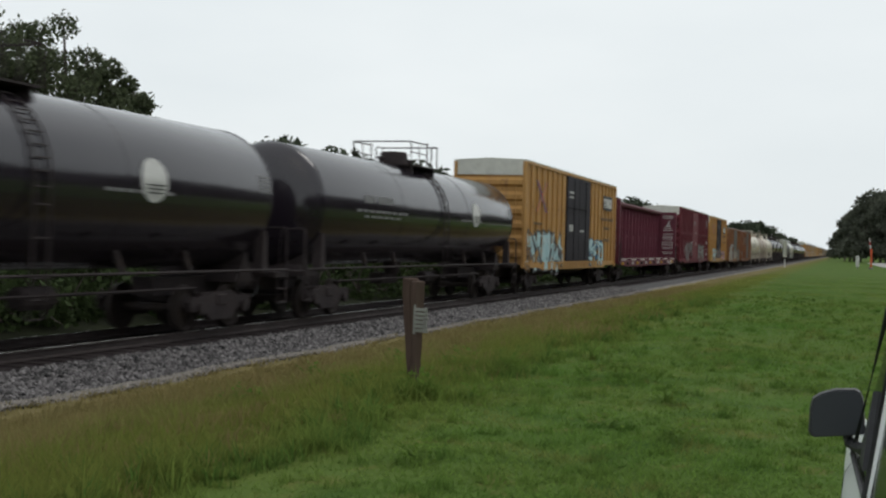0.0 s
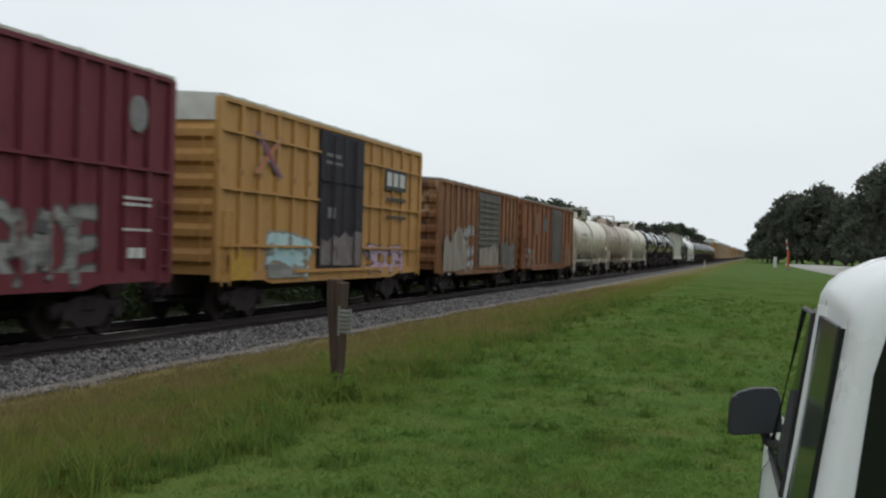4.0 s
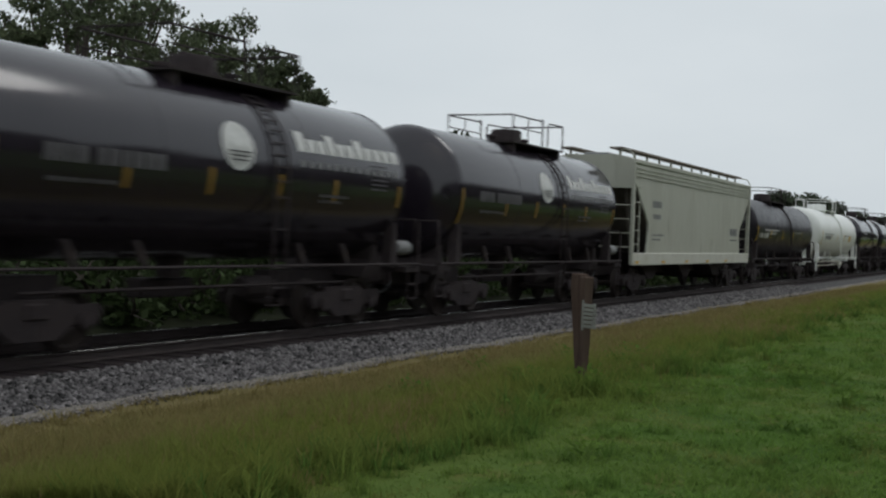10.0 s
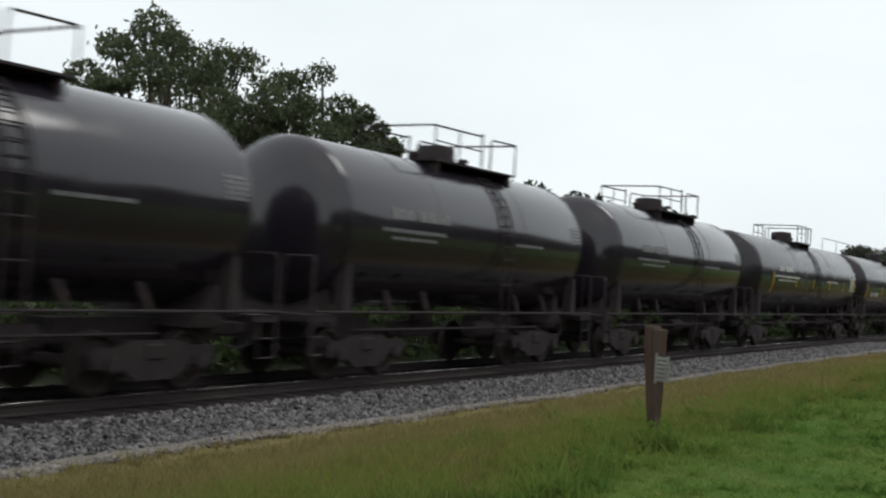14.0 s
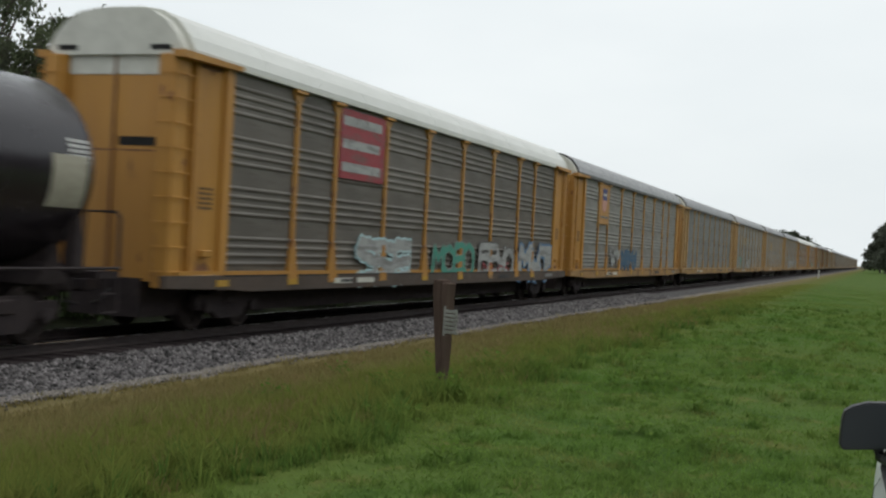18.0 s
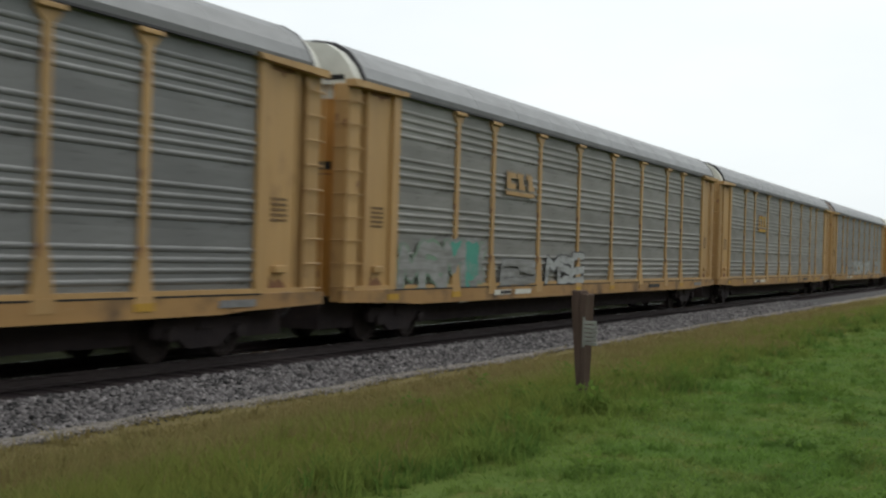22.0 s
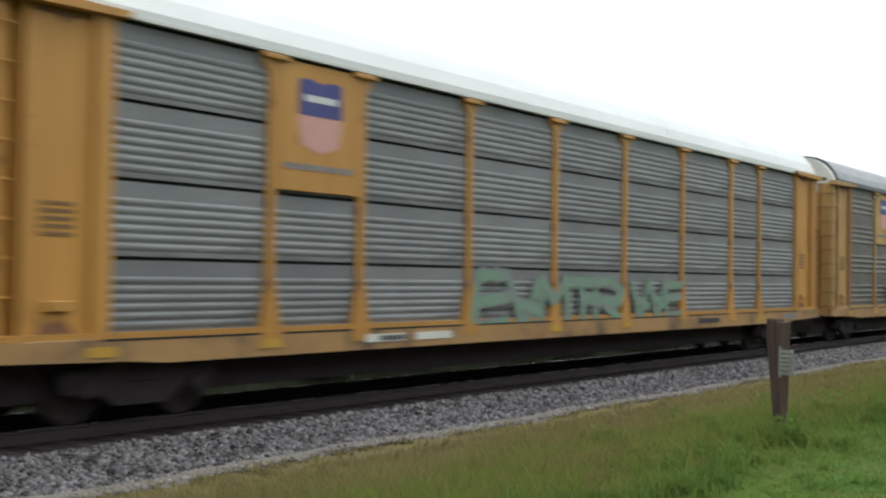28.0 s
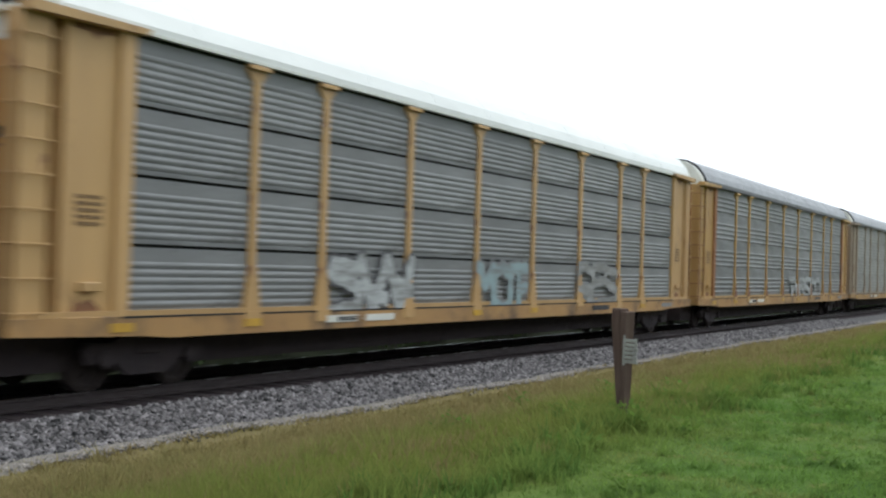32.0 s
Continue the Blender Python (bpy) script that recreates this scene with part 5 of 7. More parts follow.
def ladder(car, x, y, z0, z1, w=0.42, step=0.32, mat="iron", r=0.014, side=True):
    bm = bmesh.new()
    n = int((z1 - z0) / step)
    for k in range(n + 1):
        z = z0 + k * step
        if side:
            tube(bm, [(x - 0.06, y - w / 2, z), (x, y - w / 2, z), (x, y + w / 2, z), (x - 0.06, y + w / 2, z)], r, 5)
        else:
            tube(bm, [(x - w / 2, y, z), (x + w / 2, y, z)], r, 5)
    for s in (-1, 1):
        if side:
            tube(bm, [(x, y + s * w / 2, z0 - 0.1), (x, y + s * w / 2, z1)], r * 1.3, 5)
        else:
            tube(bm, [(x + s * w / 2, y, z0 - 0.1), (x + s * w / 2, y, z1)], r * 1.3, 5)
    return part("ladder", bm, mat, car)


def tank_car(name, label, L, paint, fittings, R=1.5, top=4.24, walkway=False, logo=False, spills=0, stripes="mark_yellow", plates=True, seed=0, placard=None, lit="mark_white",
             dome_y=-0.1, rail_y=(-1.1, 1.3), ladder_y=0.55, text_at=None, stripe_at=None, placard_at=None, logo_at=(-1.0, 3.1), rail_h=0.75, sill_paint=None, dome_r=0.42):
    """A tank car: shell with domed heads, manway and railing, ladder, side bars, saddles, end platforms."""
    car = thing(name, label, "railway car", "cars of the freight train")
    zc = top - R
    half = L / 2 - 0.82
    prof = [(R * math.sin(a), -half + 0.62 - 0.62 * math.cos(a)) for a in [radians(k) for k in (2, 12, 22, 32, 42, 52, 62, 70, 78, 84, 90)]]
    full = prof + [(R, -half * 0.33), (R, half * 0.33)] + [(r_, -y_) for r_, y_ in reversed(prof)]
    shell = part("tank_shell", lathe(bmesh.new(), full, 48, "y", (0, 0, zc)), paint, car, smooth=True)
    on = lambda z: math.sqrt(max(0.0, R * R - (z - zc) ** 2))
    for a in (-half + 0.62, -half * 0.34, half * 0.33, half - 0.62):
        part("weld_seam", lathe(bmesh.new(), [(R, a - 0.03), (R + 0.008, a - 0.02), (R + 0.008, a + 0.02), (R, a + 0.03)], 48, "y", (0, 0, zc)), paint, shell)
    # dome, platform and railing
    zt = zc + R
    dome = part("manway_dome", lathe(bmesh.new(), [(dome_r, -0.25), (dome_r, 0.34), (dome_r - 0.04, 0.40), (0.1, 0.43)], 20, "z", (0, dome_y, zt)), fittings, car, smooth=True)
    bm = bmesh.new()
    ra, rb = rail_y
    box(bm, -0.95, 0.95, ra, rb, zt - 0.06, zt - 0.02)
    for yy in (ra + 0.2, rb - 0.2):
        box(bm, -0.9, 0.9, yy - 0.04, yy + 0.04, zt - 0.45, zt - 0.06)
    part("platform", bm, fittings, car)
    bm = bmesh.new()
    la, lb = ladder_y - 0.2, ladder_y + 0.2
    for s in (1, -1):
        tube(bm, [(s * 0.92, ra, zt - 0.02), (s * 0.92, ra, zt + 0.64), (s * 0.92, la - 0.1, zt + 0.66), (s * 0.92, la, zt + 0.72), (s * 0.92, la + 0.01, zt)], 0.022, 6)
        tube(bm, [(s * 0.92, lb, zt), (s * 0.92, lb + 0.01, zt + 0.57), (s * 0.92, lb + 0.11, zt + 0.64), (s * 0.92, rb, zt + 0.66), (s * 0.92, rb, zt - 0.02)], 0.022, 6)
        if dome_r < 0.5:
            tube(bm, [(s * 0.92, ra, zt + 0.34), (s * 0.92, la, zt + 0.34)], 0.016, 5)
        for q in ((0.5,) if dome_r < 0.5 else ()):
            y_ = ra + (la - ra) * q
            tube(bm, [(s * 0.92, y_, zt), (s * 0.92, y_, zt + 0.65)], 0.016, 5)
    for yy in (ra, rb):
        tube(bm, [(-0.92, yy, zt + 0.65), (0.92, yy, zt + 0.65)], 0.022, 6)
    part("railing", bm, fittings, car)
    for k, yy in enumerate((dome_y - 0.65, dome_y + 0.6, dome_y + 0.95)):
        part("valve", lathe(bmesh.new(), [(0.09, -0.1), (0.09, 0.14), (0.13, 0.15), (0.13, 0.22), (0.04, 0.24)], 10, "z", (0.15 * (k - 1), yy, zt)), fittings, car)
    # ladder down the side, following the shell
    bm = bmesh.new()
    path = [(on(z) + 0.06, z) for z in [zc + R * q for q in (0.86, 0.7, 0.5, 0.25, 0.0)]] + [(R + 0.06, zc - 0.5), (R + 0.03, 1.1), (R - 0.03, 0.55)]
    for s in (-0.2, 0.2):
        tube(bm, [(x, ladder_y + s, z) for x, z in path], 0.022, 5)
    for k in range(14):
        f_ = k / 13 * (len(path) - 1)
        i = min(int(f_), len(path) - 2)
        x = path[i][0] + (path[i + 1][0] - path[i][0]) * (f_ - i)
        z = path[i][1] + (path[i + 1][1] - path[i][1]) * (f_ - i)
        tube(bm, [(x, la, z), (x, lb, z)], 0.014, 5)
    part("ladder", bm, fittings, car)
    # side bars, struts, saddles, end sills
    E_ = L / 2 - 0.48
    for s in (1, -1):
        bm = tube(bmesh.new(), [(s * 1.47, -E_, 1.22), (s * 1.47, E_, 1.22)], 0.028, 6)
        part("side_rail", bm, fittings, car)
    st = shared(("strut", fittings), lambda: slab(bmesh.new(), [(-0.30, 1.62), (-0.20, 1.62), (0.06, 1.20), (-0.06, 1.20)], 1.36, 1.44))
    for yy in (-half * 0.62, -half * 0.38, half * 0.33, half * 0.58):
        mesh_part("strut", st, fittings, car, at=pose(0, yy, 0))
        mesh_part("strut", st, fittings, car, at=pose(0, yy, 0, 0, 0, 180))
    for s in (-1, 1):
        bm = bmesh.new()
        y1 = s * (half - 0.7)
        slab(bm, [(y1 - 0.45, 0.95), (y1 + 0.45, 0.95), (y1 + 0.16, 1.3), (y1 + 0.10, 1.6), (y1 - 0.10, 1.6), (y1 - 0.16, 1.3)], -0.95, 0.95)
        for sx in (1, -1):
            slab(bm, [(y1 - 0.14, 1.15), (y1 + 0.14, 1.15), (y1 + 0.05, 2.05), (y1 - 0.05, 2.05)], sx * 1.2, sx * 1.42)
        part("saddle", bm, fittings, car)
        bm = boxed(-1.45, 1.45, min(s * (half - 0.25), s * E_), max(s * (half - 0.25), s * E_), 1.05, 1.17, bevel=0.01)
        box(bm, -0.25, 0.25, min(s * (half - 3.2), s * E_), max(s * (half - 3.2), s * E_), 0.70, 1.06)
        part("end_platform", bm, fittings, car)
        for sx in (1, -1):
            bm = bmesh.new()
            tube(bm, [(sx * 1.42, s * E_, 0.50), (sx * 1.42, s * E_, 2.05), (sx * 1.38, s * (E_ - 0.06), 2.14), (sx * 0.8, s * (E_ - 0.05), 2.14), (sx * 0.75, s * (E_ - 0.05), 1.17)], 0.03, 6)
            tube(bm, [(sx * 1.42, s * E_, 0.50), (sx * 1.42, s * (E_ - 0.42), 0.50), (sx * 1.42, s * (E_ - 0.42), 1.1)], 0.022, 5)
            tube(bm, [(sx * 1.42, s * (E_ - 0.42), 0.80), (sx * 1.42, s * E_, 0.80)], 0.018, 5)
            part("end_handrail", bm, fittings, car)
    bm = boxed(-0.55, -0.15, -0.5, 0.9, 0.62, 0.95, bevel=0.03)
    lathe(bm, [(0.16, -0.9), (0.2, -0.85), (0.2, 0.0), (0.16, 0.05)], 12, "y", (0.5, 2.2, 0.8))
    tube(bm, [(0.9, -half * 0.7, 0.86), (0.9, half * 0.7, 0.86)], 0.03, 5)
    part("brake_gear", bm, "iron", car)
    part("bottom_outlet", lathe(bmesh.new(), [(0.22, -0.30), (0.26, -0.05), (0.34, 0.15)], 14, "z", (0, 0, zc - R)), fittings, car)
    if sill_paint:
        part("lower_sill", tube(bmesh.new(), [(1.05, -half * 0.72, 0.98), (1.05, half * 0.3, 0.98)], 0.04, 8), sill_paint, car)
        part("drain_pipe", tube(bmesh.new(), [(1.0, -half * 0.75, 0.74), (1.0, half * 0.2, 0.74), (0.8, half * 0.34, 0.8), (0.4, half * 0.36, 0.95)], 0.035, 8), sill_paint, car)
        part("pipe_elbow", lathe(bmesh.new(), [(0.12, -0.4), (0.17, -0.3), (0.17, 0.25), (0.1, 0.35)], 12, "y", (1.0, half * 0.42, 0.82)), sill_paint, car)
    if walkway:
        for s in (1,):
            bm = bmesh.new()
            box(bm, -0.62, -0.25, -half + 0.2, half - 0.2, zt - 0.02, zt + 0.02)
            tube(bm, [(-0.66, -half + 0.1, zt), (-0.66, -half + 0.1, zt + rail_h), (-0.66, 0.1, zt + rail_h)], 0.018, 5)
            tube(bm, [(-0.66, 0.1, zt + rail_h), (-0.66, half - 0.1, zt + rail_h), (-0.66, half - 0.1, zt)], 0.018, 5)
            for yy in (-half * 0.66, -half * 0.33, half * 0.33, half * 0.66):
                tube(bm, [(-0.66, yy, zt), (-0.66, yy, zt + rail_h)], 0.014, 5)
            part("top_walkway", bm, fittings, car)
        for yy in (-0.2, 0.35, 0.9):
            bm = bmesh.new()
            c0 = [(on(zc + R * q) + 0.004, zc + R * q) for q in (0.98, 0.93, 0.86, 0.78)]
            for (xa, za), (xb, zb), wa, wb in zip(c0, c0[1:], (0.34, 0.26, 0.15), (0.26, 0.15, 0.03)):
                bm.faces.new([bm.verts.new(p) for p in ((xa, yy - wa, za + 0.004), (xa, yy + wa, za + 0.004), (xb, yy + wb, zb + 0.004), (xb, yy - wb, zb + 0.004))])
            part("spill_stain", bm, "spill", car)
    # markings
    if plates:
        ta, tz = text_at or (-half * 0.66, zc + 0.14)
        marks(car, [(ta, ta + 0.8, tz, 0.2, 4), (ta + 0.95, ta + 2.1, tz, 0.2, 6)], 0.008, lit, seed=seed, curve=on)
        if not walkway:
            marks(car, [(-half * 0.72, -half * 0.3, zc - 0.10, 0.07, 9), (-half * 0.66, -half * 0.36, zc - 0.24, 0.06, 6), (half * 0.25, half * 0.5, zc - 0.12, 0.06, 7)], 0.008, lit, seed=seed + 1, curve=on)
        marks(car, [(half - 1.15, half - 0.62, zc + q, 0.05, 3) for q in (0.10, 0.18, 0.26, 0.34, 0.42)], 0.008, lit, seed=seed + 2, curve=on)
    if plates and paint.startswith("tank_white"):
        marks(car, [(half - 1.45, half - 0.75, zc - 0.45, 0.62, 1)], 0.007, "mark_grey", "stencil_plate", seed=seed + 3, curve=on)
        part("valve_box", boxed(R - 0.12, R + 0.06, half - 1.25, half - 0.9, zc - 0.85, zc - 0.5, bevel=0.02), paint, car)
    if stripes:
        for k, y_ in enumerate(stripe_at or [half * q for q in (-0.9, -0.48, -0.155, 0.165, 0.465, 0.87)]):
            marks(car, [(y_ - 0.06, y_ + 0.06, zc - (0.45 if k else 0.7), 0.42 if k else 0.8, 1)], 0.009, stripes, "reflector_stripe", seed=seed + 5 + k, curve=on)
    if placard:
        pa, pz, pw, ph = placard_at or (half * 0.6, zc - 0.35, 0.62, 0.34)
        marks(car, [(pa, pa + pw, pz, ph, 1)], 0.010, placard, "placard", seed=seed + 20, curve=on)
    if logo:
        ly, lz = logo_at
        bm = bmesh.new()
        for rr, a0 in ((0.46, 0),):
            vs = []
            for k in range(20):
                a = k * math.tau / 20
                z = lz + 0.40 * math.sin(a)
                vs.append(bm.verts.new((on(z) + 0.012, ly + 0.44 * math.cos(a), z)))
            c = bm.verts.new((on(lz) + 0.03, ly, lz))
            for k in range(20):
                bm.faces.new((c, vs[k], vs[(k + 1) % 20]))
        bmesh.ops.recalc_face_normals(bm, faces=bm.faces[:])
        part("logo_disc", bm, "mark_white", car, "white round emblem")
        marks(car, [(ly - 0.3 + 0.03 * k, ly + 0.3 - 0.03 * k, lz - 0.1 - 0.07 * k, 0.025, 1) for k in range(3)], 0.034, "mark_black", "emblem_line", curve=on)
    if logo == "named":
        for k in range(11):
            tall = 0.36 if k in (0, 3, 6) else 0.24
            y_ = 1.55 + 0.34 * k
            marks(car, [(y_, y_ + 0.28, 3.22, tall, 1)], 0.01, "mark_white", "name_bar", seed=3 + k, curve=on)
        for k in range(13):
            marks(car, [(1.6 + 0.28 * k, 1.75 + 0.28 * k, 2.95, 0.12, 1)], 0.01, "mark_grey", "name_bar", seed=4, curve=on)
        marks(car, [(-4.5, -3.65, zc - 0.16, 0.24, 4), (-3.5, -2.0, zc - 0.16, 0.24, 6), (-4.4, -3.0, zc - 0.42, 0.06, 6), (2.3, 3.3, zc - 0.36, 0.05, 5), (2.3, 3.1, zc - 0.46, 0.05, 5)], 0.01, "mark_faint", "lettering", seed=30, curve=on)
        marks(car, [(4.1, 4.75, zc + 0.30 - 0.09 * q, 0.035, 3) for q in range(6)], 0.01, "mark_faint", "lettering", seed=31, curve=on)
        part("drain_cap", lathe(bmesh.new(), [(0.13, -0.25), (0.15, -0.1), (0.15, 0.22), (0.12, 0.3)], 14, "y", (1.28, half - 0.2, 1.55)), "mark_grey", car)
    for k in range(spills):
        r = random.Random(seed * 7 + k)
        yy = -half * 0.75 + half * 1.5 * (k + 0.5) / spills
        bm = bmesh.new()
        zs = [zc - 0.42 - 0.15 * r.random() - 0.10 * q for q in range(6)]
        ws = [0.06, 0.2, 0.3, 0.33, 0.28, 0.14]
        prev = None
        for q, (z, w) in enumerate(zip(zs, ws)):
            sh = -0.045 * q
            pair = [bm.verts.new((on(z) + 0.006, yy + sh + sg * w * r.uniform(0.7, 1.2), z)) for sg in (1, -1)]
            if prev:
                bm.faces.new((prev[0], prev[1], pair[1], pair[0]))
            prev = pair
        part("spill_stain", bm, "spill", car)
    running_gear(car, L, 2.75)
    return car


def ribbed_x(half, ribs, base, depth, width=0.09):
    """The side's outer x with its vertical ribs."""
    return lambda y, z: base + (depth if any(abs(y - r_) < width for r_ in ribs) else 0.0)


def boxcar(name, label, L, top, bot, paint, roof, door, door_span, ribs_n, white_top=False, tags=(), marks_at=(), belts=(), rib_depth=0.07, door_style="plug", rail_mat=None, seed=0, emblem=None, cross=None, patches=()):
    """A box car: ribbed sides, corrugated ends, low-pitched roof, door, ladders, sill."""
    car = thing(name, label, "railway car", "cars of the freight train")
    half, X = L / 2 - 0.62, 1.40
    body = part("body", boxed(-X, X, -half, half, bot + 0.25, top - 0.05), paint, car)
    part("roof", prism(bmesh.new(), [(-1.47, top - 0.08), (1.47, top - 0.08), (1.47, top - 0.02), (0.0, top + 0.05), (-1.47, top - 0.02)], -half - 0.03, half + 0.03), roof, car)
    seams = bmesh.new()
    k = -half + 1.2
    while k < half:
        prism(seams, [(-1.46, top - 0.02), (1.46, top - 0.02), (1.46, top + 0.01), (0.0, top + 0.08), (-1.46, top + 0.01)], k, k + 0.06)
        k += 1.25
    part("roof_seams", seams, roof, car)
    d0, d1 = door_span
    ys = [y for y in np.linspace(-half + 0.08, half - 0.08, ribs_n) if not d0 - 0.05 < y < d1 + 0.05]
    rib = shared(("rib", name, round(top, 2)), lambda: slab(bmesh.new(), [(-0.085, bot + 0.30), (0.085, bot + 0.30), (0.085, top - 0.12), (-0.085, top - 0.12)], 0.0, rib_depth))
    for y in ys:
        mesh_part("rib", rib, paint, body, at=pose(X - 0.001, y, 0))
        mesh_part("rib", rib, paint, body, at=pose(-X + 0.001, y, 0, 0, 0, 180))
    for z in belts:
        for a, b in ((-half, d0 - 0.02), (d1 + 0.02, half)):
            part("belt_rail", boxed(X, X + rib_depth + 0.02, a, b, z, z + 0.06), paint, car)
    for s in (1, -1):
        part("side_sill", slab(bmesh.new(), [(-half, bot + 0.33), (half, bot + 0.33), (half, bot + 0.12), (half - 2.6, bot + 0.1), (half - 3.2, bot), (-half + 3.2, bot), (-half + 2.6, bot + 0.1), (-half, bot + 0.12)], s * (X - 0.05), s * (X + rib_depth * 0.6)), rail_mat or paint, car)
        part("top_chord", boxed(min(s * (X - 0.02), s * (X + rib_depth)), max(s * (X - 0.02), s * (X + rib_depth)), -half, half, top - 0.17, top - 0.05), paint, car)
    # ends with deep horizontal corrugations
    for s in (1, -1):
        bm = bmesh.new()
        lim = top - 0.65 if white_top else top - 0.15
        z = bot + 0.45
        while z < lim - 0.2:
            slab_pts = [(s * (half - 0.01), z), (s * (half + 0.11), z + 0.10), (s * (half + 0.11), z + 0.26), (s * (half - 0.01), z + 0.40)]
            slab(bm, slab_pts, -X + 0.08, X - 0.08)
            z += 0.56
        part("end_corrugation", bm, paint, car)
        for sx in (1, -1):
            part("corner_post", boxed(sx * X - 0.07, sx * X + 0.07, s * half - 0.09, s * half + 0.09, bot + 0.1, top - 0.1, bevel=0.015), paint, car)
        if white_top:
            part("end_top_panel", boxed(-X, X, min(s * half, s * (half + 0.05)), max(s * half, s * (half + 0.05)), top - 0.62, top - 0.02), "roof_white", car, "dirty white upper end panel")
        ladder(car, X + 0.1, s * (half - 0.35), bot + 0.1, bot + 1.7, mat=paint)
        part("ladder", tube(bmesh.new(), [(X - 0.3, s * (half + 0.18), bot + 0.5), (X - 0.3, s * (half + 0.18), bot + 3.4)], 0.02, 5), paint, car)
        bm = bmesh.new()
        tube(bm, [(X + 0.05, s * (half - 0.15), bot + 0.15), (X + 0.05, s * (half - 0.15), bot - 0.28), (X + 0.05, s * (half - 0.6), bot - 0.28), (X + 0.05, s * (half - 0.6), bot + 0.15)], 0.02, 5)
        part("stirrup_step", bm, "iron", car)
    # doors
    dp = rib_depth + 0.01
    if door_style == "plug":
        m_ = (d0 + d1) / 2
        for a, b in ((d0, m_ - 0.02), (m_ + 0.02, d1)):
            dr = part("door", boxed(X - 0.02, X + dp, a, b, bot + 0.35, top - 0.2, bevel=0.02), door, car)
            for f_ in (0.64,):
                zz = bot + 0.35 + f_ * (top - bot - 0.55)
                part("door_rib", boxed(X + dp, X + dp + 0.035, a + 0.05, b - 0.05, zz - 0.03, zz + 0.03), door, dr)
            part("lock_bar", tube(bmesh.new(), [(X + dp + 0.05, (a + b) / 2, bot + 0.4), (X + dp + 0.05, (a + b) / 2, top - 0.3)], 0.022, 6), door, dr)
    else:
        dr = part("door", boxed(X - 0.02, X + 0.03, d0, d1, bot + 0.35, top - 0.2), door, car)
        z = bot + 0.5
        while z < top - 0.35:
            part("door_rib", slab(bmesh.new(), [(d0 + 0.04, z), (d1 - 0.04, z), (d1 - 0.04, z + 0.13), (d0 + 0.04, z + 0.13)], X + 0.03, X + dp), door, dr)
            z += 0.24 if door_style == "ribbed" else 0.9
    part("door_track", boxed(X, X + dp + 0.03, d0 - (1.8 if door_style == "plug" else 0.2), d1 + 1.8, bot + 0.24, bot + 0.33), paint, car)
    part("centre_sill", boxed(-0.3, 0.3, -half, half, 0.62, bot + 0.26), "iron", car)
    part("far_door", boxed(-X - dp, -X + 0.02, d0, d1, bot + 0.35, top - 0.2), door, car)
    at = ribbed_x(half, ys, X, rib_depth)
    for t_ in tags:
        y0, z0, w, h, n, fill, line, sd, st = t_
        graffiti(car, y0, z0, w, h, n, fill, line, at, sd, st)
    for k, (mat, rows) in enumerate(marks_at):
        marks(car, rows, X + rib_depth + 0.012 + 0.006 * k, mat, seed=seed + k)
    r = random.Random(seed + 90)
    for y0, y1, z0, z1, mat in patches:
        # bare or overpainted patches with ragged edges
        n = 7
        low = [(y0 + (y1 - y0) * k / n, z0 + r.uniform(0, 0.06) * (z1 - z0)) for k in range(n + 1)]
        high = [(y1 - (y1 - y0) * k / n, z1 - r.uniform(0, 0.4) * (z1 - z0)) for k in range(n + 1)]
        on_door = d0 - 0.1 < (y0 + y1) / 2 < d1 + 0.1
        x0 = X + (dp if on_door else rib_depth) + 0.001
        part("worn_patch", slab(bmesh.new(), low + high, x0, x0 + 0.004), mat, car, "worn patch of pale paint")
    if cross:
        yc, zc, w, h = cross
        for k, (sx, q, mat) in enumerate(((1, 0.17, "mark_grey"), (-1, 0.17, "spray_blue"), (1, 0.09, "mark_orange"), (-1, 0.09, "spray_red"))):
            a, b = yc - sx * w / 2, yc + sx * w / 2
            bm = slab(bmesh.new(), [(a - q, zc - h / 2), (a + q, zc - h / 2), (b + q, zc + h / 2), (b - q, zc + h / 2)], X + rib_depth + 0.002, X + rib_depth + 0.006 + 0.003 * k)
            part("painted_cross_stroke", bm, mat, car)
    if emblem:
        ye, ze = emblem
        part("emblem", lathe(bmesh.new(), [(0.36, 0.0), (0.36, 0.006), (0.33, 0.008)], 20, "x", (X + rib_depth + 0.004, ye, ze)), "mark_grey", car, "faded round emblem")
    running_gear(car, L, 3.0)
    return car


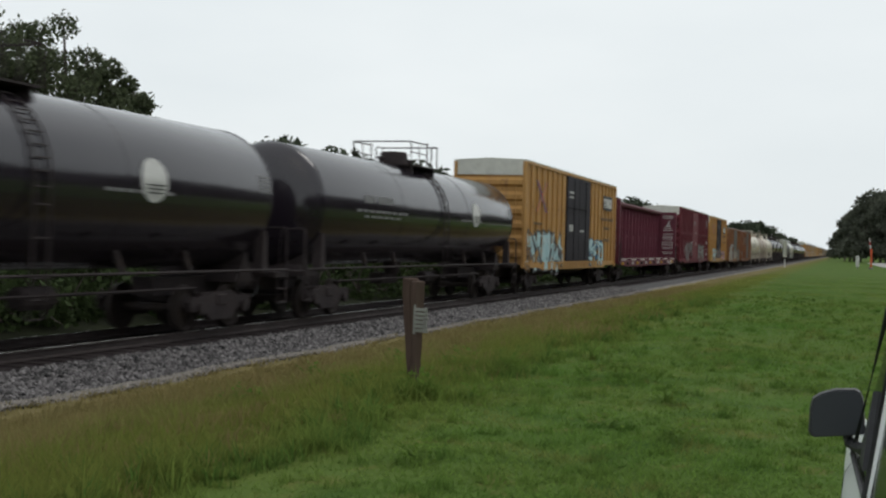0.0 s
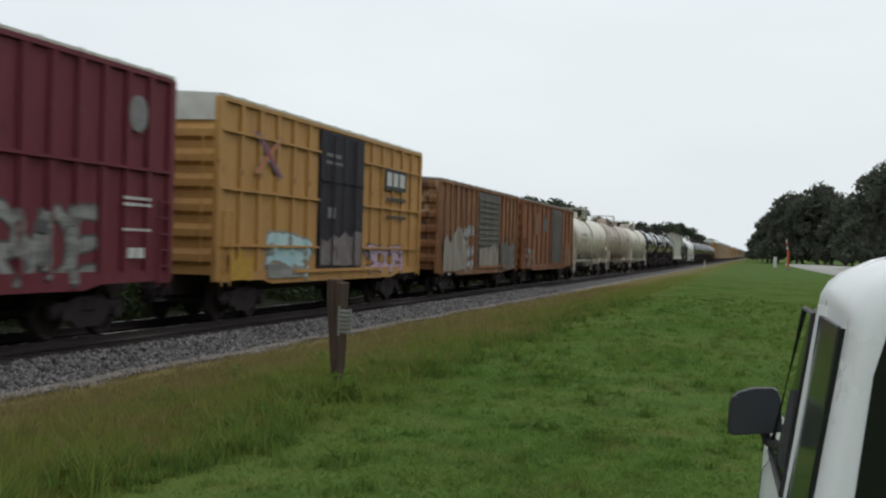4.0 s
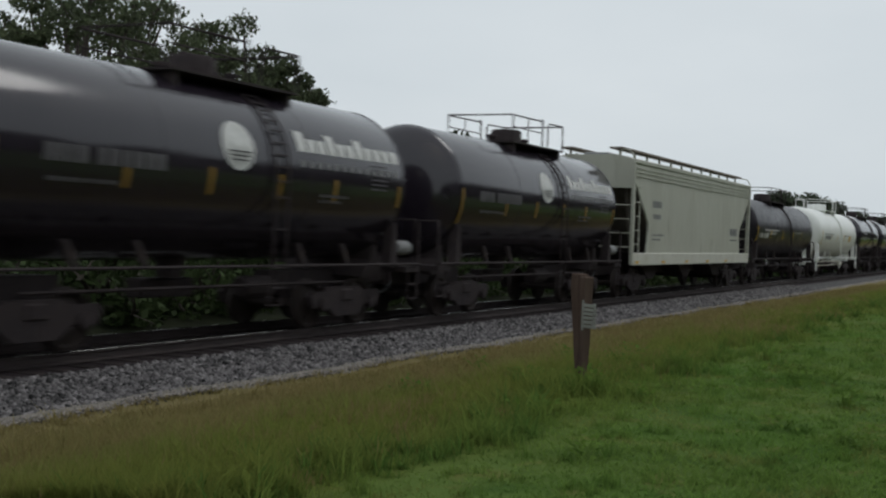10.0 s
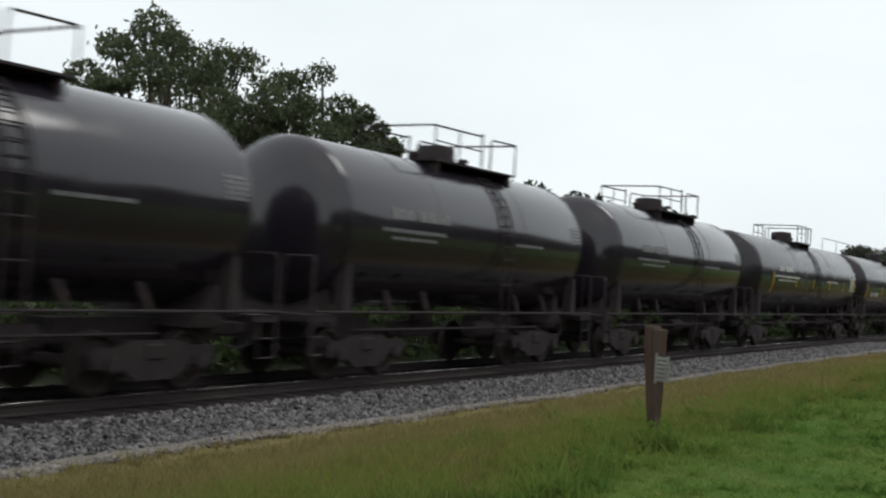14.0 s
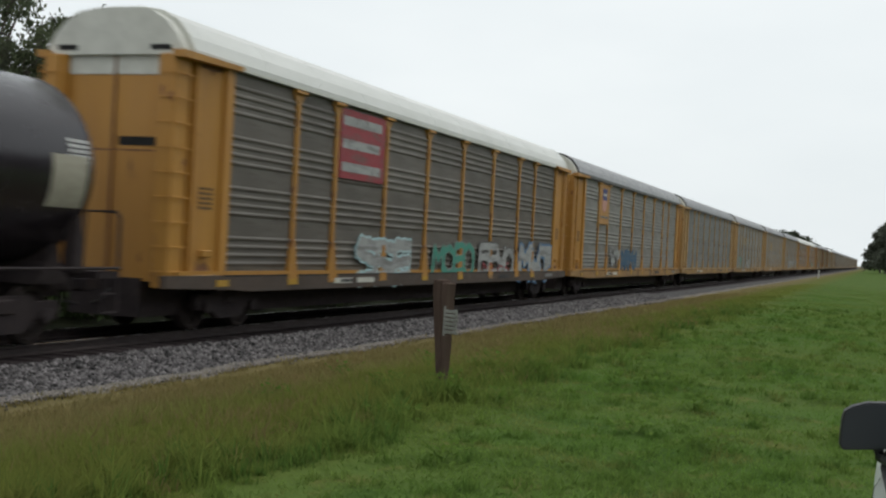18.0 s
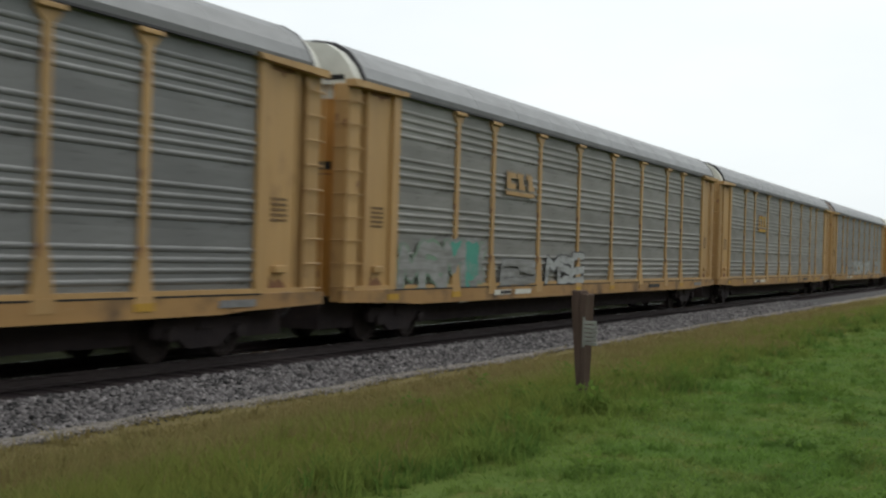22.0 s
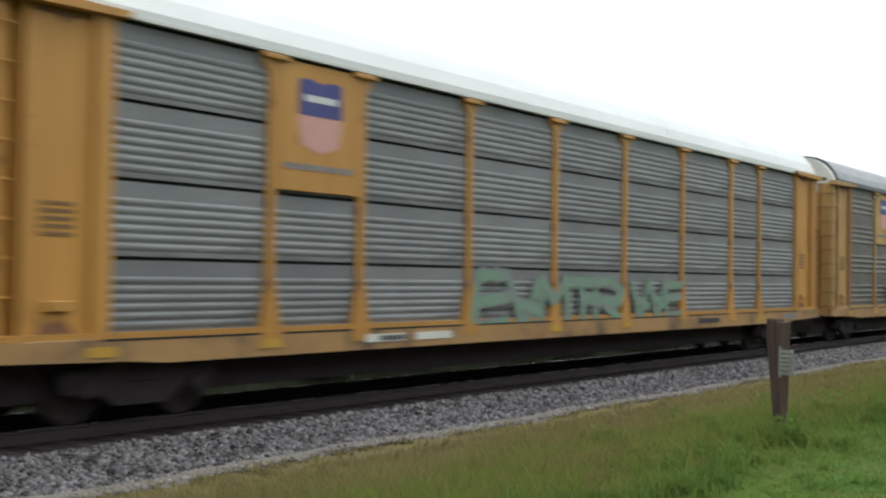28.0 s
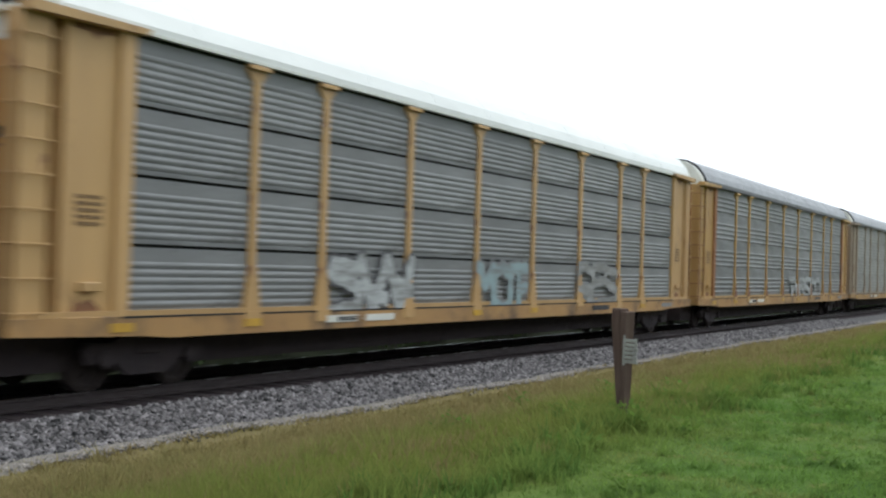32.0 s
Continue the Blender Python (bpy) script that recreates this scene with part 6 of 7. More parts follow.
def centerbeam(L):
    car = thing("centerbeam_flatcar", "empty dark red centerbeam flatcar with bulkhead ends", "railway car", "cars of the freight train")
    half = L / 2 - 0.75
    deck = part("deck", boxed(-1.4, 1.4, -half, half, 1.05, 1.21, bevel=0.01), "beam_maroon", car)
    for s in (1, -1):
        part("side_sill", slab(bmesh.new(), [(-half, 1.2), (half, 1.2), (half, 1.0), (half - 3, 0.86), (-half + 3, 0.86), (-half, 1.0)], s * 1.33, s * 1.43), "beam_maroon", car)
    for k in range(14):
        y = -half + 1 + k * (2 * half - 2) / 13
        part("winch", boxed(1.43, 1.52, y - 0.12, y + 0.12, 0.98, 1.12, bevel=0.01), ("mark_yellow", "iron", "mark_white")[k % 3], car)
        part("deck_riser", boxed(0.25, 1.38, y - 0.06, y + 0.06, 1.21, 1.30), "hopper_sill" if k % 2 else "beam_maroon", deck)
    part("top_chord", prism(bmesh.new(), [(-0.24, 4.48), (0.24, 4.48), (0.30, 4.62), (0.20, 4.72), (-0.20, 4.72), (-0.30, 4.62)], -half, half), "beam_maroon", car)
    n = 18
    step = (2 * half - 1.2) / n
    post = shared("beam_post", lambda: boxed(-0.13, 0.13, -0.07, 0.07, 1.2, 4.5, bevel=0.012))
    for k in range(n + 1):
        mesh_part("post", post, "beam_maroon", car, at=pose(0, -half + 0.6 + k * step, 0))
    for k in range(n):
        y = -half + 0.6 + k * step
        a, b = (y + 0.06, y + step - 0.06) if k % 2 else (y + step - 0.06, y + 0.06)
        q = 0.06 if k % 2 else -0.06
        part("diagonal", slab(bmesh.new(), [(a, 1.25), (a + q, 1.25), (b, 2.75), (b - q, 2.75)], -0.05, 0.05), "beam_maroon", car)
    for s in (1, -1):
        y = s * (half - 0.22)
        bh = part("bulkhead", boxed(-1.4, 1.4, y - 0.2, y + 0.2, 1.2, 4.66, bevel=0.03), "beam_maroon", car)
        bm = bmesh.new()
        r = random.Random(5 + s)
        yy = y - 0.206
        for z, h in ((4.35, 0.05), (4.2, 0.06), (3.42, 0.05), (3.3, 0.05), (3.02, 0.06), (2.88, 0.04), (2.78, 0.04), (2.68, 0.04), (2.58, 0.04), (2.4, 0.05), (2.22, 0.07), (2.05, 0.04), (1.95, 0.04), (1.7, 0.04), (1.6, 0.05)):
            for xc, wf in ((0.85, 1.0), (-0.35, 0.55)):
                w = wf * r.uniform(0.6, 0.9)
                for q in range(5):
                    box(bm, xc - w / 2 + q * w / 5, xc - w / 2 + (q + 0.75) * w / 5, yy - 0.003, yy + 0.003, z, z + h)
        part("lettering", bm, "mark_white", bh)["kind"] = "stuff"
        bm = bmesh.new()
        for a, b in (((0.7, 3.6), (1.0, 4.05)), ((1.0, 3.6), (0.85, 3.85)), ((0.72, 3.62), (1.05, 3.62))):
            d = Vector((b[0] - a[0], 0, b[1] - a[1]))
            nn = Vector((-d.z, 0, d.x)).normalized() * 0.03
            A, B = Vector((a[0], yy - 0.004, a[1])), Vector((b[0], yy - 0.004, b[1]))
            bm.faces.new([bm.verts.new(p) for p in (A + nn, B + nn, B - nn, A - nn)])
        part("pictogram", bm, "mark_white", bh)
        ladder(car, 1.45, y, 0.7, 2.2, mat="iron")
    part("reporting_plate", boxed(1.435, 1.45, half - 3.2, half - 2.7, 0.9, 1.18), "mark_white", car)
    running_gear(car, L, 2.7)
    return car


def hopper(L):
    car = thing("covered_hopper", "pale grey-green covered hopper car with a roof walkway", "railway car", "cars of the freight train")
    half, X = L / 2 - 0.65, 1.45
    # body: straight sides with ends that slope in above the trucks
    out = [(-half, 4.45), (half, 4.45), (half - 0.06, 3.85), (half - 0.75, 3.25), (half - 1.72, 2.50), (half - 1.78, 2.25), (half - 1.62, 1.45), (-half + 1.62, 1.45), (-half + 1.78, 2.25), (-half + 1.72, 2.50), (-half + 0.75, 3.25), (-half + 0.06, 3.85)]
    for s in (1, -1):
        part("side_sheet", slab(bmesh.new(), out, s * (X - 0.06), s * X), "hopper", car)
    # the bin's slope sheets have the recess shade in their colour
    part("hopper_bin", slab(bmesh.new(), [(-half + 0.1, 4.44), (half - 0.1, 4.44), (half - 0.12, 3.75), (half - 2.9, 1.46), (-half + 2.9, 1.46), (-half + 0.12, 3.75)], -X + 0.065, X - 0.065), "hopper_shaded", car)
    for s in (1, -1):
        part("end_panel", boxed(-X + 0.02, X - 0.02, s * (half - 0.02) - 0.03, s * (half - 0.02) + 0.03, 3.55, 4.45), "hopper", car)
        for sx in (1, -1):
            part("corner_post", boxed(sx * X - 0.05, sx * X + 0.05, s * half - 0.12, s * half + 0.04, 1.1, 4.4, bevel=0.01), "hopper", car)
            for z in (1.75, 2.2, 2.65, 3.1, 3.6):
                part("handhold", tube(bmesh.new(), [(sx * (X + 0.01), s * (half - 0.04), z), (sx * (X + 0.06), s * (half - 0.06), z), (sx * (X + 0.06), s * (half - 0.56), z), (sx * (X + 0.01), s * (half - 0.58), z)], 0.016, 5), "hopper", car)
            part("ladder_stile", tube(bmesh.new(), [(sx * (X + 0.03), s * (half - 0.58), 1.46), (sx * (X + 0.03), s * (half - 0.58), 3.2)], 0.022, 6), "hopper", car)
            part("end_brace", tube(bmesh.new(), [(sx * (X - 0.35), s * (half - 0.9), 1.5), (sx * (X - 0.35), s * (half - 0.25), 3.6)], 0.045, 6), "hopper_shaded", car)
        for z in (1.65, 2.1, 2.55, 3.0):
            part("end_rung", tube(bmesh.new(), [(-X + 0.1, s * (half - 0.02), z), (X - 0.1, s * (half - 0.02), z)], 0.018, 5), "hopper", car)
        part("roof_grab", tube(bmesh.new(), [(X, s * (half + 0.03), 3.9), (X, s * (half + 0.03), 4.55), (X - 0.15, s * (half + 0.03), 4.75), (0.9, s * (half + 0.03), 4.82)], 0.022, 6), "hopper", car)
    for s in (1, -1):
        part("side_sill", boxed(min(s * (X - 0.05), s * (X + 0.06)), max(s * (X - 0.05), s * (X + 0.06)), -half, half, 1.07, 1.47, bevel=0.015), "hopper_sill", car)
        for k, z in enumerate((3.92, 4.05, 4.18)):
            part("stiffener", boxed(min(s * X, s * (X + 0.035)), max(s * X, s * (X + 0.035)), -half + 0.1, half - 0.1, z, z + 0.06), "hopper", car)
        part("eave", boxed(min(s * (X - 0.1), s * (X + 0.05)), max(s * (X - 0.1), s * (X + 0.05)), -half, half, 4.36, 4.47), "hopper", car)
    part("roof", prism(bmesh.new(), [(-X, 4.45), (X, 4.45), (1.2, 4.55), (0.75, 4.62), (-0.75, 4.62), (-1.2, 4.55)], -half, half), "hopper", car)
    for s in (1, -1):
        bm = boxed(min(s * 0.62, s * 1.05), max(s * 0.62, s * 1.05), -half - 0.1, half + 0.1, 4.80, 4.86)
        part("running_board", bm, "spill", car)
        for k in range(12):
            y = -half + 0.3 + k * (2 * half - 0.6) / 11
            part("board_bracket", boxed(s * 0.85 - 0.03, s * 0.85 + 0.03, y - 0.04, y + 0.04, 4.5, 4.8), "hopper", car)
    part("hatch_trough", boxed(-0.42, 0.42, -half + 0.4, half - 0.4, 4.60, 4.72, bevel=0.03), "roof_zinc", car)
    for k in range(3):
        y = (k - 1) * half * 0.55
        bm = bmesh.new()
        prism_pts = [(y - 1.9, 1.46), (y + 1.9, 1.46), (y + 0.3, 0.55), (y - 0.3, 0.55)]
        slab(bm, prism_pts, -0.95, 0.95)
        part("discharge_bay", bm, "iron", car)
    part("centre_sill", boxed(-0.25, 0.25, -half, half, 0.7, 1.05), "iron", car)
    marks(car, [(-half + 2.2, -half + 3.3, 3.0, 0.22, 4), (-half + 2.3, -half + 3.2, 2.62, 0.16, 3)], X + 0.006, "mark_grey", seed=2)
    marks(car, [(-half + 2.2, -half + 3.6, 2.05, 0.05, 8), (-half + 2.2, -half + 3.2, 1.9, 0.05, 6), (half - 3.5, half - 2.2, 2.2, 0.3, 5), (half - 3.5, half - 2.2, 2.0, 0.05, 8)], X + 0.006, "mark_grey", seed=3)
    marks(car, [(-half + 0.2 + 3.1 * k, -half + 0.55 + 3.1 * k, 1.12, 0.09, 1) for k in range(5)], X + 0.066, "mark_yellow", "reflector_stripe", seed=4)
    running_gear(car, L, 2.3)
    return car


RACK_L = 29.73
POSTS = (-12.45, -9.5, -7.5, -4.5, -1.5, 1.5, 4.5, 7.5, 9.5, 12.45)


def autorack(roof="rack_roof_grey", panel="rack_panel", gaps=True, badge=None, tags=(), fresh=None, white_end=True, yellow="rack_tan", sill="rack_sill", posts=POSTS):
    """A covered autorack: yellow deck sill and posts, corrugated side panels in four tiers, ridged roof, end doors and ladders."""
    tone = {"rack_roof_grey": "grey", "rack_roof_white": "white"}[roof]
    car = thing("autorack_car", f"long autorack car with corrugated grey panels and a {tone} roof", "railway car", "cars of the freight train")
    half = RACK_L / 2 - 0.45
    X = 1.42
    # an added black filler, so the gaps between panels look shaded
    part("core", boxed(-X + 0.12, X - 0.10, -half + 1.0, half - 1.0, 1.0, 5.05), "gap_shade", car)
    for s in (1, -1):
        part("deck_sill", slab(bmesh.new(), [(-half, 1.08), (half, 1.08), (half, 0.86), (half - 2.4, 0.80), (half - 3.0, 0.76), (-half + 3.0, 0.76), (-half + 2.4, 0.80), (-half, 0.86)], s * (X - 0.08), s * (X + 0.045)), sill, car)
        part("sill_lip", boxed(min(s * (X - 0.08), s * (X + 0.02)), max(s * (X - 0.08), s * (X + 0.02)), -half + 0.4, half - 0.4, 1.085, 1.16), yellow, car)
    # a black strip on the sill paints the slot's shade
    part("sill_slot", boxed(X + 0.03, X + 0.048, posts[0], posts[-1], 1.055, 1.084), "gap_shade", car)
    part("underframe", boxed(-0.75, 0.75, -half + 0.3, half - 0.3, 0.30, 1.0), "iron", car)
    tiers = [1.12 + 0.972 * k for k in range(5)]
    edges = list(posts)

    def sheet(w):
        """One tier: rounded ridges below, a flat band above."""
        bm = bmesh.new()
        h = 0.972 - (0.05 if gaps else 0.0)
        prof = [(0.0, 0.0)]
        rows, z0_, pitch, deep, thin_ = (6, 0.07, 0.112, 0.30, 0.95) if gaps else (4, 0.13, 0.165, 0.52, 1.0)
        for k in range(rows):
            z = z0_ + k * pitch
            prof += [(x_ * deep, z + z_ * thin_) for x_, z_ in ((0.0, 0.0), (0.032, 0.014), (0.050, 0.040), (0.048, 0.062), (0.026, 0.082), (0.0, 0.092))]
        prof += [(0.0, h)]
        a = [bm.verts.new((x, -w / 2, z)) for x, z in prof]
        b = [bm.verts.new((x, w / 2, z)) for x, z in prof]
        for k in range(len(prof) - 1):
            bm.faces.new((a[k], b[k], b[k + 1], a[k + 1]))
        bmesh.ops.recalc_face_normals(bm, faces=bm.faces[:])
        return bm

    walls = bmesh.new()
    for i, (a, b) in enumerate(zip(edges, edges[1:])):
        w = round(b - a, 3)
        for k in range(4):
            key = ("panel", w, gaps, panel)
            me = shared(key, lambda: sheet(w))
            mat = panel
            if fresh == (i, k):
                me = shared(("panel", w, gaps, "rack_panel_new"), lambda: sheet(w))
                mat = "rack_panel_new"
            mesh_part("panel", me, mat, car, at=pose(X - 0.05, (a + b) / 2, tiers[k]))
        box(walls, -X - 0.005, -X + 0.12, a + 0.05, b - 0.05, 1.12, 5.0)
    part("far_wall", walls, panel, car)

    def post_mesh():
        bm = slab(bmesh.new(), [(-0.085, 1.05), (0.085, 1.05), (0.085, 4.72), (0.25, 4.88), (0.25, 4.99), (-0.25, 4.99), (-0.25, 4.88), (-0.085, 4.72)], X - 0.05, X + 0.005)
        box(bm, X + 0.012, X + 0.075, -0.27, 0.27, 4.91, 4.985, 0.01)
        slab(bm, [(-0.215, 1.08), (0.215, 1.08), (0.20, 1.2), (0.085, 1.80), (-0.085, 1.80), (-0.20, 1.2)], X - 0.05, X + 0.030)
        slab(bm, [(-0.22, 0.90), (0.22, 0.90), (0.22, 1.0), (0.205, 1.10), (-0.205, 1.10), (-0.22, 1.0)], X - 0.05, X + 0.054)
        return bm

    def foot_mesh():
        return slab(bmesh.new(), [(-0.2, 1.1), (0.2, 1.1), (0.18, 1.24), (0.10, 1.62), (0.03, 1.52), (-0.04, 1.68), (-0.09, 1.56), (-0.18, 1.24)], X + 0.031, X + 0.034)

    pm = shared(("post", yellow), post_mesh)
    rusty = yellow == "rack_rusty"
    fm = shared("rusty_foot", foot_mesh)
    for y in posts[1:-1]:
        p = mesh_part("post", pm, yellow, car, at=pose(0, y, 0))
        if rusty:
            mesh_part("rusty_foot", fm, "rust_foot", p)
    far_posts = bmesh.new()
    for y in posts:
        box(far_posts, -X - 0.05, -X + 0.05, y - 0.09, y + 0.09, 1.05, 5.02)
    part("far_posts", far_posts, yellow, car)
    # roof, with rounded edges
    prof = [(-1.47, 5.02), (1.47, 5.02), (1.47, 5.14), (1.36, 5.38), (1.12, 5.66), (0.80, 5.84), (0.35, 5.91), (-0.35, 5.91), (-0.80, 5.84), (-1.12, 5.66), (-1.36, 5.38), (-1.47, 5.14)]
    part("roof", prism(bmesh.new(), prof, -half + 0.55, half - 0.55), roof, car)
    seam = shared(("seam", roof), lambda: prism(bmesh.new(), [(x * 1.001, z + 0.003) for x, z in prof[2:]], -0.025, 0.025))
    for k in range(12):
        mesh_part("roof_seam", seam, roof, car, at=pose(0, -half + 1.0 + k * (2 * half - 2) / 11, 0))
    bm = bmesh.new()
    for s in (1, -1):
        box(bm, min(s * 1.44, s * 1.485), max(s * 1.44, s * 1.485), -half + 2.4, half - 2.4, 5.0, 5.04)
    part("eave_strip", bm, "mark_black" if roof == "rack_roof_grey" else "roof_white", car)
    if roof == "rack_roof_grey":
        for s in (1, -1):
            part("fascia", boxed(min(s * 1.45, s * 1.478), max(s * 1.45, s * 1.478), -half + 0.6, half - 0.6, 5.041, 5.15), "fascia_grey", car)
    edge = "rack_edge" if rusty else yellow
    # on tan cars a deeper orange paints the recess's shade and rust
    recess = "rack_yellow" if yellow == "rack_tan" else edge
    # ends
    for s in (1, -1):
        yd = s * (half - 0.45)
        span = lambda p, q: (min(s * p, s * q), max(s * p, s * q))
        wide = lambda p, q, sx: (min(sx * p, sx * q), max(sx * p, sx * q))
        P = posts[-1]
        zw = 4.66 if roof == "rack_roof_white" else 4.74
        dr = part("end_door", boxed(-X + 0.15, X - 0.15, min(yd, yd + s * 0.08), max(yd, yd + s * 0.08), 0.95, zw), recess if not rusty else yellow, car)
        part("end_door_top", boxed(-X + 0.12, X - 0.12, min(yd, yd + s * 0.10), max(yd, yd + s * 0.10), zw, 5.02), "roof_white" if white_end else "hood_dull", car)
        part("roof_edge", prism(bmesh.new(), [(x * 1.006, z + 0.012) for x, z in prof[1:] + prof[:1]], min(yd - s * 0.13, yd - s * 0.095), max(yd - s * 0.13, yd - s * 0.095)), "mark_black" if roof == "rack_roof_grey" else "roof_white", car)
        for sx in (1, -1):
            # hinge and door slots are surface strips with their inner shade painted black
            part("hinge_slot", boxed(min(sx * 0.78, sx * 1.2), max(sx * 0.78, sx * 1.2), min(yd + s * 0.19, yd + s * 0.206), max(yd + s * 0.19, yd + s * 0.206), 5.08, 5.18), "gap_shade", dr)
        part("end_hood", prism(bmesh.new(), [(-1.41, 5.0), (1.41, 5.0), (1.41, 5.13), (1.30, 5.36), (1.06, 5.62), (0.76, 5.79), (0.33, 5.85), (-0.33, 5.85), (-0.76, 5.79), (-1.06, 5.62), (-1.30, 5.36), (-1.41, 5.13)], min(yd - s * 0.1, yd + s * 0.2), max(yd - s * 0.1, yd + s * 0.2)), "roof_white" if white_end else "hood_dull", car)
        part("door_slot", boxed(0.12, 0.95, min(yd + s * 0.075, yd + s * 0.09), max(yd + s * 0.075, yd + s * 0.09), 3.38, 3.54), "gap_shade", dr)
        part("door_joint", boxed(-X + 0.16, X - 0.16, min(yd + s * 0.07, yd + s * 0.086), max(yd + s * 0.07, yd + s * 0.086), 3.28, 3.31), "rust_foot", dr)
        part("door_seam", boxed(-0.02, 0.02, min(yd + s * 0.075, yd + s * 0.12), max(yd + s * 0.075, yd + s * 0.12), 0.95, 5.0), "rust_foot", dr)
        for sx in (1, -1):
            part("corner_post", boxed(*wide(X - 0.12, X + 0.035, sx), *span(P - 0.15, P + 0.14), 0.95, 5.0, bevel=0.015), edge, car)
            part("corner_panel", boxed(*wide(X - 0.10, X - 0.045, sx), *span(P + 0.14, P + 1.05), 1.02, 5.0), yellow, car)
            part("corner_back", boxed(*wide(X - 0.42, X - 0.34, sx), *span(P + 0.14, half - 0.2), 0.95, 5.0), recess, car)
            part("panel_return", boxed(*wide(X - 0.34, X - 0.02, sx), *span(P + 1.05, P + 1.12), 1.0, 5.0), yellow, car)
            part("end_post", boxed(*wide(X - 0.34, X - 0.03, sx), *span(P + 1.34, half - 0.12), 0.85, 5.0, bevel=0.02), yellow, car)
            bm = bmesh.new()
            for q in range(9):
                z = 1.15 + 0.44 * q
                tube(bm, [(sx * (X - 0.05), s * (P + 1.30), z), (sx * (X + 0.02), s * (P + 1.30), z), (sx * (X + 0.02), s * (half - 0.07), z), (sx * (X - 0.30), s * (half - 0.07), z)], 0.014, 5)
            for q in (P + 1.32, half - 0.08):
                tube(bm, [(sx * (X + 0.012), s * q, 0.98), (sx * (X + 0.012), s * q, 4.8)], 0.013, 5)
            part("ladder", bm, "rust_foot" if rusty else edge, car)
            y0, y1 = sorted((s * (P + 0.14), s * (P + 1.05)))
            ym = (y0 + y1) / 2
            part("corner_sill", boxed(*wide(X - 0.10, X + 0.03, sx), *span(P + 0.14, P + 1.05), 1.0, 1.09, bevel=0.01), "rack_sill", car)
            part("corner_stain", slab(bmesh.new(), [(ym - 0.28, 1.1), (ym + 0.3, 1.1), (ym + 0.24, 1.2), (ym + 0.05, 1.34), (ym - 0.12, 1.26), (ym - 0.22, 1.38)], sx * (X - 0.046), sx * (X - 0.042)), "rust_foot", car)
            part("corner_stain", slab(bmesh.new(), [(ym - 0.42, 4.98), (ym + 0.43, 4.98), (ym + 0.42, 4.90), (ym + 0.1, 4.86), (ym + 0.02, 4.78), (ym - 0.06, 4.87), (ym - 0.41, 4.88)], sx * (X - 0.046), sx * (X - 0.042)), "rust_foot", car)
            part("door_bracket", boxed(min(sx * (X - 0.045), sx * (X + 0.03)), max(sx * (X - 0.045), sx * (X + 0.03)), ym - 0.18, ym + 0.18, 1.42, 1.55, bevel=0.012), yellow, car)
            part("roof_bracket", slab(bmesh.new(), [(s * (half - 0.1), 4.94), (s * (half - 0.1), 5.07), (s * (half - 2.3), 5.07), (s * (half - 2.2), 4.98)], sx * (X - 0.1), sx * (X + 0.13)), yellow, car)
        ym = s * (posts[-1] + 0.6)
        marks(car, [(ym - 0.25, ym + 0.25, 2.3 + 0.09 * q, 0.05, 4) for q in range(5)], X - 0.04, "mark_brown", "notice_lettering", seed=6)
    for k, (y, w) in enumerate(((-12.45, 0.22), (-9.5, 0.22), (-6.9, 0.5), (-5.6, 0.5), (-1.5, 0.2), (1.5, 0.2), (4.5, 0.2), (6.0, 0.62), (9.5, 0.22), (11.8, 0.5))):
        part("sill_plate", boxed(X + 0.046, X + 0.060, y - w, y + w, 0.87, 0.99), ("sill_yellow", "sill_yellow", "roof_white", "roof_white", "sill_yellow", "sill_yellow", "rack_sill", "mark_black", "sill_yellow", "mark_grey")[k], car)
    marks(car, [(-7.05, -6.4, 0.89, 0.08, 6)], X + 0.064, "mark_black", seed=4)
    if badge:
        a, b, z0, z1, kind = badge
        F = X + 0.012
        yc, zc = (a + b) / 2, (z0 + z1) / 2
        if kind == "shield":
            pl = part("badge_plate", boxed(X - 0.03, F, a, b, z0, z1), yellow, car)
            sh = [(-0.46, 0.62), (-0.27, 0.66), (0, 0.60), (0.27, 0.66), (0.46, 0.62), (0.48, 0.0), (0.4, -0.3), (0, -0.42), (-0.4, -0.3), (-0.48, 0.0)]
            part("shield", slab(bmesh.new(), [(yc + y, zc + z + 0.05) for y, z in sh], F, F + 0.006), "mark_pink", pl)
            part("shield_top", slab(bmesh.new(), [(yc + y * 1.02, zc + z + 0.06) for y, z in sh[:5] + [(0.47, 0.12), (-0.47, 0.12)]], F + 0.004, F + 0.010), "mark_navy", pl)
            part("shield_bars", slab(bmesh.new(), [(yc - 0.36, zc + 0.38), (yc + 0.36, zc + 0.38), (yc + 0.36, zc + 0.48), (yc - 0.36, zc + 0.48)], F + 0.010, F + 0.014), "mark_white", pl)
            marks(car, [(a + 0.15, b - 0.15, zc - 0.62, 0.09, 10)], F + 0.004, "mark_grey", "badge_lettering", seed=9)
        elif kind == "red":
            pl = part("badge_plate", boxed(X - 0.03, F, a, b, z0, z1), "spray_red", car)
            n_ = max(2, int((z1 - z0) / 0.42))
            for j in range(n_):
                zz = z0 + (j + 0.3) * (z1 - z0) / n_
                part("badge_bar", boxed(F, F + 0.006, a + 0.1, b - 0.25 - 0.1 * (j % 2), zz, zz + 0.4 * (z1 - z0) / n_), "spray_white", pl)
        else:
            # three block shapes over a bar, in place of the lettered emblem
            lw = (b - a) / 3
            hz = z1 - z0
            dark = kind == "plate"
            if dark:
                part("badge_plate", boxed(X - 0.03, F - 0.002, a - 0.12, b + 0.12, z0 - 0.1, z1 + 0.12), "sill_yellow", car)
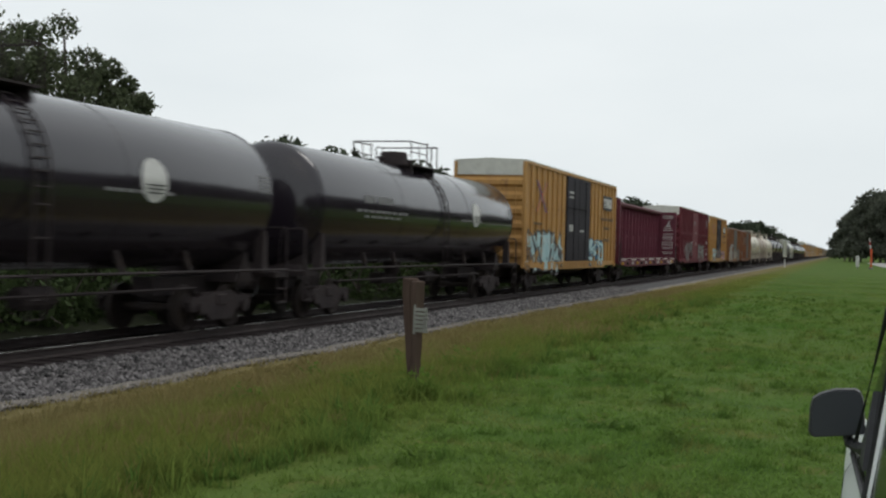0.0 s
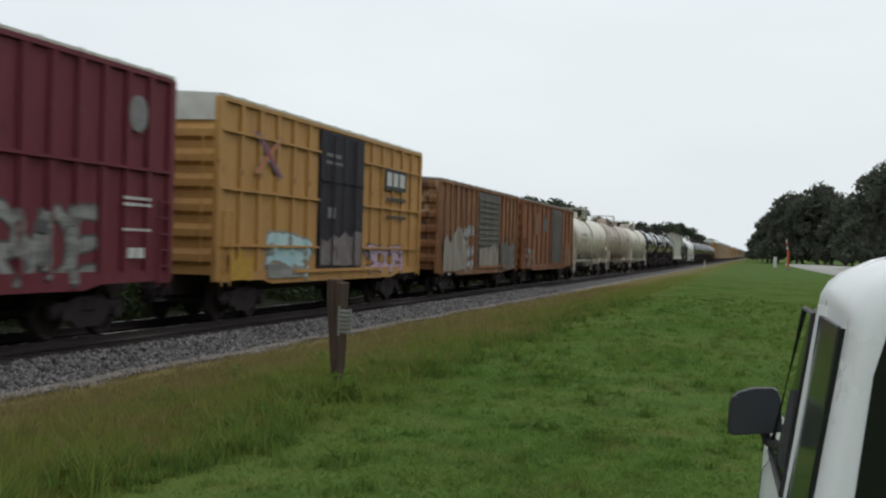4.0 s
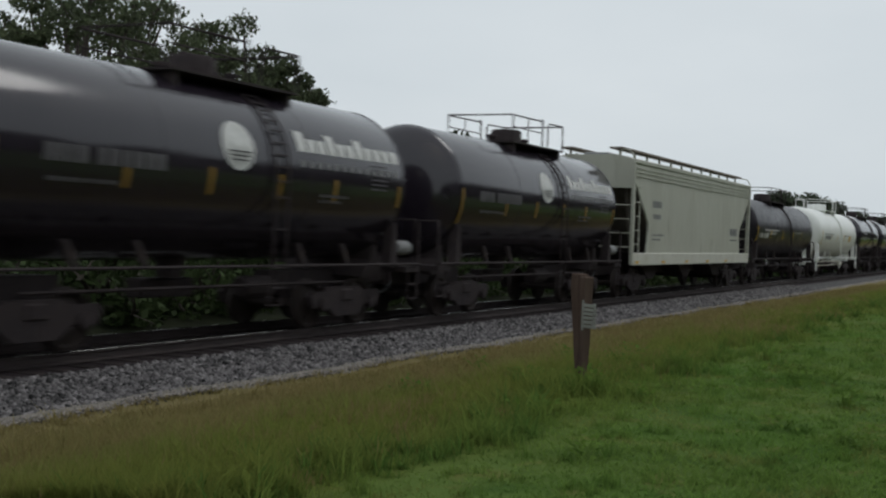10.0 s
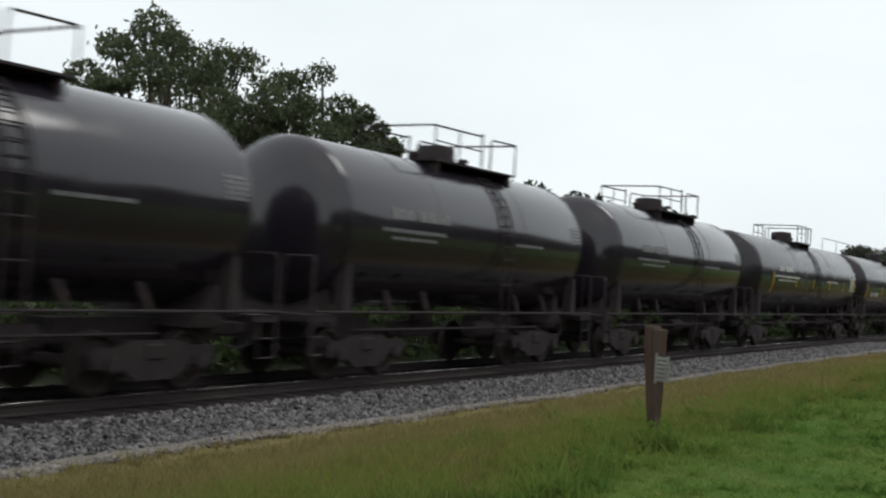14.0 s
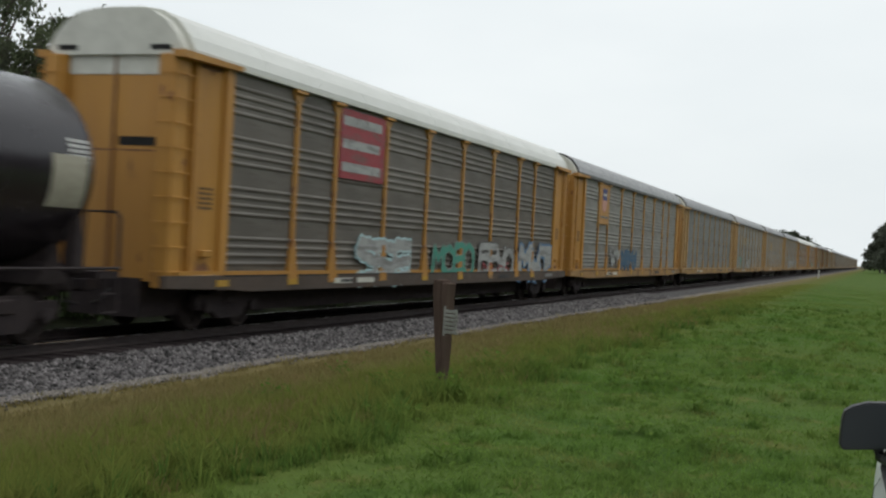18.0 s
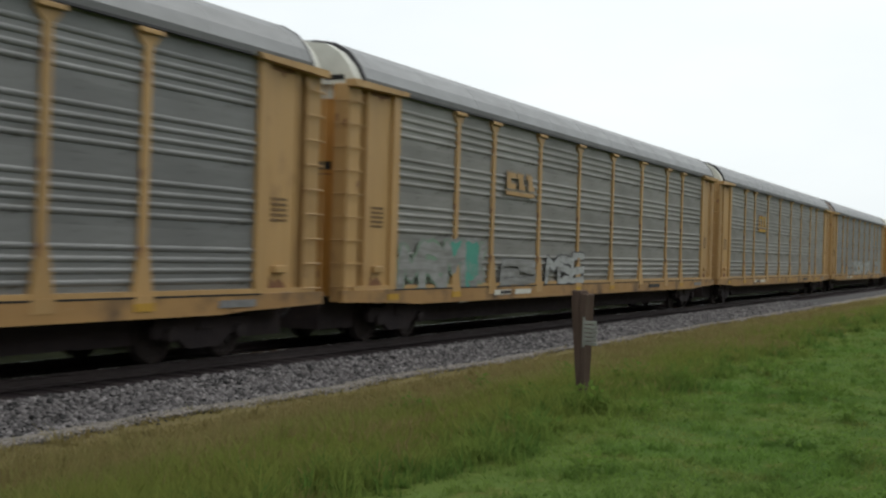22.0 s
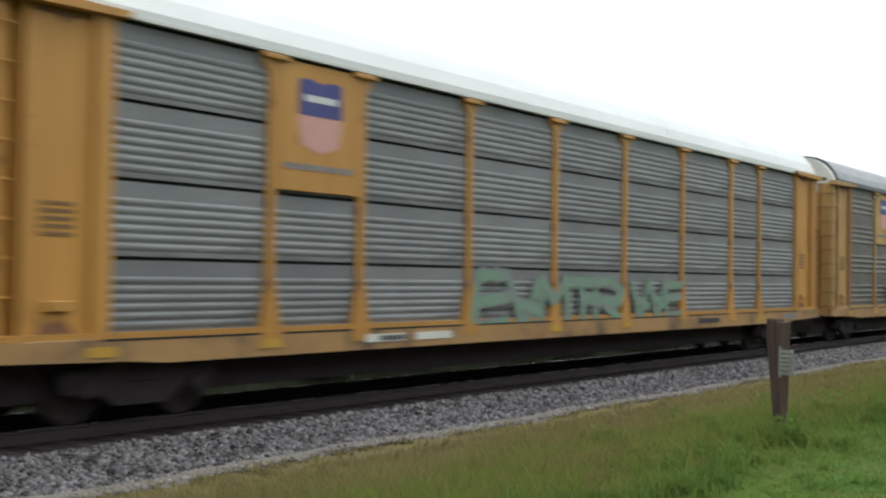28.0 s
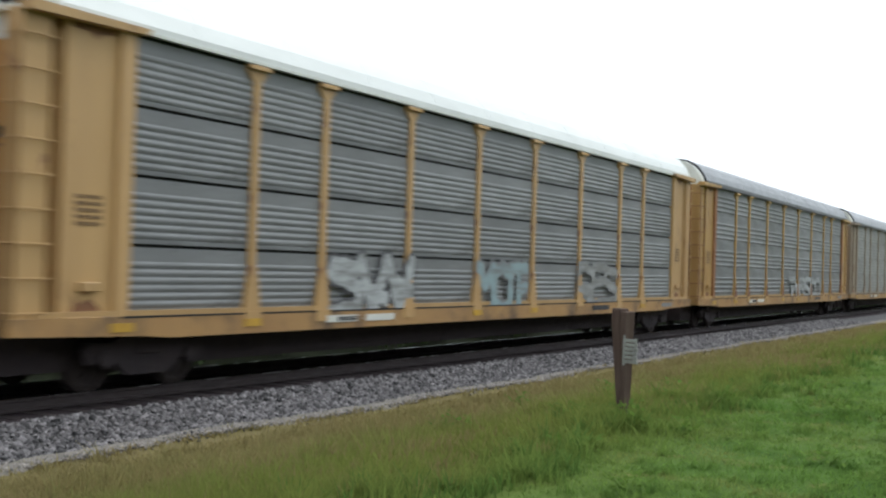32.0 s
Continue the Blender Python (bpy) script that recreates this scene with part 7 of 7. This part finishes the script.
            under, over = {"plate": ("sill_yellow", "spray_dark"), "letters": ("mark_maroon", "sill_yellow"), "faded": ("rack_dull_haze", "rack_tan")}[kind]
            for name, mat, off, fx in (("emblem_shadow", under, 0.05, F), ("emblem_block", over, 0.0, F + 0.008)):
                for q in range(3):
                    bm = bmesh.new()
                    u0, u1 = a + q * lw + 0.06 - off, a + (q + 1) * lw - 0.04 - off
                    w_ = 0.4 * (u1 - u0)
                    zl = z0 + 0.3 * hz + off
                    if q == 0:
                        box(bm, fx, fx + 0.006, u0, u0 + w_, zl, z1 + off)
                        box(bm, fx, fx + 0.006, u0 + w_, u1, zl, zl + w_ * 0.6)
                        box(bm, fx, fx + 0.006, u0 + w_, u1, z1 + off - w_ * 0.6, z1 + off)
                    else:
                        m_ = (u0 + u1) / 2
                        box(bm, fx, fx + 0.006, m_ - w_ * 0.6, m_ + w_ * 0.6, zl, z1 + off)
                        box(bm, fx, fx + 0.006, u0, m_ - w_ * 0.6, z1 + off - w_ * 0.6, z1 + off)
                        box(bm, fx, fx + 0.006, m_ + w_ * 0.6, u1, zl, zl + w_ * 0.6)
                    part(name, bm, mat, car)
                part(name.replace("block", "bar"), boxed(fx, fx + 0.006, a - off, b - off, z0 + off, z0 + 0.17 * hz + off), mat, car)
    near_post = lambda y, z: X + 0.016
    for y0, z0, w, h, n, fill, line, sd, st in tags:
        graffiti(car, y0, z0, w, h, n, fill, line, near_post, sd, st)
    running_gear(car, RACK_L, 3.4)
    return car


# ---- the order of the train, from its head ----
def travelled(t):
    """How far the train has run at t seconds."""
    return 22.584 * t - 0.016 * t * t


CARS = []


def put(car, s0, s1):
    """Sets a car between two couplings, measured along the train."""
    mid = (s0 + s1) / 2
    car.matrix_basis = pose(TRACK_X, mid, RAIL_Z)
    CARS.append((car, mid))
    return car


def train():
    black = lambda L, **k: tank_car("tank_car", k.pop("label", "glossy black tank car with a railed top platform"), L, k.pop("paint", "tank_black"), k.pop("fit", "iron"), **k)
    put(black(19.8, seed=1, logo="disc", logo_at=(3.8, 2.87), stripes=None, lit="mark_grey", label="glossy black tank car with a white round emblem"), 5.2, 25.0)
    put(black(19.95, seed=2, logo="disc", logo_at=(3.9, 2.87), stripes=None, lit="mark_grey", label="glossy black tank car with a white round emblem"), 25.0, 44.95)
    put(boxcar("yellow_boxcar", "yellow boxcar with black plug doors and pale blue graffiti", 20.8, 5.25, 0.91, "box_yellow", "roof_white", "door_black", (-2.39, 2.73), 22, True,
               tags=((-9.3, 1.02, 6.0, 1.25, 4, "spray_cyan", "spray_dark", 11, 1.2), (2.95, 1.08, 3.6, 1.15, 4, "spray_cyan", "spray_navy", 12, 0.95)), cross=(-7.2, 3.9, 1.7, 1.25),
               marks_at=(("mark_black", [(6.03, 8.44, 3.83, 0.73, 1)]), ("mark_white", [(6.15, 6.75, 4.28, 0.14, 1), (6.34, 6.56, 3.95, 0.34, 1), (6.82, 7.3, 3.95, 0.47, 1), (7.36, 7.8, 3.95, 0.47, 1), (7.9, 8.32, 3.95, 0.47, 1), (-2.0, -1.0, 4.3, 0.09, 4), (-2.0, -1.0, 4.1, 0.07, 5), (0.4, 1.3, 2.6, 0.09, 4), (-1.9, -1.1, 2.6, 0.3, 2)]), ("mark_brown", [(5.4, 8.8, 3.28, 0.15, 9), (6.2, 7.95, 2.82, 0.15, 5), (6.2, 7.8, 2.2, 0.18, 4), (-8.6, -7.0, 2.75, 0.1, 6)])), seed=1), 44.99, 65.79)
    put(centerbeam(25.66), 66.04, 91.7)
    put(boxcar("maroon_boxcar", "dark maroon boxcar with faded grey graffiti along its sides", 20.95, 5.22, 0.92, "box_maroon", "roof_white", "box_maroon", (-1.65, 2.02), 24, True,
               tags=((-7.0, 1.05, 4.8, 1.35, 4, "spray_faded", "spray_faded", 21, 0.95), (2.1, 1.05, 4.9, 1.3, 6, "spray_wash", "spray_dark", 22, 0.8)), belts=(3.2,),
               marks_at=(("mark_grey", [(-1.64, -0.27, 4.14, 0.1, 6), (-1.64, -0.27, 4.0, 0.08, 7)]), ("mark_white", [(0.15, 0.35, 3.3, 0.16, 1), (-0.1, 0.3, 2.35, 0.2, 2), (7.9, 9.0, 2.62, 0.06, 5), (7.9, 9.0, 2.5, 0.06, 4), (7.9, 9.0, 2.02, 0.05, 6), (8.1, 8.8, 1.5, 0.2, 2), (-2.9, -2.0, 2.5, 0.08, 4)])), door_style="sliding", seed=2, emblem=(8.4, 4.28)), 92.36, 113.31)
    put(boxcar("yellow_boxcar", "yellow boxcar with black plug doors, belt rails and faded tags", 17.67, 5.2, 0.86, "box_yellow", "roof_white", "door_black", (-1.9, 1.82), 16, True,
               tags=((-5.3, 1.05, 2.6, 0.95, 1, "spray_cyan", "spray_wash", 34, 1.0), (-1.45, 1.25, 3.0, 0.8, 2, "spray_wash", "mark_grey", 32, 0.8), (2.4, 1.05, 3.9, 0.8, 4, "spray_lilac", "spray_dark", 33, 0.8)), cross=(-5.5, 4.0, 1.5, 1.0),
               marks_at=(("mark_black", [(3.95, 6.31, 3.67, 0.7, 1), (4.2, 6.4, 3.3, 0.14, 7), (4.2, 6.4, 2.75, 0.1, 6)]), ("mark_white", [(4.15, 4.65, 3.8, 0.44, 1), (4.85, 5.35, 3.8, 0.44, 1), (5.55, 6.1, 3.8, 0.44, 1)]), ("mark_grey", [(-1.5, -0.3, 4.3, 0.1, 5), (-1.5, -0.1, 4.1, 0.08, 5), (-1.3, -0.6, 2.6, 0.3, 2)])), belts=(1.75, 3.04, 4.35), seed=3, patches=((-1.75, 1.7, 1.25, 2.3, "spray_faded"), (-7.6, -6.3, 0.95, 1.7, "sill_yellow"), (-5.4, -3.0, 0.98, 1.45, "spray_wash"))), 114.36, 132.03)
    put(boxcar("rusty_boxcar", "rusty orange-brown boxcar with a grey ribbed door", 16.4, 4.5, 0.78, "box_rust", "roof_zinc", "door_grey", (-0.97, 3.25), 18, False,
               tags=((-5.8, 0.88, 4.0, 1.75, 3, "spray_white", "mark_grey", 41, 0.7), (4.0, 0.9, 3.0, 1.2, 3, "spray_white", "mark_grey", 42, 0.4)), door_style="ribbed", seed=4, patches=((-6.9, -3.2, 0.92, 2.7, "primer_grey"), (-0.8, 3.1, 1.1, 2.1, "primer_grey"), (3.6, 6.8, 0.92, 2.6, "door_grey"))), 133.5, 149.9)
    put(boxcar("rusty_boxcar", "dark rust-brown boxcar with a patched ribbed door", 18.1, 4.48, 0.78, "box_rust_dark", "roof_zinc", "door_grey", (0.6, 3.9), 13, False, tags=((-7.6, 0.95, 2.6, 1.0, 3, "primer_grey", "door_grey", 44, 0.5),), door_style="ribbed", seed=5, patches=((-5.2, -3.9, 2.6, 4.0, "box_rust"), (-2.6, -1.2, 2.9, 3.9, "spray_dark"), (5.2, 7.6, 0.95, 2.4, "box_rust"))), 150.1, 168.2)
    white = lambda L, paint, label, **k: tank_car("tank_car", label, L, paint, paint, lit="mark_grey", **k)
    put(white(18.4, "tank_white", "white tank car with streaks of brown grime", seed=11, dome_y=-1.1, ladder_y=-0.94, rail_y=(-2.2, 0.36), placard="mark_yellow", stripes="mark_orange"), 168.2, 186.6)
    put(white(17.45, "tank_cream", "cream tank car with heavy brown grime", seed=12, spills=0, stripes=None, dome_y=-1.7, ladder_y=-1.1, rail_y=(-2.9, -0.4), placard="rust_foot", placard_at=(5.0, 2.7, 0.7, 0.5)), 186.6, 204.05)
    put(white(16.3, "tank_white", "white tank car with brown grime and black spills", seed=13, dome_y=-1.0, ladder_y=-0.55, rail_y=(-2.3, 0.15), spills=4, placard="mark_yellow", stripes="mark_yellow"), 204.05, 220.35)
    for k, (a, b) in enumerate(((220.35, 233.75), (233.75, 247.4), (247.4, 261.1))):
        put(black(b - a, seed=21 + k, logo="named", stripes="stripe_dull", logo_at=(-0.22, 3.17), dome_y=0.4, rail_y=(-1.3, 2.3), ladder_y=0.95, R=1.53, top=4.34, label="black syrup tank car with a white round emblem", plates=False), a, b)
    put(hopper(18.42), 261.1, 279.52)
    put(black(17.73, seed=31, paint="tank_dull", R=1.46, top=4.12, dome_y=0.23, ladder_y=0.65, rail_y=(-2.05, 1.82), text_at=(-6.83, 2.22), stripe_at=(-7.37, -4.23, -1.25, 1.65, 4.16)), 279.52, 297.25)
    put(white(18.2, "tank_clean", "clean white tank car with a yellow placard", seed=14, placard="mark_yellow", stripes="mark_yellow", dome_y=-0.3, ladder_y=0.34, rail_y=(-2.6, 1.65), text_at=(-5.76, 2.38), stripe_at=(-6.9, -3.47, -0.89, 2.04, 4.99), placard_at=(4.14, 2.3, 0.83, 0.35), sill_paint="tank_white", dome_r=0.6), 297.25, 315.45)
    for k, (a, b) in enumerate(((315.45, 328.9), (328.9, 341.6), (341.6, 355.4))):
        put(black(b - a, seed=41 + k, R=1.52, top=4.3, lit="mark_grey", stripes=None, dome_y=0.3, rail_y=(-1.3, 2.3), ladder_y=0.9), a, b)
    put(black(19.8, seed=51, paint="tank_satin", stripe_at=(-6.8, -3.2, -0.2, 2.9, 5.8, 8.45), placard="mark_cream", placard_at=(7.2, 2.3, 1.0, 0.62)), 355.4, 375.2)
    put(black(21.63, seed=52, paint="tank_satin", walkway=True, stripes="mark_orange", text_at=(-7.8, 2.17), dome_y=0.3, ladder_y=1.3, rail_y=(-0.4, 2.2), placard_at=(8.6, 2.15, 0.85, 0.8), label="long black tank car with a top walkway and railing", placard="mark_cream"), 375.2, 396.83)
    put(black(21.94, seed=53, paint="tank_satin", walkway=True, stripes="mark_orange", text_at=(-7.8, 2.17), dome_y=0.3, ladder_y=1.3, rail_y=(-0.4, 2.2), placard_at=(8.6, 2.15, 0.85, 0.8), label="long black tank car with a top walkway and railing", placard="mark_cream"), 396.83, 418.77)
    mids = (434.06, 463.8, 493.55, 523.09, 552.65, 582.47, 612.15, 641.84, 671.83, 701.65, 731.38)
    special = {
        0: dict(roof="rack_roof_white", panel="rack_panel_brown", yellow="rack_yellow", sill="sill_dark", gaps=False, badge=(-7.34, -4.71, 3.3, 4.9, "red"), tags=((-6.1, 0.86, 3.4, 1.05, 3, "spray_white", "spray_cyan", 61, 0.75), (-0.9, 0.95, 3.6, 0.95, 4, "spray_teal", "spray_wash", 80, 0.6), (3.3, 0.95, 3.7, 0.95, 4, "spray_white", "spray_dark", 62, 0.7), (3.6, 0.95, 2.9, 0.45, 3, "spray_red", "spray_dark", 81, 0.5), (7.8, 0.85, 4.2, 1.1, 3, "spray_white", "spray_blue", 63, 1.0))),
        1: dict(panel="rack_panel_dull", yellow="rack_yellow", badge=(-9.43, -7.57, 3.15, 4.95, "shield"), tags=((-6.8, 1.3, 2.1, 0.7, 2, "spray_white", "mark_grey", 64, 0.9), (-4.2, 1.2, 3.8, 0.7, 4, "spray_navy", "spray_navy", 66, 1.5)), gaps=False),
        2: dict(panel="rack_panel", gaps=False),
        3: dict(panel="rack_panel_dull", gaps=False, tags=((-12.2, 0.9, 4.1, 1.15, 4, "spray_wash", "spray_green", 66, 0.75), (-9.7, 0.9, 1.2, 1.1, 1, "spray_teal", "spray_wash", 82, 1.2), (-7.0, 1.1, 2.2, 0.62, 2, "spray_wash", "mark_grey", 85, 0.6), (-4.0, 1.1, 2.9, 0.75, 3, "spray_white", "spray_dark", 67, 0.75)), badge=(-6.8, -4.95, 3.3, 3.85, "faded")),
        4: dict(gaps=False, panel="rack_panel_dull", badge=(-6.75, -5.1, 3.22, 3.94, "letters")),
        5: dict(gaps=False, white_end=False, tags=((-7.2, 1.1, 2.5, 0.85, 3, "spray_wash", "spray_wash", 68, 1.0), (-4.0, 1.1, 4.8, 0.85, 5, "spray_white", "spray_wash", 69, 1.0), (1.65, 1.1, 2.75, 0.85, 3, "spray_white", "spray_wash", 76, 1.0), (7.6, 1.1, 4.2, 0.85, 4, "spray_wash", "spray_wash", 77, 1.0))),
        6: dict(roof="rack_roof_white", yellow="rack_yellow", badge=(4.7, 6.7, 2.9, 3.8, "red")),
        7: dict(roof="rack_roof_white", yellow="rack_yellow", badge=(-9.42, -7.58, 3.1, 4.95, "shield"), tags=((-4.4, 0.95, 5.6, 1.0, 5, "spray_green", "rack_panel", 70, 0.55), (1.75, 0.95, 2.6, 0.95, 3, "spray_green", "rack_panel", 78, 0.5))),
        8: dict(yellow="rack_rusty", panel="rack_panel_brown", gaps=False, badge=(-9.43, -7.57, 3.25, 4.95, "shield"), tags=((-8.1, 0.95, 0.9, 0.9, 1, "spray_wash", "mark_grey", 86, 0.7), (-5.0, 0.9, 5.4, 0.95, 5, "spray_wash", "mark_grey", 71, 0.7))),
        9: dict(white_end=False, yellow="rack_rusty", sill="sill_worn", panel="rack_panel_dark", badge=(-7.1, -4.75, 3.1, 4.15, "plate"), fresh=(0, 0), tags=((-4.2, 1.2, 2.4, 0.85, 3, "spray_dim", "rack_panel_dark", 91, 0.45), (-1.2, 1.2, 2.4, 0.8, 3, "spray_dim", "rack_panel_dark", 92, 0.4), (1.8, 1.2, 2.4, 0.8, 3, "spray_dim", "rack_panel_dark", 93, 0.4))),
        10: dict(roof="rack_roof_white", panel="rack_panel", tags=((-7.3, 0.95, 2.9, 1.1, 3, "spray_white", "spray_dark", 72, 0.8), (-1.55, 0.95, 2.6, 1.1, 3, "spray_pale", "mark_grey", 73, 0.8), (4.4, 0.95, 2.8, 1.1, 3, "spray_wash", "mark_grey", 74, 0.6))),
        11: dict(yellow="rack_rusty", gaps=False, tags=((-0.4, 0.95, 7.0, 0.95, 6, "spray_white", "mark_grey", 75, 0.6),)),
    }
    plain = None
    for k in range(26):
        a = (mids[k] if k < len(mids) else mids[-1] + RACK_L * (k - len(mids) + 1)) - RACK_L / 2
        if k in special:
            put(autorack(**special[k]), a, a + RACK_L)
        elif plain is None:
            # the rear cars wear the greyed yellow, with haze in its colour
            plain = put(autorack(gaps=False, yellow="rack_dull_haze", panel="rack_panel_dull"), a, a + RACK_L)
        else:
            c = put(copy_thing(plain, pose(0, 0, 0)), a, a + RACK_L)
            for o in c.children_recursive:
                if o.name.startswith("wheelset"):
                    WHEELSETS[0 if o.matrix_basis.translation.y < 0 else 1].append(o)


ground_sheet()
ballast_bed()
track()
crossing()
woods()
marker_post()
van()
train()
stones()
grass()
weeds()


# ---- sleepers last ----
def sleepers():
    bed = thing("sleepers", "dark creosoted wooden sleepers under the rails", "sleeper", kind="structure", at=pose(TRACK_X, 0, RAIL_Z))
    me = shared("sleeper", lambda: boxed(-1.3, 1.3, -0.115, 0.115, -0.36, -0.172, bevel=0.012))
    r = random.Random(3)
    for k in range(230):
        mesh_part("sleeper", me, "tie", bed, at=pose(r.uniform(-0.03, 0.03), -4 + k * 0.52, r.uniform(-0.008, 0.004), 0, 0, r.uniform(-0.6, 0.6)))


sleepers()


def motions():
    """The train rolls past; its wheelsets turn as it goes."""
    times = [k * 1.0 for k in range(33)]
    for car, mid in CARS:
        walk(car, [(t, pose(TRACK_X, mid - travelled(t), RAIL_Z)) for t in times])
    for group, y in zip(WHEELSETS, (-0.9, 0.9)):
        lead = group[0]
        walk(lead, [(k / FPS, pose(0, y, WHEEL_R) @ Matrix.Rotation(0.95 * travelled(k / FPS) / WHEEL_R, 4, "X")) for k in range(frame(32.0))])
        for w in group[1:]:
            w.rotation_mode = "QUATERNION"
            w.animation_data_create()
            w.animation_data.action = lead.animation_data.action
            w.animation_data.action_slot = lead.animation_data.action_slot


motions()
